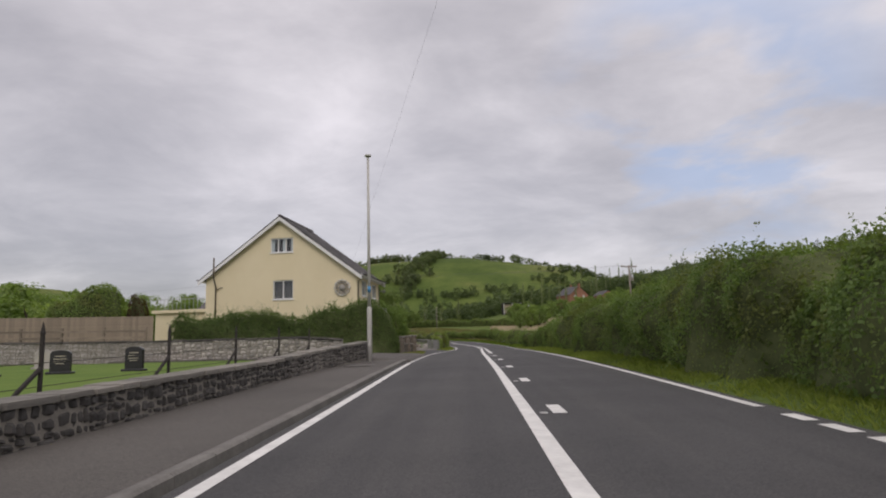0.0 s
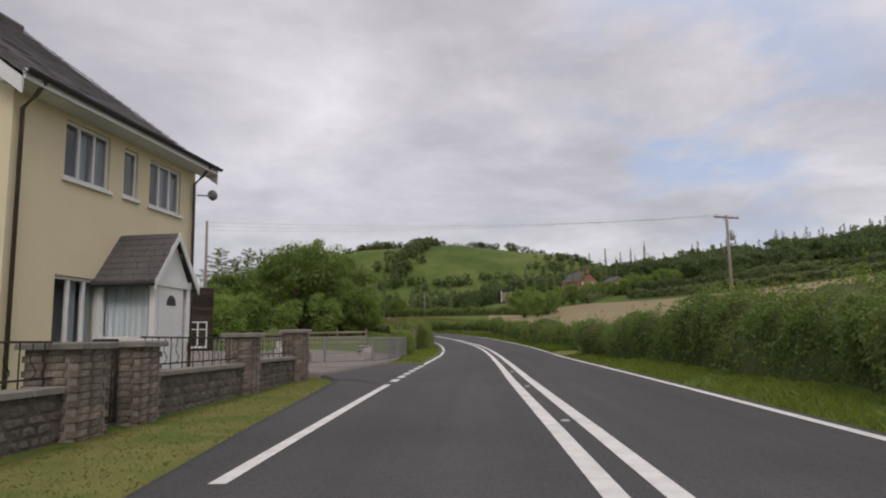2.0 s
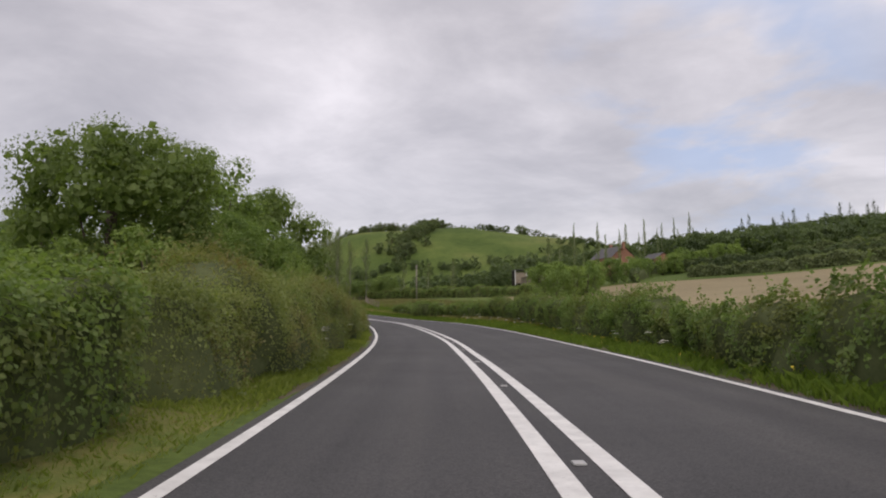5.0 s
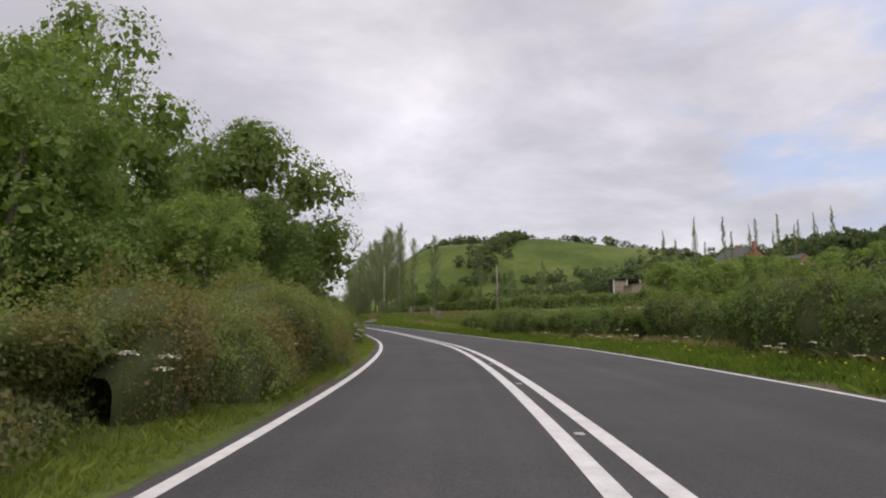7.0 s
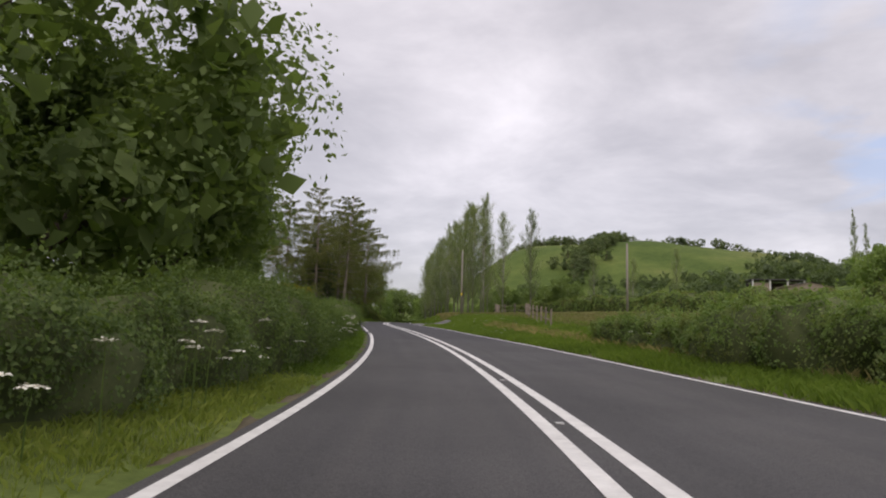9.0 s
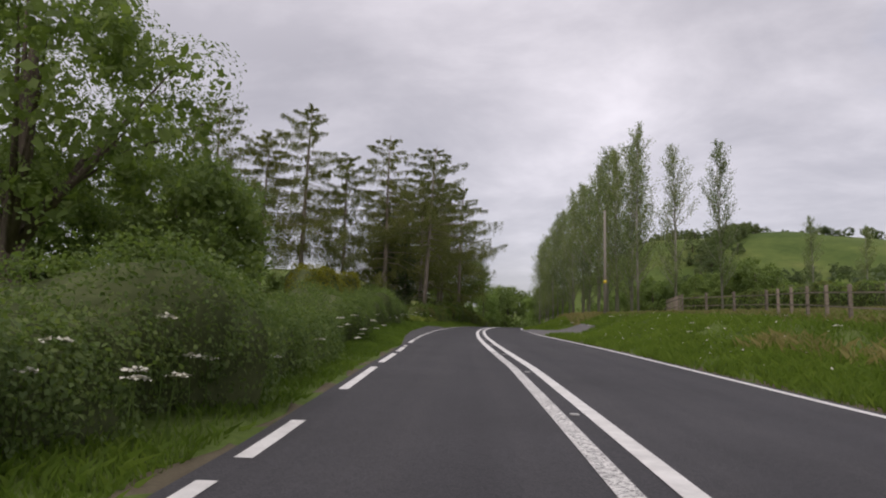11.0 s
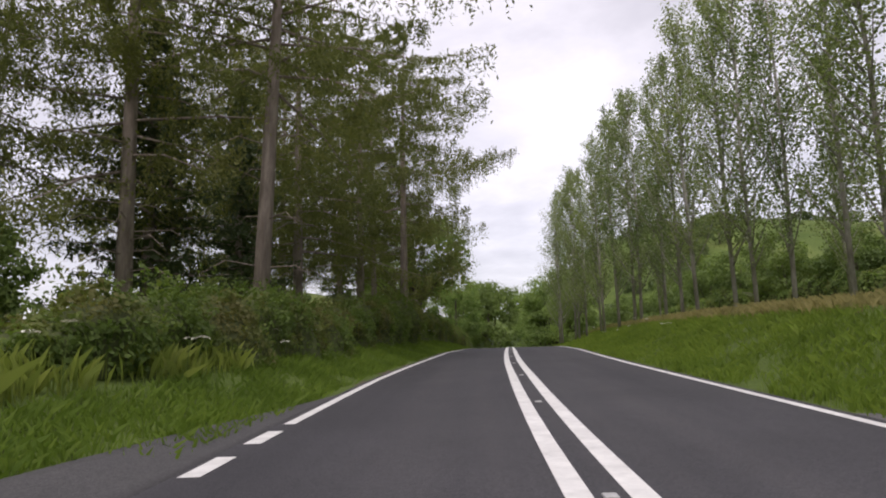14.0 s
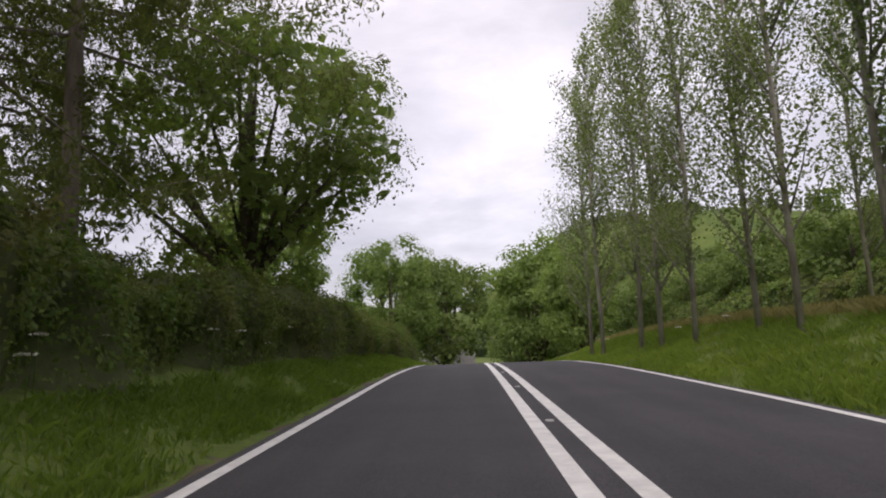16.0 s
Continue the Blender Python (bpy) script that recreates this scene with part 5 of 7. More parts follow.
def verge_points(s0, s1, inner, outer, per_m2, seed, even=False):
    r = np.random.default_rng(seed)
    w = abs(outer((s0 + s1) / 2) - inner((s0 + s1) / 2))
    k = int((s1 - s0) * w * per_m2)
    s = r.uniform(s0, s1, k)
    q = r.random(k)
    u = inner(s) * (1 - q) + outer(s) * q
    clump = np.sin(s * 2.1 + 3 * np.sin(u * 1.7)) + np.sin(s * 0.7 - u * 2.2) + r.normal(size=k) * 0.8
    keep = clump > (-3.5 if even else -0.9)
    return s[keep], u[keep]


def verge(label, s0, s1, inner, outer, per_m2, tall, material, seed, width=0.008):
    s, u = verge_points(s0, s1, inner, outer, per_m2, seed, tall < 0.11)
    blades("grass", label, s, u, tall, material, seed, width)


L0, R0 = (lambda s: left_u(s) - 0.38), (lambda s: right_u(s) + 0.28)
verge("green verge grass under the tall hedge", 0, 67, R0, lambda s: right_u(s) + 1.9, 390, 0.128, M["grass"], 201)
verge("green verge grass along the outer bend", 73.5, 205, R0, lambda s: right_u(s) + 2.9, 255, 0.24, M["lush"], 202)
verge("lush green verge grass by the junction", 205, 223, R0, lambda s: right_u(s) + 6.5, 225, 0.22, M["lush"], 203)
verge("lush green grass on the bank before the fence", 205, 222, lambda s: right_u(s) + 6.0, lambda s: right_u(s) + 12.5, 120, 0.26, M["lush"], 216, 0.014)
verge("lush green grass on the wide verge past the hedge", 168, 206, lambda s: right_u(s) + 2.7, lambda s: span(s, [(168, 9.0), (185, 12.5), (206, 15.0)]), 130, 0.26, M["lush"], 218, 0.012)
verge("long rough grass about the overgrown gate", 233, 247, lambda s: span(s, [(233, -5.2), (247, -4.2)]), lambda s: span(s, [(233, -10.5), (247, -10.5)]), 170, 0.42, M["grass"], 219, 0.012)
verge("lush green grass beyond the side road", 221, 244, lambda s: span(s, [(221, 5.5), (224, 6.4), (227, 8.7), (237, 8.7), (242, 6.0)]), lambda s: span(s, [(221, 15.0), (244, 13.0)]), 120, 0.26, M["lush"], 217, 0.014)
verge("lush green bank below the poplars", 241.5, 318, R0, lambda s: right_u(s) + 4.4, 285, 0.20, M["lush"], 204)
verge("long straw-coloured grass at the poplars' feet", 236, 318, lambda s: right_u(s) + 4.2, lambda s: right_u(s) + 7.0, 135, 0.36, M["straw"], 205)
verge("long straw-coloured grass along the hedge foot", 96, 200, lambda s: right_u(s) + 2.5, lambda s: right_u(s) + 3.7, 90, 0.336, M["straw"], 206)
verge("rough meadow grass inside the fence", 185, 240, lambda s: right_u(s) + 6.0, lambda s: right_u(s) + 22, 42, 0.32, M["straw"], 207, 0.03)
verge("dry yellow-green mown verge", 36.5, 50.6, lambda s: margin_u(s) - 0.08, lambda s: left_u(s) - 1.9, 200, 0.06, M["straw"], 208, 0.005)
verge("short green grass in the mown verge", 36.5, 50.6, lambda s: margin_u(s) - 0.08, lambda s: left_u(s) - 1.95, 800, 0.055, M["grass"], 215, 0.005)
verge("dry yellow-green verge before the field hedge", 61.5, 92, L0, lambda s: left_u(s) - 1.5, 220, 0.06, M["straw"], 209, 0.005)
verge("short verge grass before the field hedge", 61.5, 92, L0, lambda s: left_u(s) - 1.5, 520, 0.085, M["grass"], 210, 0.006)
verge("bright verge grass on the inner bend", 90, 160, L0, lambda s: left_u(s) - 1.5, 760, 0.115, M["grass"], 211)
verge("short grass along the edge of the lay-by", 203, 240, lambda s: np.interp(s, [203, 212, 220, 236, 247], [-2.06, -2.72, -3.17, -3.72, -2.47]), lambda s: np.interp(s, [203, 212, 220, 236, 247], [-3.3, -3.9, -4.3, -4.6, -3.6]), 620, 0.12, M["lush"], 222)
verge("dark green verge grass below the overgrown hedge", 160, 204, L0, lambda s: left_u(s) - 1.5, 700, 0.13, M["lush"], 221)
verge("verge grass beside the hedge", 204, 240, lambda s: span(s, [(203, -2.3), (212, -3.2), (236, -3.75), (247, -2.6)]), lambda s: span(s, [(203, -3.6), (212, -4.9), (236, -5.6), (247, -4.2)]), 450, 0.16, M["lush"], 212)
verge("verge grass below the bracken bank", 240, 318, L0, lambda s: left_u(s) - 2.2, 570, 0.16, M["lush"], 213)
verge("dry straw tufts at the foot of the stone wall", 3, 26, lambda s: span(s, [(7, -4.42), (20, -4.34), (26.9, -3.75)]), lambda s: span(s, [(7, -4.2), (20, -4.12), (26.9, -3.55)]), 260, 0.15, M["straw"], 220, 0.006)
verge("mown grass by the hedge and drive", 31, 38, lambda s: span(s, [(31, -6.6), (36.5, -2.6), (38, -2.4)]), lambda s: span(s, [(31, -9.0), (36.5, -6.0), (38, -3.6)]), 345, 0.056, M["straw"], 214)


def umbels(label, places, seed):
    """Flat white flower heads on stalks: each head a ring of small florets."""
    r = np.random.default_rng(seed)
    for s, u, z in places:
        ob = thing("cow_parsley", label, "wildflower", at(spot(s, u), r.uniform(0, 360)), "white roadside flowers")
        b = Build().tube([(0, 0, -0.05), (0.02, 0, z * 0.6), (0.05, 0.02, z)], [0.008, 0.006, 0.004], 5)
        part("stalk", b.mesh("stalk", M["fern"]), ob)
        k = 32
        a, q = r.uniform(0, 6.283, k), 0.105 * np.sqrt(r.random(k))
        P = np.column_stack([0.05 + q * np.cos(a), 0.02 + q * np.sin(a), z + 0.02 - q * 0.25 + r.normal(size=k) * 0.006])
        part("flower_head", leaves("flower_head", P, np.tile([0, 0, 1.0], (k, 1)) + r.normal(size=(k, 3)) * 0.3, 0.042, 0.038, M["petal"], seed=seed), ob, "flat cream flower head")


rf = np.random.default_rng(5)
umbels("cream flower head on a thin stalk in the hedge foot", [(s, float(left_u(s)) - 0.78 - rf.uniform(0, 0.3), rf.uniform(0.35, 0.85)) for s in rf.uniform(98, 132, 34)], 61)
umbels("cream flower head on a thin stalk beside the hedge", [(s, float(left_u(s)) - 0.8 - rf.uniform(0, 0.4), rf.uniform(0.35, 1.0)) for s in rf.uniform(142, 206, 90)], 62)
umbels("cream flower head on a thin stalk in the bramble bank", [(s, float(left_u(s)) - 2.1 - rf.uniform(0, 0.6), rf.uniform(0.4, 0.9)) for s in rf.uniform(206, 290, 56)], 63)
umbels("cream flower head on a thin stalk in the long verge", [(s, float(right_u(s)) + 2.2 + rf.uniform(0, 1.6), rf.uniform(0.4, 0.8)) for s in rf.uniform(100, 310, 40)], 64)

umbels("cream flower head among weeds on the bend's verge", [(s, float(right_u(s)) + 0.9 + rf.uniform(0, 1.8), rf.uniform(0.3, 0.65)) for s in rf.uniform(98, 152, 44)], 65)


def small_flowers(label, material, a, b, lo, hi, count, seed):
    """Single small blooms scattered in the grass between two offsets from the right edge line."""
    r = np.random.default_rng(seed)
    P = np.array([tuple(spot(q, float(right_u(q)) + r.uniform(lo, hi), r.uniform(0.10, 0.34))) for q in r.uniform(a, b, count)])
    thing("wildflowers", label, "wildflowers", data=leaves("wildflowers", P, np.tile([0, 0, 1.0], (count, 1)) + r.normal(size=(count, 3)) * 0.4, 0.05, 0.05, material, seed=seed), kind="stuff")


small_flowers("small yellow buttercups in the verge grass", M["buttercup"], 92, 152, 0.5, 2.4, 420, 71)
small_flowers("small white blooms in the lush bank", M["petal"], 188, 224, 0.8, 5.5, 220, 72)

# ---------------------------------------------------------------- footway, kerb and stone wall


def make_footway():
    thing("pavement", "worn asphalt footway beside the stone wall", "pavement", data=ribbon("pavement", -70, 27.2, -4.5, lambda s: left_u(s) - 0.42, 0.08, M["pavement"], 1.0, 6), kind="structure")
    kerb = thing("kerb", "low weathered concrete kerb", "kerb", kind="structure")
    for k in range(70):
        a, b = -36 + 0.9 * k, -36 + 0.9 * (k + 1) - 0.006
        v = []
        for s in (a, b):
            u = float(left_u(s)) - 0.42
            for du, z in ((-0.01, -0.2), (-0.01, 0.078), (0.10, 0.078), (0.135, 0.055), (0.15, -0.2)):
                p = on(s, u + du)
                v.append((p[0], p[1], float(road_z(s)) + z))
        part("kerb_stone", Build().add(v, [(0, 1, 2, 3, 4), (9, 8, 7, 6, 5)] + [(i, i + 5, i + 6, i + 1) for i in range(4)]).mesh("kerb_stone", M["kerb"]), kerb)
    p = on(22.4, -3.4)
    thing("cover_slab", "square flush utility cover in the footway", "cover", at((p[0], p[1], float(road_z(22.4)) + 0.070), heading(22)), data=Build().box((-0.45, -0.8, 0), (0.45, 0.8, 0.02), 0.008).mesh("cover_slab", M["kerb"]))


make_footway()


def rock_mesh(seed, sx, sy, sz, material):
    """An uneven block: a box cut twice each way, its corners pulled in and shifted."""
    r = random.Random(seed)
    bm = bmesh.new()
    bmesh.ops.create_cube(bm, size=1.0)
    bmesh.ops.bevel(bm, geom=bm.edges[:] + bm.verts[:], offset=0.24, segments=1, affect="EDGES")
    for v in bm.verts:
        v.co = Vector((v.co.x * sx, v.co.y * sy, v.co.z * sz)) + Vector((r.uniform(-1, 1) * sx, r.uniform(-1, 1) * sy, r.uniform(-1, 1) * sz)) * 0.09
    me = bpy.data.meshes.new("stone")
    bm.to_mesh(me)
    bm.free()
    me.materials.append(material)
    return me


def rubble_wall(name, label, place, length, high, thick, stone_mat, cope_mat, seed, limit=300):
    """A rubble wall along its own x from 0 to length, of single stones bedded in a mortar heart. place(d, out): world pose."""
    r = random.Random(seed)
    wall = thing(name, label, "wall", kind="structure")
    rocks = [rock_mesh(seed + k, 1, 1, 1, stone_mat) for k in range(7)]
    heart = Build()
    step = 1.5
    for k in range(int(math.ceil(length / step))):
        a, b = k * step, min(length, (k + 1) * step)
        q = [place(d, o) for d in (a, b) for o in (-thick / 2 + 0.014, thick / 2 - 0.014)]
        lo, hi = [p + Vector((0, 0, -0.3)) for p in q], [p + Vector((0, 0, high - 0.02)) for p in q]
        heart.add(lo + hi, [(4, 6, 7, 5), (0, 4, 5, 1), (2, 3, 7, 6), (0, 2, 6, 4), (1, 5, 7, 3)])
    part("mortar_heart", heart.mesh("mortar_heart", M["mortar"]), wall)

    def pose_of(c, out, z, ln, dep, hh):
        f = place(c + 0.1, 0) - place(c - 0.1, 0)
        return Matrix.Translation(place(c, out) + Vector((0, 0, z))) @ Matrix.Rotation(math.atan2(f.y, f.x), 4, "Z") @ Matrix.Rotation(r.uniform(-0.16, 0.16), 4, "Y") @ Matrix.Rotation(r.uniform(-0.1, 0.1), 4, "X") @ Matrix.Diagonal((ln, dep, hh, 1))

    spots = []
    d = 0.0
    while d < length:      # short bays, each coursed on its own, so that no bed joint runs through
        bay = min(r.uniform(0.35, 0.8), length - d + 0.01)
        z = 0.0
        while z < high - 0.03:
            hh = min(r.choice((0.06, 0.08, 0.10, 0.13, 0.17)) * r.uniform(0.85, 1.15), high - z)
            x = d
            while x < d + bay - 0.02:
                ln = min(r.uniform(0.10, 0.34), d + bay - x)
                spots.append((x + ln / 2, z + hh / 2, ln, hh))
                x += ln
            z += hh
        d += bay
    rest = Build()
    for k, (c, z, ln, hh) in enumerate(spots):
        m = pose_of(c, -(thick / 2 - 0.085 + r.uniform(-0.012, 0.012)), z, ln * 0.97, r.uniform(0.18, 0.21), hh * 0.97)
        rock = rocks[r.randrange(7)]
        if k < limit:
            part("stone", rock, wall, "", m)
        else:
            rest.add([m @ v.co for v in rock.vertices], [tuple(p.vertices) for p in rock.polygons])
    part("rubble", rest.mesh("rubble", stone_mat), wall, "", None, "stuff")
    d, slabs = 0.0, [Build().box((-0.5, -0.5, -0.5), (0.5, 0.5, 0.5), 0.02 + 0.015 * k).mesh("coping_stone", cope_mat) for k in range(5)]
    while d < length:
        ln = r.uniform(0.45, 0.95)
        f = place(d + ln, 0) - place(d, 0)
        m = Matrix.Translation(place(d + ln / 2, r.uniform(-0.012, 0.012)) + Vector((0, 0, high + 0.03 + r.uniform(-0.008, 0.008)))) @ Matrix.Rotation(math.atan2(f.y, f.x), 4, "Z") @ Matrix.Rotation(-math.asin(f.z / f.length) + r.uniform(-0.012, 0.012), 4, "Y") @ Matrix.Diagonal((ln * 0.995, thick + r.uniform(0.06, 0.10), r.uniform(0.06, 0.08), 1))
        part("coping_stone", slabs[r.randrange(5)], wall, "lichened coping stone", m)
        d += ln
    return wall


def wall_place(d, o):
    s = 26.9 - d
    p = on(s, span(s, [(7, -4.53), (20, -4.5), (23, -4.32), (26.9, -3.98)]) - o)
    return Vector((float(p[0]), float(p[1]), float(road_z(s)) + 0.10 + float(span(s, [(8, -0.16), (15, -0.16), (20, -0.07), (26.9, 0.1)]))))


rubble_wall("stone_wall", "low dark rubble stone wall with pale coping stones", wall_place, 40, 0.56, 0.42, M["stone"], M["coping"], 300)


def back_wall_place(d, o):
    a, b = Vector((-3.9, 26.7, 0)), Vector((-28, 29.6, 0))
    t = (b - a).normalized()
    p = a + t * d + Vector((-t.y, t.x, 0)) * -o
    return ground_at(p.x, p.y)


rubble_wall("churchyard_wall", "pale rubble stone wall behind the graves", back_wall_place, 24, 0.85, 0.4, M["pale_stone"], M["stone"], 400)
thing("churchyard_lawn", "short bright green churchyard lawn", "lawn", data=ribbon("churchyard_lawn", -30, 26, -26, -4.9, 0.09, M["lawn"], 2.0, 12, True), kind="structure")


def headstone(s, u, w, h, rz, material, label):
    ob = thing("headstone", label, "headstone", at(spot(s, u, 0.08), heading(s) + rz), "churchyard headstones")
    n = 10
    top = [(w / 2 * math.cos(math.pi * k / n), h * 0.86 + h * 0.14 * math.sin(math.pi * k / n)) for k in range(n + 1)]
    out = [(-w / 2, 0)] + [(w / 2, 0)] + top
    v = [(x, -0.05, z) for x, z in out] + [(x, 0.05, z) for x, z in out]
    k = len(out)
    f = [tuple(range(k)), tuple(range(2 * k - 1, k - 1, -1))] + [(i, i + k, (i + 1) % k + k, (i + 1) % k) for i in range(k)]
    part("slab", Build().add(v, f).mesh("slab", material), ob)
    part("base", Build().box((-w * 0.62, -0.14, -0.15), (w * 0.62, 0.14, 0.07), 0.015).mesh("base", material), ob)
    for i, (ww, z) in enumerate(((0.5, 0.74), (0.66, 0.62), (0.6, 0.52), (0.42, 0.43))):
        part("inscription_line", Build().box((-w * ww / 2, -0.054, h * z), (w * ww / 2, -0.051, h * z + 0.018)).mesh("inscription_line", M["gilt"]), ob)


headstone(17.6, -10.5, 0.52, 0.62, 4, M["granite"], "polished black headstone with pale worn inscription lines")
headstone(18.3, -8.9, 0.5, 0.66, -6, M["granite"], "polished black headstone with a stepped base")
headstone(16.8, -11.9, 0.5, 0.58, 2, M["granite"], "small polished black headstone among the graves")
headstone(21.5, -13.4, 0.5, 0.6, 0, M["pale_stone"], "grey stone headstone on the lawn")
headstone(15.4, -12.6, 0.5, 0.55, 0, M["granite"], "polished black headstone near the wall")


def iron_post(s):
    ob = thing("iron_post", "black iron railing post with a spear tip and stay", "fence post", at(spot(s, -5.15, 0.22), heading(s)), "churchyard railing posts")
    part("shaft", Build().box((-0.022, -0.022, -0.5), (0.022, 0.022, 1.0), 0.004).mesh("shaft", M["iron"]), ob)
    part("spear_tip", Build().tube([(0, 0, 0.99), (0, 0, 1.04), (0, 0, 1.18)], [0.02, 0.034, 0.004], 8).mesh("spear_tip", M["iron"]), ob)
    part("stay", Build().tube([(0, 0, 0.62), (-0.06, -0.35, 0.33), (-0.1, -0.62, 0.12), (-0.1, -0.70, -0.4)], [0.03] * 4, 6).mesh("stay", M["iron"]), ob, "diagonal iron stay")


for s in (4.6, 8.2, 11.8, 15.3, 18.9, 22.6):
    iron_post(s)


def railing_wire():
    ob = thing("churchyard_rail", "thin black iron rails between the posts", "railing")
    for z in (0.35, 0.62, 0.9):
        pts = [spot(s, -5.15, z) for s in (4.6, 8.2, 11.8, 15.3, 18.9, 22.6, 25.5)]
        part("rail", Build().tube(pts, [0.005] * len(pts), 5).mesh("rail", M["iron"]), ob)


railing_wire()


def lamp_column():
    p = (-2.65, 25.11)
    ob = thing("lamp_column", "tall pale steel column without a lamp", "pole", at((p[0], p[1], float(road_z(26.0)) + 0.05)))
    part("base_section", Build().tube([(0, 0, -0.3), (0, 0, 1.95), (0, 0, 2.02)], [0.088, 0.088, 0.062], 16).mesh("base_section", M["pale_column"], True), ob)
    part("shaft", Build().tube([(0, 0, 2.0), (0, 0, 7.74)], [0.060, 0.045], 14).mesh("shaft", M["pale_column"], True), ob)
    part("cap_plate", Build().tube([(0, 0, 7.74), (0, 0, 7.80)], [0.13, 0.13], 16).mesh("cap_plate", M["grime_white"], True), ob)
    part("inspection_door", Build().box((-0.045, -0.094, 0.6), (0.045, -0.07, 1.15), 0.005).mesh("inspection_door", M["pale_column"]), ob)
    part("blue_band", Build().tube([(0, 0, 2.55), (0, 0, 2.78)], [0.0625, 0.0615], 14).mesh("blue_band", M["blue_tape"], True), ob, "faded blue tape band")


lamp_column()


def panel_fence():
    ob = thing("panel_fence", "tan close-boarded timber fence", "fence")
    r = random.Random(3)
    me = Build().box((-0.075, -0.011, 0), (0.075, 0.011, 2.0), 0.004).mesh("board", M["tan_wood"])
    x = -14.95
    while x > -42:
        y = 35.3 + 0.06 * (-14.95 - x)
        part("board", me, ob, "", at(ground_at(x, y, 0.2 + r.uniform(-0.012, 0.012))))
        x -= 0.158
    post = Build().box((-0.05, -0.05, -0.3), (0.05, 0.05, 2.2), 0.01).mesh("post", M["grey_wood"])
    for k in range(12):
        x = -15 - 2.3 * k
        part("post", post, ob, "", at(ground_at(x, 35.42 + 0.06 * (-14.95 - x))))


panel_fence()


def rail_fence(name, label, pts, high, rails, post_mat, rail_mat, gap=2.2, thick=0.05):
    """Posts with rails between along plan places."""
    ob = thing(name, label, "fence")
    pts = [Vector(p) for p in pts]
    post = Build().box((-0.055, -0.055, -0.3), (0.055, 0.055, high + 0.1), 0.012).mesh("post", post_mat)
    for a, b in zip(pts, pts[1:]):
        n = max(1, round((b - a).length / gap))
        rz = math.degrees(math.atan2((b - a).y, (b - a).x))
        for k in range(n):
            p, q = a.lerp(b, k / n), a.lerp(b, (k + 1) / n)
            part("post", post, ob, "", at(ground_at(p.x, p.y), rz))
            g0, g1 = ground_at(p.x, p.y), ground_at(q.x, q.y)
            side = Vector((-(q - p).y, (q - p).x)).normalized() * 0.075
            for z in rails:
                c = [g0 + Vector((side.x, side.y, z)), g1 + Vector((side.x, side.y, z))]
                o = Vector((side.x, side.y, 0)).normalized() * 0.016
                v = []
                for e in c:
                    v += [e - o + Vector((0, 0, -thick)), e + o + Vector((0, 0, -thick)), e + o + Vector((0, 0, thick)), e - o + Vector((0, 0, thick))]
                part("rail", Build().add(v, [(0, 1, 2, 3), (7, 6, 5, 4), (0, 4, 5, 1), (1, 5, 6, 2), (2, 6, 7, 3), (3, 7, 4, 0)]).mesh("rail", rail_mat), ob)
    return ob


rail_fence("rail_fence", "weathered post-and-rail fence before the boarded fence", [(-14.6, 33.8), (-36, 35.2)], 1.5, (0.78, 1.1, 1.42), M["grey_wood"], M["grey_wood"])
rail_fence("rail_fence", "weathered post-and-rail paddock fence behind the yard", [(-3.2, 77.2), (-12.2, 76.8)], 1.1, (0.4, 0.72, 1.02), M["grey_wood"], M["tan_wood"], 1.9, 0.055)
rail_fence("wire_fence", "meadow fence of bleached timber posts with thin rails", [(-6.5, 190), (-9.4, 202), (-11.3, 214), (-15.6, 221), (-17.0, 231), (-18.5, 241)], 1.15, (0.55, 1.0), M["grey_wood"], M["grey_wood"], 2.6, 0.022)

# ---------------------------------------------------------------- the cream house
HOUSE = Matrix.Translation((-5.5, 44.5, 1.22)) @ Matrix.Rotation(radians(-9), 4, "Z")
HW, HL, EAVE, APEX, AX = 10.6, 5.45, 5.25, 9.20, -5.25     # width across the gable, length, heights over its ground


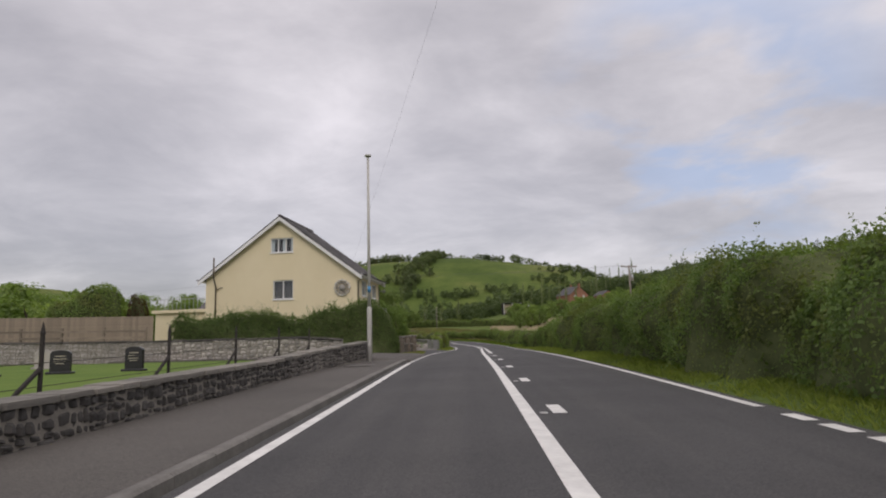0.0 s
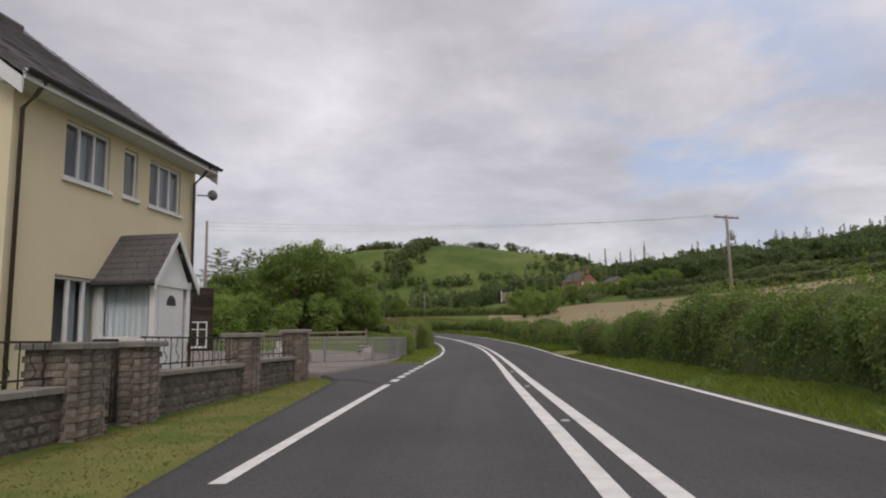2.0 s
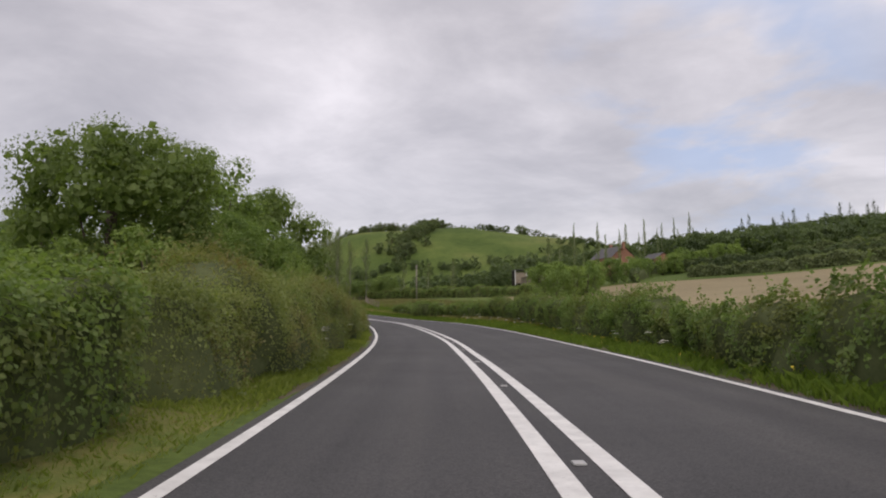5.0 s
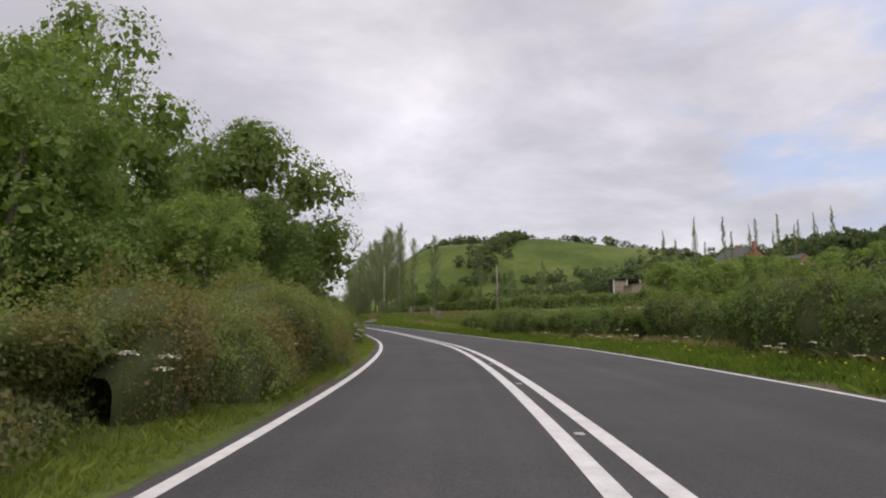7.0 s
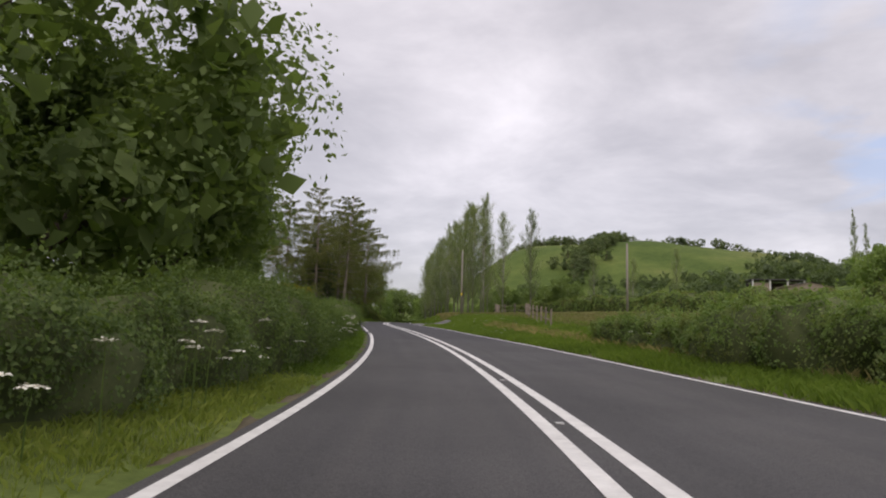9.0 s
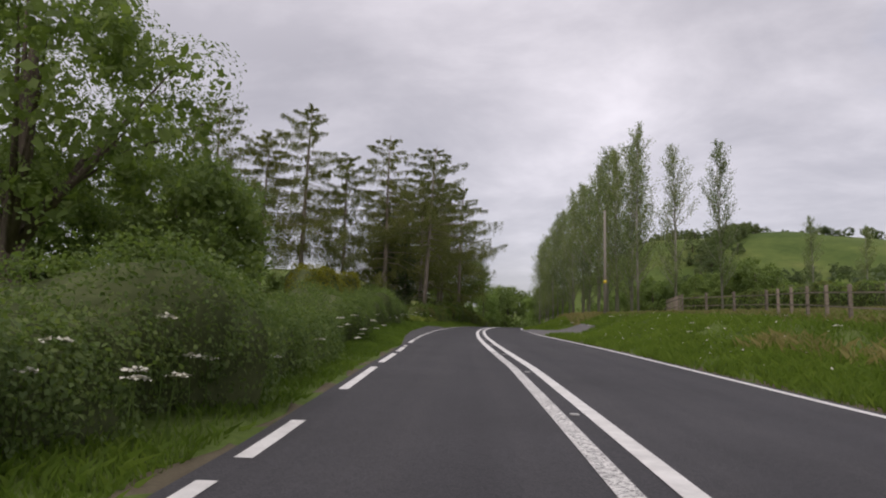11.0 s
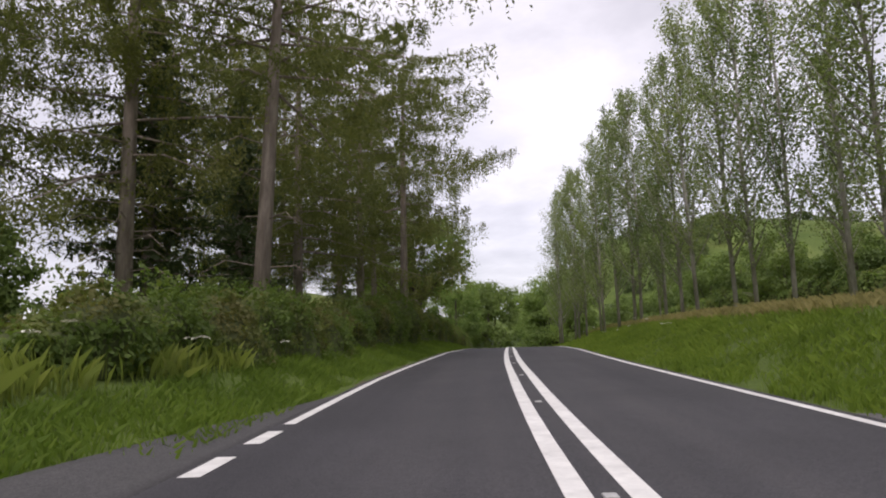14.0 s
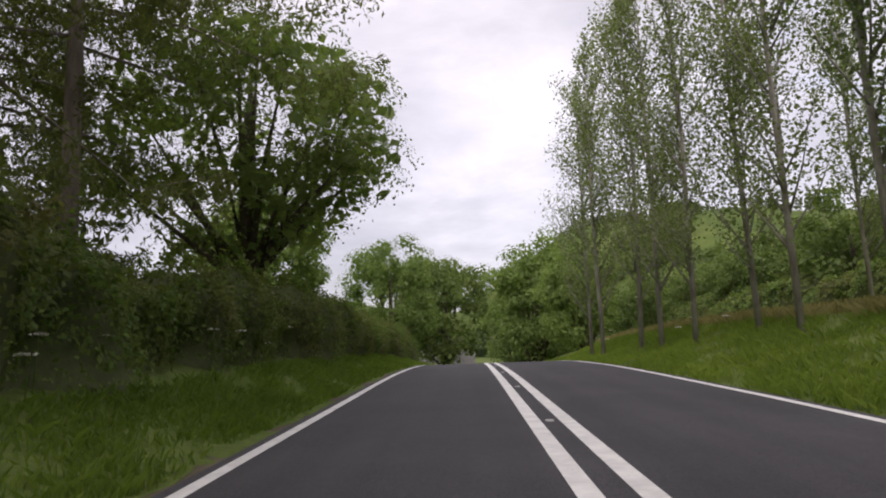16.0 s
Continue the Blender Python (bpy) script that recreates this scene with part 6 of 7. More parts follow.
def wall_with_holes(bm, holes, w, outline, place, thick=0.28):
    """A wall as cells between the lines of its openings: outline(x) gives its top. place(x, depth, z)."""
    xs = {0.0, w, *[h[0] for h in holes], *[h[1] for h in holes]}
    if outline(w / 2) > outline(0.01) + 0.1:
        xs |= {AX + HW, *[w * k / 40 for k in range(41)]}
    xs = sorted(xs)
    zs = sorted({0.0, *[h[2] for h in holes], *[h[3] for h in holes]})
    spots, faces = {}, {}
    for x0, x1 in zip(xs, xs[1:]):
        for i, z0 in enumerate(zs):
            last = i == len(zs) - 1
            z1a, z1b = (outline(x0), outline(x1)) if last else (zs[i + 1],) * 2
            if any(h[0] <= x0 + 1e-6 and x1 <= h[1] + 1e-6 and h[2] <= z0 + 1e-6 and (not last) and z1a <= h[3] + 1e-6 for h in holes):
                continue
            z1a, z1b = min(z1a, outline(x0)), min(z1b, outline(x1))
            if z1a <= z0 and z1b <= z0:
                continue
            z1a, z1b = max(z1a, z0), max(z1b, z0)
            v = [place(x0, 0, z0), place(x1, 0, z0), place(x1, 0, z1b), place(x0, 0, z1a), place(x0, thick, z0), place(x1, thick, z0), place(x1, thick, z1b), place(x0, thick, z1a)]
            k = [spots.setdefault(tuple(round(c, 4) for c in p), len(spots)) for p in v]
            for f in ((0, 1, 2, 3), (7, 6, 5, 4), (0, 4, 5, 1), (3, 2, 6, 7), (0, 3, 7, 4), (1, 5, 6, 2)):
                q = tuple(dict.fromkeys(k[i] for i in f))
                if len(q) > 2:
                    faces.setdefault(tuple(sorted(q)), []).append(q)
    return bm.add(list(spots), [q[0] for q in faces.values() if len(q) == 1])      # faces between two cells fall away


def window(parent, m, w, h, panes, sill=True, curtain=True, transom=False):
    """A white plastic window in the plane x-z, its face at y = 0, seen from -y; lower left corner at the origin."""
    win = part("window", Build().box((0, 0.05, 0), (w, 0.12, 0.06), 0.01).box((0, 0.05, h - 0.06), (w, 0.12, h), 0.01).box((0, 0.05, 0.06), (0.06, 0.12, h - 0.06)).box((w - 0.06, 0.05, 0.06), (w, 0.12, h - 0.06)).mesh("window_frame", M["white"]), parent, "white plastic window", m)
    for k in range(1, panes):
        x = w * k / panes
        part("mullion", Build().box((x - 0.035, 0.045, 0.06), (x + 0.035, 0.12, h - 0.06), 0.008).mesh("mullion", M["white"]), win)
    if transom:
        part("transom", Build().box((0.06, 0.048, h * 0.68), (w - 0.06, 0.12, h * 0.68 + 0.05), 0.008).mesh("transom", M["white"]), win)
    for k in range(panes):
        x0, x1 = w * k / panes + 0.04, w * (k + 1) / panes - 0.04
        g = part("pane", Build().box((x0, 0.08, 0.05), (x1, 0.088, h - 0.05)).mesh("pane", M["glass"]), win)
        g.visible_shadow = False
        if curtain:
            n = 14
            v, f = [], []
            cw = (x1 - x0) * (0.4 if k in (0, panes - 1) and panes > 1 else 0.5)
            c0 = x0 if k == 0 else x1 - cw
            for i in range(n + 1):
                x = c0 + cw * i / n
                y = 0.20 + 0.018 * math.sin(i * 1.9)
                v += [(x, y, 0.05), (x, y, h - 0.05)]
                if i:
                    f.append((2 * i - 2, 2 * i, 2 * i + 1, 2 * i - 1))
            part("curtain", Build().add(v, f).mesh("curtain", M["curtain"]), win, "pale net curtain")
    part("dark_interior", Build().box((-0.05, 0.5, -0.05), (w + 0.05, 0.52, h + 0.05)).mesh("dark_interior", M["dark_room"]), win)
    if sill:
        part("window_sill", Build().box((-0.06, -0.06, -0.07), (w + 0.06, 0.12, 0.0), 0.012).mesh("window_sill", M["white"]), win)
    return win


def make_house():
    house = thing("house", "cream rendered two-storey house with a slate gable roof and white windows", "house", HOUSE)
    rake = lambda x: EAVE + (APEX - EAVE) * (1 - abs((x - HW) - AX) / (HW + AX if (x - HW) < AX else -AX)) - 0.12
    gable_holes = [(HW - 5.80, HW - 4.38, 3.62, 4.88), (HW - 6.0, HW - 4.4, 6.78, 7.76)]
    front_holes = [(0.95, 2.20, 3.78, 4.82), (2.65, 3.12, 3.80, 4.78), (3.55, 4.80, 3.78, 4.78), (0.87, 2.12, 0.84, 2.06)]
    b = Build()
    wall_with_holes(b, gable_holes, HW, rake, lambda x, d, z: (x - HW, d, z - (0.5 if z == 0 else 0)))
    part("gable_wall", b.mesh("gable_wall", M["render"]), house)
    b = Build()
    wall_with_holes(b, front_holes, HL - 0.28, lambda x: EAVE, lambda x, d, z: (0.0 - d, x + 0.28, z - (0.5 if z == 0 else 0)), 0.28)
    part("front_wall", b.mesh("front_wall", M["render"]), house)
    b = Build().box((-HW, 0.28, -0.5), (-HW + 0.28, HL, EAVE))
    part("side_wall", b.mesh("side_wall", M["render"]), house)
    v = [(-HW, HL, -0.5), (0, HL, -0.5), (0, HL, EAVE - 0.12), (AX, HL, APEX - 0.12), (-HW, HL, EAVE - 0.12)]
    v += [(x, y + 0.28, z) for x, y, z in v]
    part("far_gable_wall", Build().add(v, [(0, 1, 2, 3, 4), (9, 8, 7, 6, 5), (0, 5, 6, 1), (1, 6, 7, 2), (2, 7, 8, 3), (3, 8, 9, 4), (4, 9, 5, 0)]).mesh("far_gable_wall", M["render"]), house)
    part("attic_floor", Build().box((-HW + 0.3, 0.3, 2.7), (-0.3, HL - 0.02, 2.8)).mesh("attic_floor", M["dark_room"]), house)
    # roof: slated courses on boards, either side
    roof = part("roof", Build().add([(AX, -0.3, APEX - 0.02), (AX, HL + 0.55, APEX - 0.02), (0.38, HL + 0.55, EAVE - 0.26), (0.38, -0.3, EAVE - 0.26), (-HW - 0.38, -0.3, EAVE - 0.22), (-HW - 0.38, HL + 0.55, EAVE - 0.22)], [(0, 3, 2, 1), (0, 1, 5, 4)]).mesh("roof", M["slate"]), house, "dark grey slate roof")
    r = random.Random(8)
    for sx, x_e, z_e in ((1, 0.42, EAVE - 0.28), (-1, -HW - 0.42, EAVE - 0.24)):
        n = 26
        bb = Build()
        for k in range(n):
            t0, t1 = k / n, (k + 1.35) / n
            t1 = min(t1, 1.0)
            xa, za = x_e + (AX - x_e) * t0, z_e + (APEX + 0.02 - z_e) * t0
            xb, zb = x_e + (AX - x_e) * t1, z_e + (APEX + 0.02 - z_e) * t1
            y = -0.36
            while y < HL + 0.55:
                w = r.uniform(0.24, 0.34)
                y1 = min(y + w - 0.008, HL + 0.6)
                j = r.uniform(-0.006, 0.012)
                bb.add([(xa, y, za + 0.045 + j), (xa, y1, za + 0.045 + j), (xb, y1, zb + 0.012), (xb, y, zb + 0.012), (xa, y, za + 0.025 + j), (xa, y1, za + 0.025 + j)], [(0, 1, 2, 3) if sx < 0 else (3, 2, 1, 0), (0, 4, 5, 1)])
                y += w
        part("slate_covering", bb.mesh("slate_covering", M["slate"]), roof, "", None, "stuff")
    part("ridge", Build().tube([(AX, -0.36, APEX + 0.03), (AX, HL + 0.6, APEX + 0.03)], [0.11, 0.11], 8).mesh("ridge", M["slate"]), roof, "grey ridge tiles")
    for x_e, z_e in ((0.42, EAVE - 0.32), (-HW - 0.42, EAVE - 0.28)):
        for y in (-0.34, HL + 0.56):
            b = Build()
            v = []
            for x, z in ((x_e, z_e), (AX, APEX - 0.04)):
                v += [(x, y, z - 0.24), (x, y + 0.035, z - 0.24), (x, y + 0.035, z + 0.02), (x, y, z + 0.02)]
            b.add(v, [(0, 1, 2, 3), (7, 6, 5, 4), (0, 4, 5, 1), (1, 5, 6, 2), (2, 6, 7, 3), (3, 7, 4, 0)])
            part("barge_board", b.mesh("barge_board", M["white"]), house, "white barge board")
        part("soffit", Build().box((min(x_e, 0 if x_e > 0 else -HW), -0.3, z_e + 0.0), (max(x_e, 0 if x_e > 0 else -HW), HL + 0.55, z_e + 0.03)).mesh("soffit", M["white"]), house)
        part("fascia", Build().box((x_e - 0.02, -0.3, z_e), (x_e + 0.02, HL + 0.55, z_e + 0.17)).mesh("fascia", M["white"]), house)
        s = 1 if x_e > 0 else -1
        prof = [(math.cos(a), math.sin(a)) for a in np.linspace(math.pi, 2 * math.pi, 7)]
        v = [(x_e + s * 0.075 + 0.06 * c, y, z_e + 0.15 + 0.06 * q) for y in (-0.36, HL + 0.6) for c, q in prof]
        part("gutter", Build().add(v, [(i, i + 1, i + 8, i + 7) for i in range(6)]).mesh("gutter", M["gutter"]), house, "black half-round gutter")
    for y in (0.12, HL + 0.12):
        part("downpipe", Build().tube([(0.47, y, EAVE - 0.2), (0.3, y, EAVE - 0.42), (0.07, y, EAVE - 0.62), (0.07, y, -0.3)], [0.036] * 4, 8).mesh("downpipe", M["pipe"], True), house, "brown downpipe")
    part("soil_pipe", Build().tube([(-9.85, -0.07, -0.3), (-9.85, -0.07, 4.6), (-9.85, -0.42, 5.2), (-9.85, -0.42, 6.55)], [0.055] * 4, 8).mesh("soil_pipe", M["pipe"], True), house, "brown vent pipe")
    part("waste_pipe", Build().tube([(-9.85, -0.09, 4.4), (-9.45, -0.09, 4.55), (-9.4, 0.05, 4.55)], [0.03] * 3, 6).mesh("waste_pipe", M["pipe"], True), house)
    for (a, c, z0, z1), p, tr in zip(gable_holes, (2, 3), (False, False)):
        window(house, Matrix.Translation((a - HW, 0.0, z0)), c - a, z1 - z0, p, True, p == 3)
    for (a, c, z0, z1), p in zip(front_holes, (3, 1, 3, 3)):
        window(house, Matrix.Translation((0.0, a + 0.28, z0)) @ Matrix.Rotation(radians(90), 4, "Z"), c - a, z1 - z0, p)
    # wheel on the gable
    wheel = part("wheel_ornament", Build().tube([(0.50 * math.cos(a), 0, 0.50 * math.sin(a)) for a in np.linspace(0, 2 * math.pi, 33)], [0.045] * 33, 6, False).mesh("rim", M["grime_white"], True), house, "old grey cartwheel hung on the wall", Matrix.Translation((-0.98, -0.08, 4.22)))
    part("hub", Build().tube([(0, -0.06, 0), (0, 0.05, 0)], [0.20, 0.20], 18).mesh("hub", M["concrete"], True), wheel)
    part("inner_rim", Build().tube([(0.36 * math.cos(a), 0, 0.36 * math.sin(a)) for a in np.linspace(0, 2 * math.pi, 29)], [0.03] * 29, 6, False).mesh("inner_rim", M["concrete"], True), wheel)
    spoke = Build().tube([(0.15, 0, 0), (0.58, 0, 0)], [0.03, 0.024], 6).mesh("spoke", M["concrete"], True)
    for k in range(12):
        part("spoke", spoke, wheel, "", Matrix.Rotation(k * math.pi / 6, 4, "Y"))
    part("satellite_bracket", Build().tube([(0.05, HL + 0.3, 4.4), (0.35, HL + 0.45, 4.4)], [0.02, 0.02], 6).mesh("satellite_bracket", M["steel"]), house)
    part("satellite_dish", Build().tube([(0.35, HL + 0.42, 4.4), (0.35, HL + 0.48, 4.42)], [0.04, 0.13], 14).mesh("satellite_dish", M["dull_steel"], True), house)
    make_porch(house)
    # flat-roofed wing with a railed top
    wing = thing("flat_roof_wing", "cream flat-roofed wing with a railed roof terrace", "building", HOUSE)
    part("wing_wall", Build().box((-14.6, 0.6, -0.5), (-HW - 0.02, 7.5, 3.0)).mesh("wing_wall", M["render"]), wing)
    part("roof_edge", Build().box((-14.8, 0.4, 3.0), (-HW - 0.02, 7.7, 3.2), 0.02).mesh("roof_edge", M["render"]), wing, "projecting cream roof edge")
    post = Build().tube([(0, 0, 3.2), (0, 0, 3.95)], [0.014, 0.014], 6).mesh("baluster", M["steel"])
    for k in range(13):
        part("baluster", post, wing, "", Matrix.Translation((-14.6 + 0.31 * k, 0.6, 0)))
    part("top_rail", Build().tube([(-14.6, 0.6, 3.95), (-HW - 0.4, 0.6, 3.95)], [0.02, 0.02], 6).mesh("top_rail", M["steel"]), wing)
    part("rear_roof", Build().add([(-14.4, 5, 3.2), (-HW - 0.1, 5, 3.2), (-HW - 0.1, 7.4, 4.4), (-14.4, 7.4, 4.4), (-14.4, 7.4, 3.2), (-HW - 0.1, 7.4, 3.2)], [(0, 1, 2, 3), (3, 2, 5, 4), (0, 3, 4), (1, 5, 2)]).mesh("rear_roof", M["slate"]), wing, "low grey slate roof behind")


def make_porch(house):
    """A gabled porch: a curtained side window, a white door to the road, a slate roof."""
    y0, y1, out, e, a = 2.35, 3.52, 1.1, 2.05, 2.98
    porch = part("porch", Build().box((0.0, y0, -0.4), (out, y1, 0.98)).mesh("porch_wall", M["render"]), house, "small gabled porch with slate roof")
    mid = (y0 + y1) / 2
    for x in (0.04, out):
        for y in (y0, y1):
            part("corner_post", Build().box((x - 0.06, y - 0.05, 0.9), (x + 0.05, y + 0.05, e), 0.008).mesh("corner_post", M["white"]), porch)
    part("head_beam", Build().box((-0.02, y0 - 0.06, e - 0.12), (out + 0.06, y0 + 0.05, e + 0.02)).box((-0.02, y1 - 0.05, e - 0.12), (out + 0.06, y1 + 0.06, e + 0.02)).box((out - 0.06, y0, e - 0.12), (out + 0.06, y1, e + 0.02)).mesh("head_beam", M["white"]), porch)
    part("sill_beam", Build().box((0, y0 - 0.05, 0.92), (out + 0.04, y0 + 0.05, 1.0), 0.01).mesh("sill_beam", M["white"]), porch)
    g = part("side_pane", Build().box((0.1, y0 - 0.004, 1.0), (out - 0.1, y0 + 0.004, e - 0.12)).mesh("side_pane", M["glass"]), porch)
    g.visible_shadow = False
    v, f = [], []
    for i in range(41):
        x = 0.08 + (out - 0.16) * i / 40
        y = y0 + 0.10 + 0.02 * math.sin(i * 1.3)
        v += [(x, y, 1.0), (x, y, e - 0.12)]
        if i:
            f.append((2 * i - 2, 2 * i, 2 * i + 1, 2 * i - 1))
    part("curtain", Build().add(v, f).mesh("curtain", M["curtain"]), porch, "pale drawn curtain")
    part("inner_back", Build().box((0.02, y0 + 0.3, 0.9), (out - 0.2, y0 + 0.32, e)).mesh("inner_back", M["curtain"]), porch)
    door = part("door", Build().box((out - 0.02, y0 + 0.1, -0.1), (out + 0.03, y0 + 0.98, e - 0.12), 0.01).mesh("door", M["white"]), porch, "white panelled front door")
    part("fanlight", Build().add([(out + 0.034, y0 + 0.54 + 0.17 * math.cos(t), 1.58 + 0.2 * math.sin(t)) for t in np.linspace(0, math.pi, 11)], [tuple(range(11))]).mesh("fanlight", M["dark_room"]), door, "half-round glazed light")
    for z0, z1 in ((0.2, 0.75), (0.85, 1.45)):
        for k in (0, 1):
            part("door_panel", Build().box((out + 0.028, y0 + 0.2 + 0.4 * k, z0), (out + 0.04, y0 + 0.48 + 0.4 * k, z1), 0.006).mesh("door_panel", M["white"]), door)
    part("door_handle", Build().tube([(out + 0.05, y0 + 0.86, 1.0), (out + 0.05, y0 + 0.76, 1.0)], [0.012, 0.012], 6).mesh("door_handle", M["steel"]), door)
    g = part("front_pane", Build().box((out - 0.004, y0 + 1.05, 1.0), (out + 0.004, y1 - 0.06, e - 0.12)).mesh("front_pane", M["glass"]), porch)
    g.visible_shadow = False
    part("front_panel", Build().box((out - 0.02, y0 + 1.0, -0.2), (out + 0.02, y1, 1.0)).mesh("front_panel", M["white"]), porch)
    part("porch_gable", Build().add([(out + 0.02, y0, e), (out + 0.02, y1, e), (out + 0.02, mid, a - 0.1), (out - 0.05, y0, e), (out - 0.05, y1, e), (out - 0.05, mid, a - 0.1)], [(0, 1, 2), (5, 4, 3)]).mesh("porch_gable", M["white"]), porch)
    r = random.Random(5)
    for sgn, ye in ((1, y0 - 0.22), (-1, y1 + 0.22)):
        bb = Build()
        for k in range(8):
            t0, t1 = k / 8, min(1, (k + 1.3) / 8)
            ya, za = ye + (mid - ye) * t0, e - 0.06 + (a + 0.06 - e) * t0
            yb, zb = ye + (mid - ye) * t1, e - 0.06 + (a + 0.06 - e) * t1
            x = -0.02
            while x < out + 0.12:
                w = r.uniform(0.2, 0.3)
                x1 = min(x + w - 0.008, out + 0.14)
                bb.add([(x, ya, za + 0.03), (x1, ya, za + 0.03), (x1, yb, zb + 0.01), (x, yb, zb + 0.01), (x, ya, za), (x1, ya, za)], [(0, 1, 2, 3) if sgn > 0 else (3, 2, 1, 0), (0, 4, 5, 1)])
                x += w
        part("slate_covering", bb.mesh("slate_covering", M["slate"]), porch, "", None, "stuff")
        v = []
        for y, z in ((ye, e - 0.08), (mid, a)):
            v += [(out + 0.12, y, z - 0.13), (out + 0.15, y, z - 0.13), (out + 0.15, y, z + 0.02), (out + 0.12, y, z + 0.02)]
        part("barge_board", Build().add(v, [(0, 1, 2, 3), (7, 6, 5, 4), (0, 4, 5, 1), (1, 5, 6, 2), (2, 6, 7, 3), (3, 7, 4, 0)]).mesh("barge_board", M["white"]), porch)
        part("gutter", Build().tube([(0, ye, e - 0.1), (out + 0.14, ye, e - 0.1)], [0.04, 0.04], 8).mesh("gutter", M["gutter"]), porch)


make_house()

# ---------------------------------------------------------------- garden wall, piers and gates
BRICK = Build().box((-0.1075, -0.05, -0.0325), (0.1075, 0.05, 0.0325), 0.006).mesh("brick", M["brick"])


def brick_pier(s, u, w, h, label):
    ob = thing("gate_pier", label, "pier", at(spot(s, u, -0.05), heading(s)), "garden wall piers")
    part("mortar_heart", Build().box((-w / 2 + 0.02, -w / 2 + 0.02, -0.3), (w / 2 - 0.02, w / 2 - 0.02, h)).mesh("mortar_heart", M["mortar"]), ob)
    k, z = 0, 0.04
    while z < h:
        off = 0.0 if k % 2 else 0.1125
        for side in range(4):
            n = int(w / 0.225)
            for i in range(n):
                x = -w / 2 + 0.1075 + i * 0.225 + (0.03 if off else 0)
                m = Matrix.Rotation(side * math.pi / 2, 4, "Z") @ Matrix.Translation((min(x, w / 2 - 0.1075), -w / 2 + 0.046, z))
                part("brick", BRICK, ob, "", m)
        z += 0.075
        k += 1
    part("pier_cap", Build().box((-w / 2 - 0.06, -w / 2 - 0.06, h), (w / 2 + 0.06, w / 2 + 0.06, h + 0.075), 0.02).mesh("pier_cap", M["coping"]), ob, "weathered stone cap")


brick_pier(41.2, -4.3, 0.6, 0.96, "mottled old brick pier with lichen and a stone cap")
brick_pier(42.4, -4.25, 0.56, 0.96, "old brick gate pier with a rusty hinge")
brick_pier(46.5, -4.25, 0.5, 1.06, "old brick pier with a flat stone cap")
brick_pier(49.9, -4.2, 0.5, 1.15, "tall brown brick pier at the yard entrance")


WALL_ROCKS = [rock_mesh(700 + k, 1, 1, 1, M["brown_stone"]) for k in range(5)]


def garden_wall(s0, s1, label):
    a, b = spot(s0, -4.27, -0.3), spot(s1, -4.27, -0.3)
    L = (b - a).length
    rz = math.atan2((b - a).y, (b - a).x)
    ob = thing("garden_wall", label, "wall", Matrix.Translation(a) @ Matrix.Rotation(rz, 4, "Z"), kind="structure")
    part("wall_body", Build().box((0, -0.10, 0), (L, 0.10, 0.82)).mesh("wall_body", M["brown_stone"]), ob)
    r, z = random.Random(int(s0 * 10)), 0.16
    while z < 0.78:
        h, x = min(r.choice((0.09, 0.12, 0.15)), 0.82 - z), -r.uniform(0, 0.1)
        while x < L:
            ln = r.uniform(0.14, 0.34)
            if x + ln / 2 > 0.02 and x + ln / 2 < L:
                part("stone", WALL_ROCKS[r.randrange(5)], ob, "", Matrix.Translation((x + ln / 2, -0.062, z + h / 2)) @ Matrix.Rotation(r.uniform(-0.08, 0.08), 4, "Y") @ Matrix.Diagonal((ln * 1.02, 0.10, h * 1.02, 1)))
            x += ln
        z += h
    x = 0.0
    while x < L - 0.2:
        w = min(0.6, L - x)
        part("coping", Build().box((x + 0.004, -0.16, 0.82), (x + w - 0.004, 0.16, 0.89), 0.015).mesh("coping", M["mortar"]), ob)
        x += w
    rail = thing("garden_railing", "rusty ornamental iron railing on the garden wall", "railing", Matrix.Translation(a) @ Matrix.Rotation(rz, 4, "Z"))
    for z in (0.97, 1.33):
        part("rail", Build().tube([(0, 0, z), (L, 0, z)], [0.012, 0.012], 5).mesh("rail", M["iron"]), rail)
    bar = Build().tube([(0, 0, 0.88), (0, 0, 1.33)], [0.008, 0.008], 5).mesh("bar", M["iron"])
    scroll = Build().tube([(0.08 * math.sin(t * 2) * (1 - t / 4), 0, 0.98 + 0.085 * t) for t in np.linspace(0, 3.9, 15)], [0.007] * 15, 5).mesh("scroll", M["iron"])
    k = 0
    while 0.12 + 0.19 * k < L:
        part("scroll" if k % 2 else "bar", scroll if k % 2 else bar, rail, "", Matrix.Translation((0.12 + 0.19 * k, 0, 0)))
        k += 1


garden_wall(38.0, 40.9, "low brown rubble garden wall with a flat coping")
garden_wall(42.7, 46.2, "low brown rubble garden wall between brick piers")
garden_wall(46.8, 49.6, "low brown rubble garden wall beside the yard entrance")


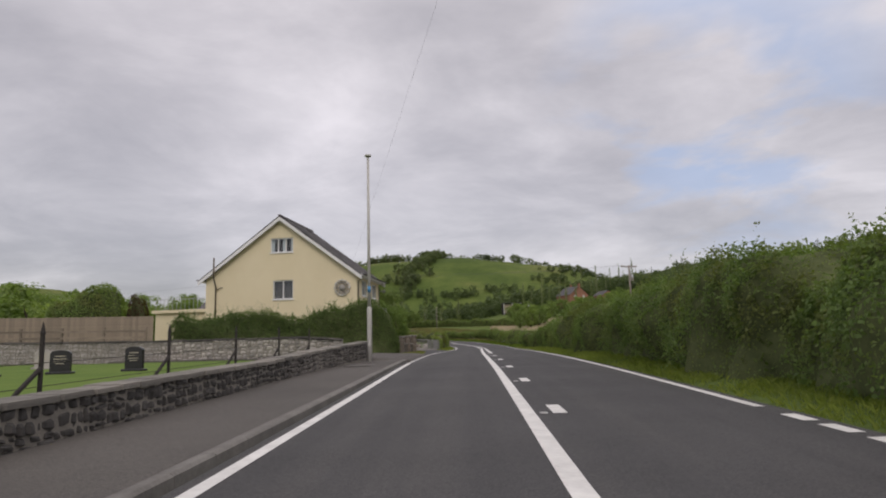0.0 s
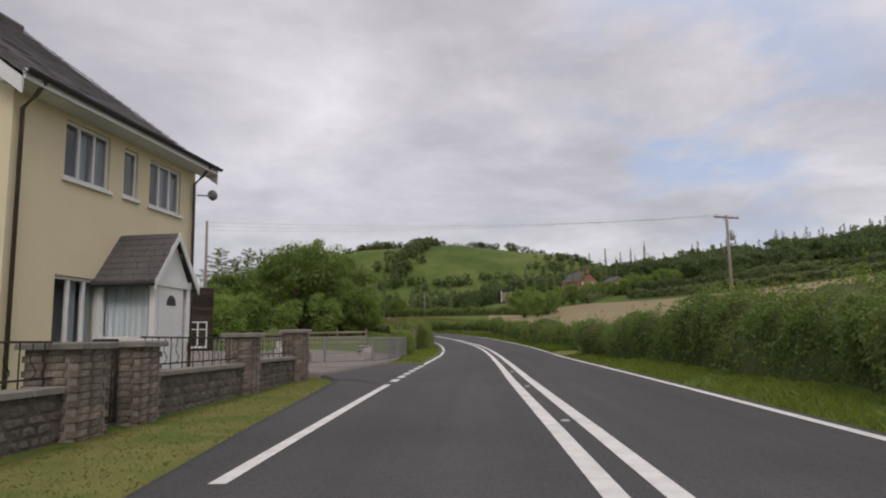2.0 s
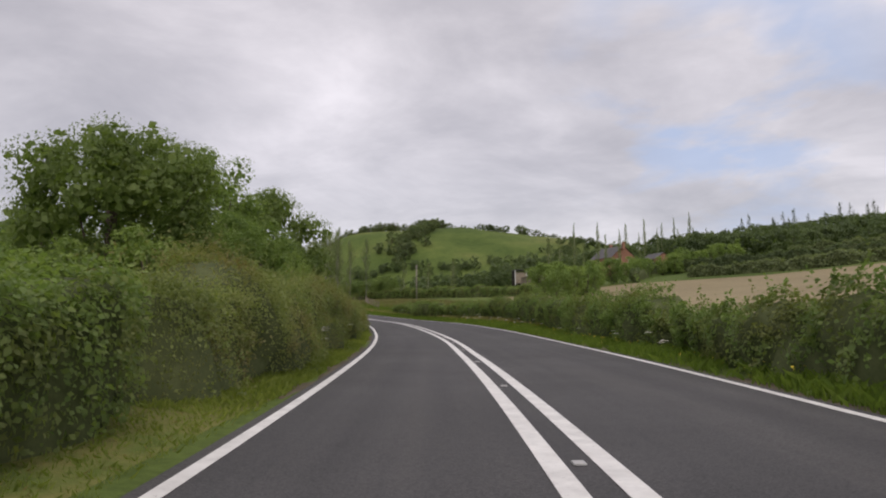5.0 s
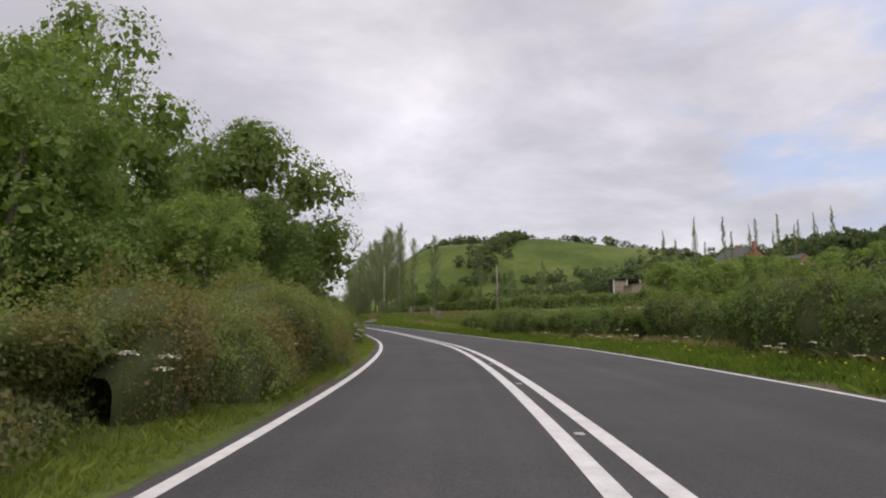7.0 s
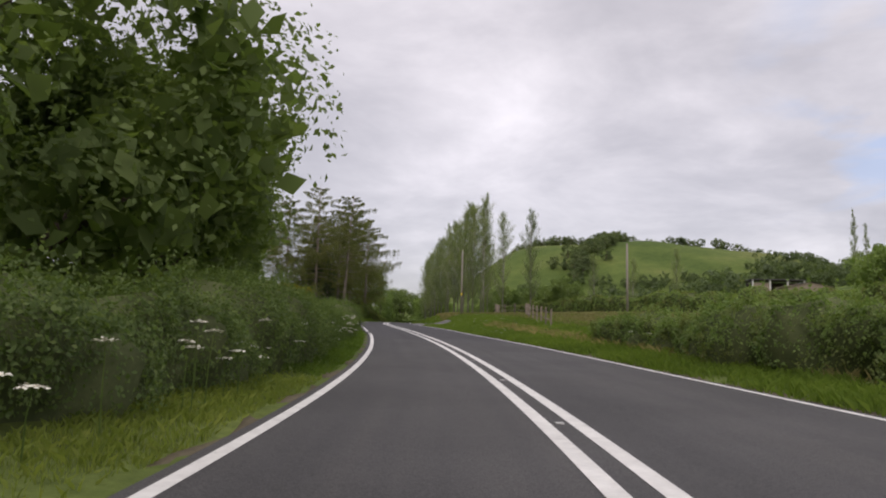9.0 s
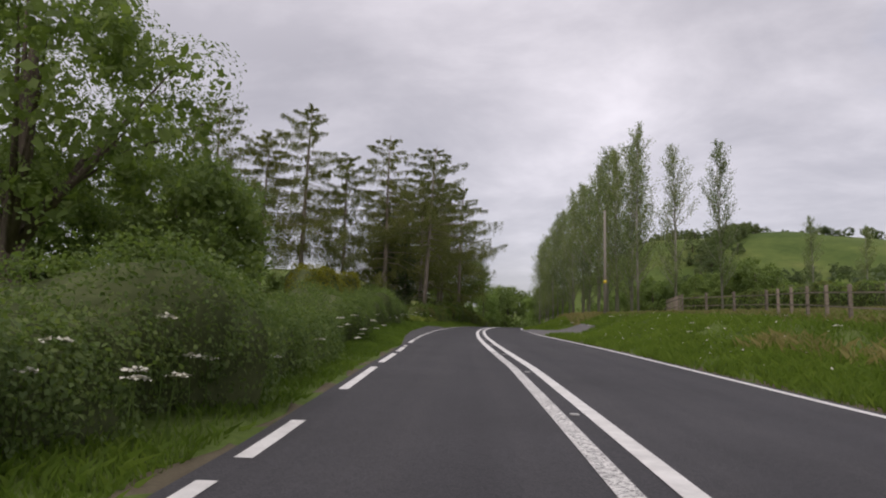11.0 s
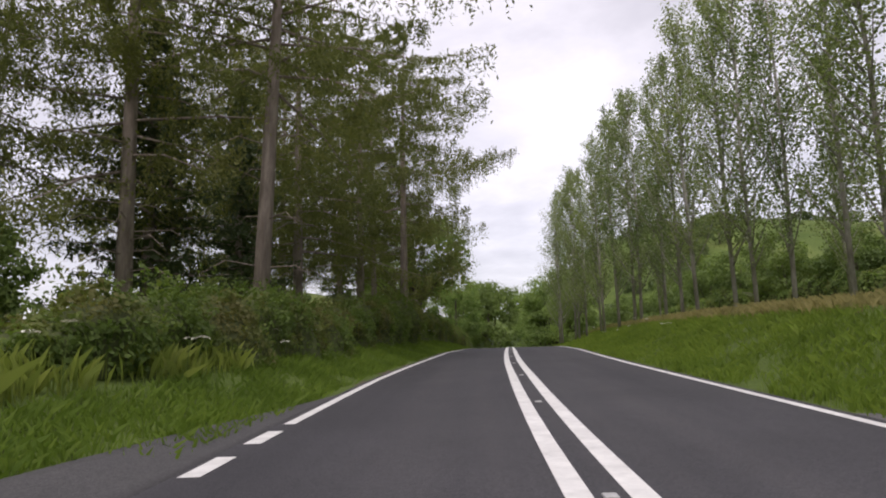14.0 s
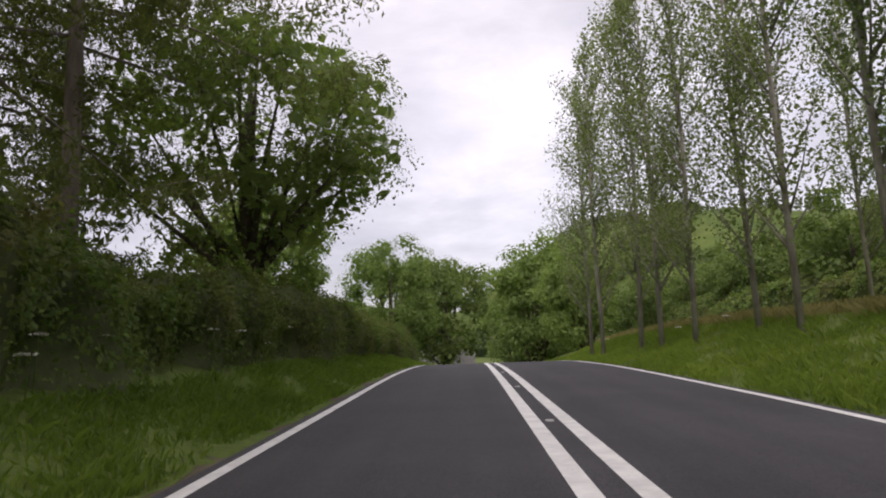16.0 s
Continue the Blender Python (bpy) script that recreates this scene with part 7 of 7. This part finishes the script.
def bar_gate(name, label, m, w, h, gap, material, bars=True, rails=(), category="gate", group="", thick=0.0075):
    ob = thing(name, label, category, m, group)
    part("gate_frame", Build().tube([(0, 0, 0.06), (w, 0, 0.06)], [0.015, 0.015], 6).tube([(0, 0, h), (w, 0, h)], [0.016, 0.016], 6).tube([(0, 0, 0.0), (0, 0, h)], [0.022, 0.022], 6).tube([(w, 0, 0.0), (w, 0, h)], [0.022, 0.022], 6).mesh("gate_frame", material), ob)
    if bars:
        bar = Build().tube([(0, 0, 0.06), (0, 0, h)], [thick, thick], 5).mesh("bar", material)
        k = 1
        while k * gap < w:
            part("bar", bar, ob, "", Matrix.Translation((k * gap, 0, 0)))
            k += 1
    for z in rails:
        part("rail", Build().tube([(0, 0, z), (w, 0, z)], [0.017, 0.017], 6).mesh("rail", material), ob)
    return ob


def between(s0, u0, s1, u1, dz=0.0):
    a, b = spot(s0, u0, dz), spot(s1, u1, dz)
    d = b - a
    rz, tilt = math.atan2(d.y, d.x), math.asin(d.z / d.length)
    return Matrix.Translation(a) @ Matrix.Rotation(rz, 4, "Z") @ Matrix.Rotation(-tilt, 4, "Y"), d.length


m, w = between(41.6, -4.25, 42.1, -4.25, 0.05)
bar_gate("garden_gate", "narrow rusty iron garden gate", m, w, 0.95, 0.1, M["iron"])
m, w = between(50.75, -4.5, 52.0, -4.6, 0.05)
bar_gate("yard_gate", "open galvanised bar gate beside the brick pier", m, w, 1.0, 0.1, M["dull_steel"], thick=0.024)
for s0, u0, s1, u1 in ((62.0, -3.55, 64.1, -3.45), (64.1, -3.45, 66.0, -3.5), (66.0, -3.5, 67.2, -3.35), (59.8, -3.9, 62.0, -3.55), (54.5, -7.9, 57.4, -5.2), (57.4, -5.2, 59.8, -3.9)):
    m, w = between(s0, u0, s1, u1, 0.06)
    bar_gate("bar_fence_panel", "galvanised steel bar fence panel along the yard", m, w, 0.86, 0.105 if s0 > 59 else 0.14, M["dull_steel"], category="fence", group="yard fence panels")
m, w = between(67.2, -3.35, 68.0, -7.5, 0.06)
bar_gate("bar_fence_panel", "galvanised steel bar fence panel along the yard", m, w, 0.86, 0.105, M["dull_steel"], category="fence", group="yard fence panels")
for s, u in ((57.4, -5.2), (59.8, -3.9), (64.1, -3.45), (67.2, -3.35)):
    thing("fence_post", "square galvanised fence post in the yard edge", "fence post", at(spot(s, u, -0.1), heading(s)), "yard fence posts", Build().box((-0.035, -0.035, -0.2), (0.035, 0.035, 1.05), 0.006).mesh("fence_post", M["dull_steel"]))
m, w = between(70.5, 5.7, 68.0, 7.3, 0.1)
bar_gate("field_gate", "galvanised steel field gate with horizontal bars", m, w, 1.12, 1.1, M["steel"], True, (0.22, 0.38, 0.56, 0.76, 0.95))
for s, u in ((70.65, 5.6), (67.4, 7.3)):
    thing("gate_post", "stout weathered timber gate post", "gate post", at(spot(s, u, -0.1), heading(s)), "field gate posts", Build().box((-0.1, -0.1, -0.3), (0.1, 0.1, 1.3), 0.03).mesh("gate_post", M["grey_wood"]))
thing("gate_post", "stout weathered timber gate post by the hedge gap", "gate post", at(spot(76.2, -3.5, -0.1), heading(76)), "field gate posts", Build().box((-0.11, -0.11, -0.3), (0.11, 0.11, 1.35), 0.03).mesh("gate_post", M["grey_wood"]))
m, w = between(236.5, -6.7, 240.9, -6.7, -0.4)
g = bar_gate("field_gate", "galvanised steel field gate overgrown with brambles", m, w, 1.1, 1.25, M["steel"], True, (0.3, 0.5, 0.72, 0.92))
part("notice", Build().box((-0.12, -0.03, 0.75), (0.28, -0.02, 1.22), 0.01).mesh("notice", M["grime_white"]), g, "blank weathered white notice board")
for s in (236.3, 241.1):
    thing("gate_post", "weathered timber post at the overgrown gate", "gate post", at(spot(s, -6.7, -0.5), heading(s)), "field gate posts", Build().box((-0.09, -0.09, -0.3), (0.09, 0.09, 1.4), 0.025).mesh("gate_post", M["grey_wood"]))


def yard_things():
    ob = thing("milk_churn", "white painted metal milk churn in the yard", "churn", at(spot(58.2, -7.0, 0.1)))
    part("churn_body", Build().tube([(0, 0, 0), (0, 0, 0.42), (0, 0, 0.55), (0, 0, 0.68)], [0.15, 0.15, 0.10, 0.095], 16).mesh("churn_body", M["grime_white"], True), ob)
    part("lid", Build().tube([(0, 0, 0.68), (0, 0, 0.72), (0, 0, 0.74)], [0.125, 0.12, 0.05], 16).mesh("lid", M["grime_white"], True), ob)
    for sg in (1, -1):
        part("handle", Build().tube([(0.09 * sg, 0, 0.6), (0.19 * sg, 0, 0.6), (0.17 * sg, 0, 0.48)], [0.012] * 3, 5).mesh("handle", M["grime_white"]), ob)
    ob = thing("timber_planter", "square planter of dark timber sleepers", "planter", at(spot(57.9, -6.2, 0.1), 10))
    for k in range(3):
        z = 0.13 * k
        for q in range(4):
            mm = Matrix.Rotation(q * math.pi / 2, 4, "Z")
            part("sleeper", Build().box((-0.42, -0.42, z), (0.42 - 0.1, -0.33, z + 0.125), 0.012, mm).mesh("sleeper", M["grey_wood"]), ob)
    part("soil", Build().box((-0.33, -0.33, 0.1), (0.33, 0.33, 0.33)).mesh("soil", M["soil"]), ob)
    ob = thing("barrel_planter", "half barrel planter with white hoops", "planter", at(spot(67.2, -5.4, 0.1)))
    n = 16
    for k in range(n):
        a0 = 2 * math.pi * k / n
        v = []
        for z, rr_ in ((0, 0.25), (0.2, 0.30), (0.4, 0.29)):
            for da in (0.0, 2 * math.pi / n * 0.97):
                v.append((rr_ * math.cos(a0 + da), rr_ * math.sin(a0 + da), z))
        part("stave", Build().add(v, [(0, 1, 3, 2), (2, 3, 5, 4)]).mesh("stave", M["grey_wood"]), ob)
    for z, rr_ in ((0.06, 0.272), (0.2, 0.306), (0.36, 0.30)):
        part("hoop", Build().tube([(rr_ * math.cos(a), rr_ * math.sin(a), z) for a in np.linspace(0, 6.2832, 25)], [0.014] * 25, 5, False).mesh("hoop", M["grime_white"]), ob)
    part("soil", Build().tube([(0, 0, 0.02), (0, 0, 0.34)], [0.24, 0.28], 16).mesh("soil", M["soil"]), ob)
    thing("boulder", "pale grey boulder at the yard edge", "boulder", at(spot(60.6, -4.2, 0.25)), data=rock_mesh(900, 0.5, 0.45, 0.6, M["pale_stone"]))
    thing("boundary_stone", "short concrete marker stone in the verge", "marker", at(spot(115.3, 8.4, 0.2)), data=rock_mesh(901, 0.28, 0.25, 0.9, M["pale_stone"]))
    thing("drain_slab", "small pale concrete slab in the verge", "slab", at(spot(112.2, 7.2, 0.05), 20), data=Build().box((-0.5, -0.25, 0), (0.5, 0.25, 0.06), 0.015).mesh("drain_slab", M["concrete"]))


yard_things()


def make_barn():
    """A tarred timber barn with an arched roof and square shoulders."""
    ob = thing("barn", "black tarred timber barn with an arched roof and white windows", "barn", Matrix.Translation((-12.57, 76.4, 1.2)) @ Matrix.Rotation(radians(32), 4, "Z") @ Matrix.Translation((-5.4, 0, 0)))
    W_, H_ = 5.4, 4.25       # half-width of the shoulders, their height
    r = random.Random(12)
    front = part("barn_front", Build().box((-W_, 0.05, -0.4), (W_, 0.25, H_)).mesh("barn_front", M["black_wood"]), ob)
    z = 0.0
    while z < 7.9:
        hh = 0.19
        half = W_ if z < H_ else (3.75 * math.sqrt(max(0.0, 1 - ((z - 3.0) / 4.85) ** 2)))
        if half > 0.3:
            y = 0.0 if z < H_ else 0.06
            part("board", Build().box((-half, y - 0.02 - r.uniform(0, 0.015), z), (half, y + 0.035, z + hh + 0.012), 0.006).mesh("board", M["black_wood"]), front)
        z += hh
    n = 24
    arc = [(3.8 * math.cos(a), 3.0 + 4.9 * math.sin(a)) for a in np.linspace(0.0, math.pi, n + 1)]
    v = [(x, y, zz) for y in (0.0, 7.5) for x, zz in arc]
    f = [(i, i + 1, i + n + 2, i + n + 1) for i in range(n)] + [tuple(range(n + 1))[::-1], tuple(range(n + 1, 2 * n + 2))]
    part("arched_roof", Build().add([(x, y + 0.1, zz) for x, y, zz in v], f).mesh("arched_roof", M["gutter"], False), ob, "dark curved sheet roof")
    part("roof_rim", Build().tube([(x, -0.02, zz) for x, zz in arc], [0.07] * (n + 1), 6).mesh("roof_rim", M["black_wood"]), ob)
    part("side_wing", Build().box((-W_, 0.25, -0.4), (W_, 7.4, H_ - 0.1)).mesh("side_wing", M["black_wood"]), ob)
    part("barn_door", Build().box((-0.7, -0.06, 0.0), (1.8, -0.03, 3.5), 0.01).mesh("barn_door", M["brown_door"]), ob, "tall dark brown sliding door")
    part("door_head", Build().box((-0.9, -0.12, 3.5), (2.0, 0.0, 3.72), 0.01).mesh("door_head", M["black_wood"]), ob)
    for x, ww, z0 in ((-4.6, 1.0, 0.75), (-2.6, 0.8, 1.2), (2.35, 0.8, 1.3), (3.95, 1.1, 0.75)):
        wn_ = window(ob, Matrix.Translation((x, -0.13, z0)), ww, 2.3 - z0, 2, False, False, True)
        part("sill_board", Build().box((-0.05, 0.0, -0.06), (ww + 0.05, 0.12, 0.0)).mesh("sill_board", M["grime_white"]), wn_)
    part("gable_lamp", Build().tube([(0.45, -0.1, 6.55), (0.45, -0.1, 6.95)], [0.06, 0.04], 8).mesh("gable_lamp", M["grime_white"]), ob)


make_barn()

# ---------------------------------------------------------------- poles and wires


def wood_pole(label, p, h, band=None, arm=False, transformer=False, r0=0.13, rz=0.0):
    ob = thing("utility_pole", label, "utility pole", at(p, rz), "wooden utility poles")
    part("shaft", Build().tube([(0, 0, -0.5), (0, 0, h)], [r0, r0 * 0.72], 12).mesh("shaft", M["pole_wood"], True), ob)
    if band:
        part("yellow_band", Build().tube([(0, 0, band), (0, 0, band + 0.28)], [r0 * 1.0, r0 * 0.99], 12).mesh("yellow_band", M["yellow"], True), ob)
    if arm:
        part("crossarm", Build().box((-1.2, -0.06, h - 0.22), (1.2, 0.06, h - 0.08), 0.01).mesh("crossarm", M["pole_wood"]), ob)
        for x in (-1.1, 0.0, 1.1):
            part("insulator", Build().tube([(x, 0, h - 0.08), (x, 0, h + 0.05), (x, 0, h + 0.10)], [0.04, 0.05, 0.02], 8).mesh("insulator", M["grime_white"]), ob)
        part("brace", Build().tube([(-0.5, -0.08, h - 0.2), (0, -0.1, h - 0.75)], [0.015, 0.015], 5).tube([(0.5, -0.08, h - 0.2), (0, -0.1, h - 0.75)], [0.015, 0.015], 5).mesh("brace", M["steel"]), ob)
    if transformer:
        part("transformer", Build().tube([(0.32, -0.1, h - 1.95), (0.32, -0.1, h - 1.2), (0.32, -0.1, h - 1.12)], [0.17, 0.17, 0.08], 14).mesh("transformer", M["steel"], True), ob)
        part("bracket", Build().box((0, -0.14, h - 1.5), (0.3, -0.06, h - 1.42)).mesh("bracket", M["steel"]), ob)
    return ob


pw, tp = ground_at(-15.94, 84.84), ground_at(24.1, 86.3)
wood_pole("plain weathered pole by the barn with a yellow band", pw, 11.35 - pw.z, 3.4)
wood_pole("field pole with crossarm and a grey transformer", tp, 11.4 - tp.z, 2.2, True, True, 0.14, 20)
wood_pole("roadside pole with a yellow band in front of the poplars", ground_at(-22.4, 233.6), 8.6, 2.6)
q = ground_at(-1.5, 216)
wood_pole("plain meadow pole against the hillside", q, 15.2 - q.z)


def wire(a, b, sag, label, r0=0.006):
    a, b = Vector(a), Vector(b)
    pts = []
    for k in range(25):
        t = k / 24
        p = a.lerp(b, t)
        p.z -= sag * 4 * t * (1 - t)
        pts.append(p)
    thing("overhead_wire", label, "wire", data=Build().tube(pts, [r0] * 25, 4).mesh("overhead_wire", M["cable"]))


for dz, dx in ((0.0, -0.85), (-0.0, 0.0), (0.0, 0.85)):
    wire((-15.9 + dx * 0.2, 84.8, 11.25 - abs(dx - 0.85) * 0.35), (24.1 + dx * 0.94, 86.3 + dx * 0.34, 11.45), 0.5, "thin overhead wire crossing above the road")
wire((-15.9, 84.8, 11.2), (-30, 62, 7.0), 0.1, "pole stay wire running down behind the barn")
wire((-6.4, 46.5, 6.2), (9.0, -34, 10.5), 0.0, "thin cable running from the house eaves", 0.002)


# ---------------------------------------------------------------- distant buildings


def far_house(name, label, x, y, rz, w, d, e, a, wall_mat, roof_mat, windows):
    p = ground_at(x, y)
    ob = thing(name, label, "house", at(p, rz))
    v = [(-w / 2, 0, -2), (w / 2, 0, -2), (w / 2, 0, e), (0, 0, a), (-w / 2, 0, e)]
    v += [(px, d, pz) for px, _, pz in v]
    part("wall", Build().add(v, [(0, 1, 2, 3, 4), (9, 8, 7, 6, 5), (1, 6, 7, 2), (5, 0, 4, 9)]).mesh("wall", wall_mat), ob)
    o = 0.35
    part("roof", Build().add([(-w / 2 - o, -o, e - 0.25), (0, -o, a + 0.12), (w / 2 + o, -o, e - 0.25), (-w / 2 - o, d + o, e - 0.25), (0, d + o, a + 0.12), (w / 2 + o, d + o, e - 0.25)], [(0, 1, 4, 3), (1, 2, 5, 4)]).mesh("roof", roof_mat), ob)
    for wx, wz in windows:
        part("window", Build().box((wx - 0.5, -0.06, wz), (wx + 0.5, -0.02, wz + 1.2)).mesh("window", M["grime_white"]), ob)
    return ob


h = far_house("brick_house", "distant red brick farmhouse with a slate roof", 58, 285, 25, 9, 10, 5.0, 8.4, M["red_brick"], M["slate"], ((-2.2, 0.8), (2.2, 0.8), (-2.2, 3.3), (2.2, 3.3)))
for x in (-1.5, 2.0):
    part("chimney", Build().box((x * 0.3 - 0.35, 2 + x * 2, 7.2), (x * 0.3 + 0.35, 2.7 + x * 2, 9.4), 0.03).mesh("chimney", M["red_brick"]), h)


def field_shelter():
    """An open-fronted shed of three bays: boarded first bay, dark open ones, pale posts and a low sheet roof."""
    ob = thing("field_shelter", "open-fronted wooden field shelter with pale posts", "shed", at(ground_at(36.5, 332), 8))
    part("back_wall", Build().box((-6.3, 4.6, -1.0), (6.3, 4.75, 4.1), 0.02).mesh("back_wall", M["black_wood"]), ob)
    for x in (-6.3, 6.2):
        part("side_wall", Build().box((x, 0.1, -1.0), (x + 0.12, 4.6, 4.2), 0.02).mesh("side_wall", M["black_wood"]), ob)
    part("roof", Build().box((-6.6, -0.5, 4.45), (6.6, 5.1, 4.6), 0.03).mesh("roof", M["slate"]), ob)
    for x in (-6.3, -2.1, 2.1, 6.1):
        part("post", Build().box((x, -0.1, -1.0), (x + 0.36, 0.2, 4.45), 0.03).mesh("post", M["grime_white"]), ob, "pale post")
    for k in range(8):
        part("board", Build().box((-5.9, 0.0, -0.4 + 0.5 * k), (-2.12, 0.08, 0.07 + 0.5 * k), 0.01).mesh("board", M["tan_wood"]), ob)


field_shelter()
far_house("farm_annex", "low brick outbuilding beside the farmhouse", 71, 288, 20, 6, 7, 2.6, 4.4, M["red_brick"], M["slate"], ((-1.4, 0.8), (1.4, 0.8)))
far_house("farm_shed", "pale open-fronted farm shed below the hill", 34, 292, 15, 9, 5, 2.4, 3.2, M["tan_wood"], M["slate"], ())
far_house("blue_roof_barn", "distant barn with a blue-grey sheet roof in the dip", -74, 372, 60, 9, 14, 3.4, 5.2, M["concrete"], M["blue_roof"], ())
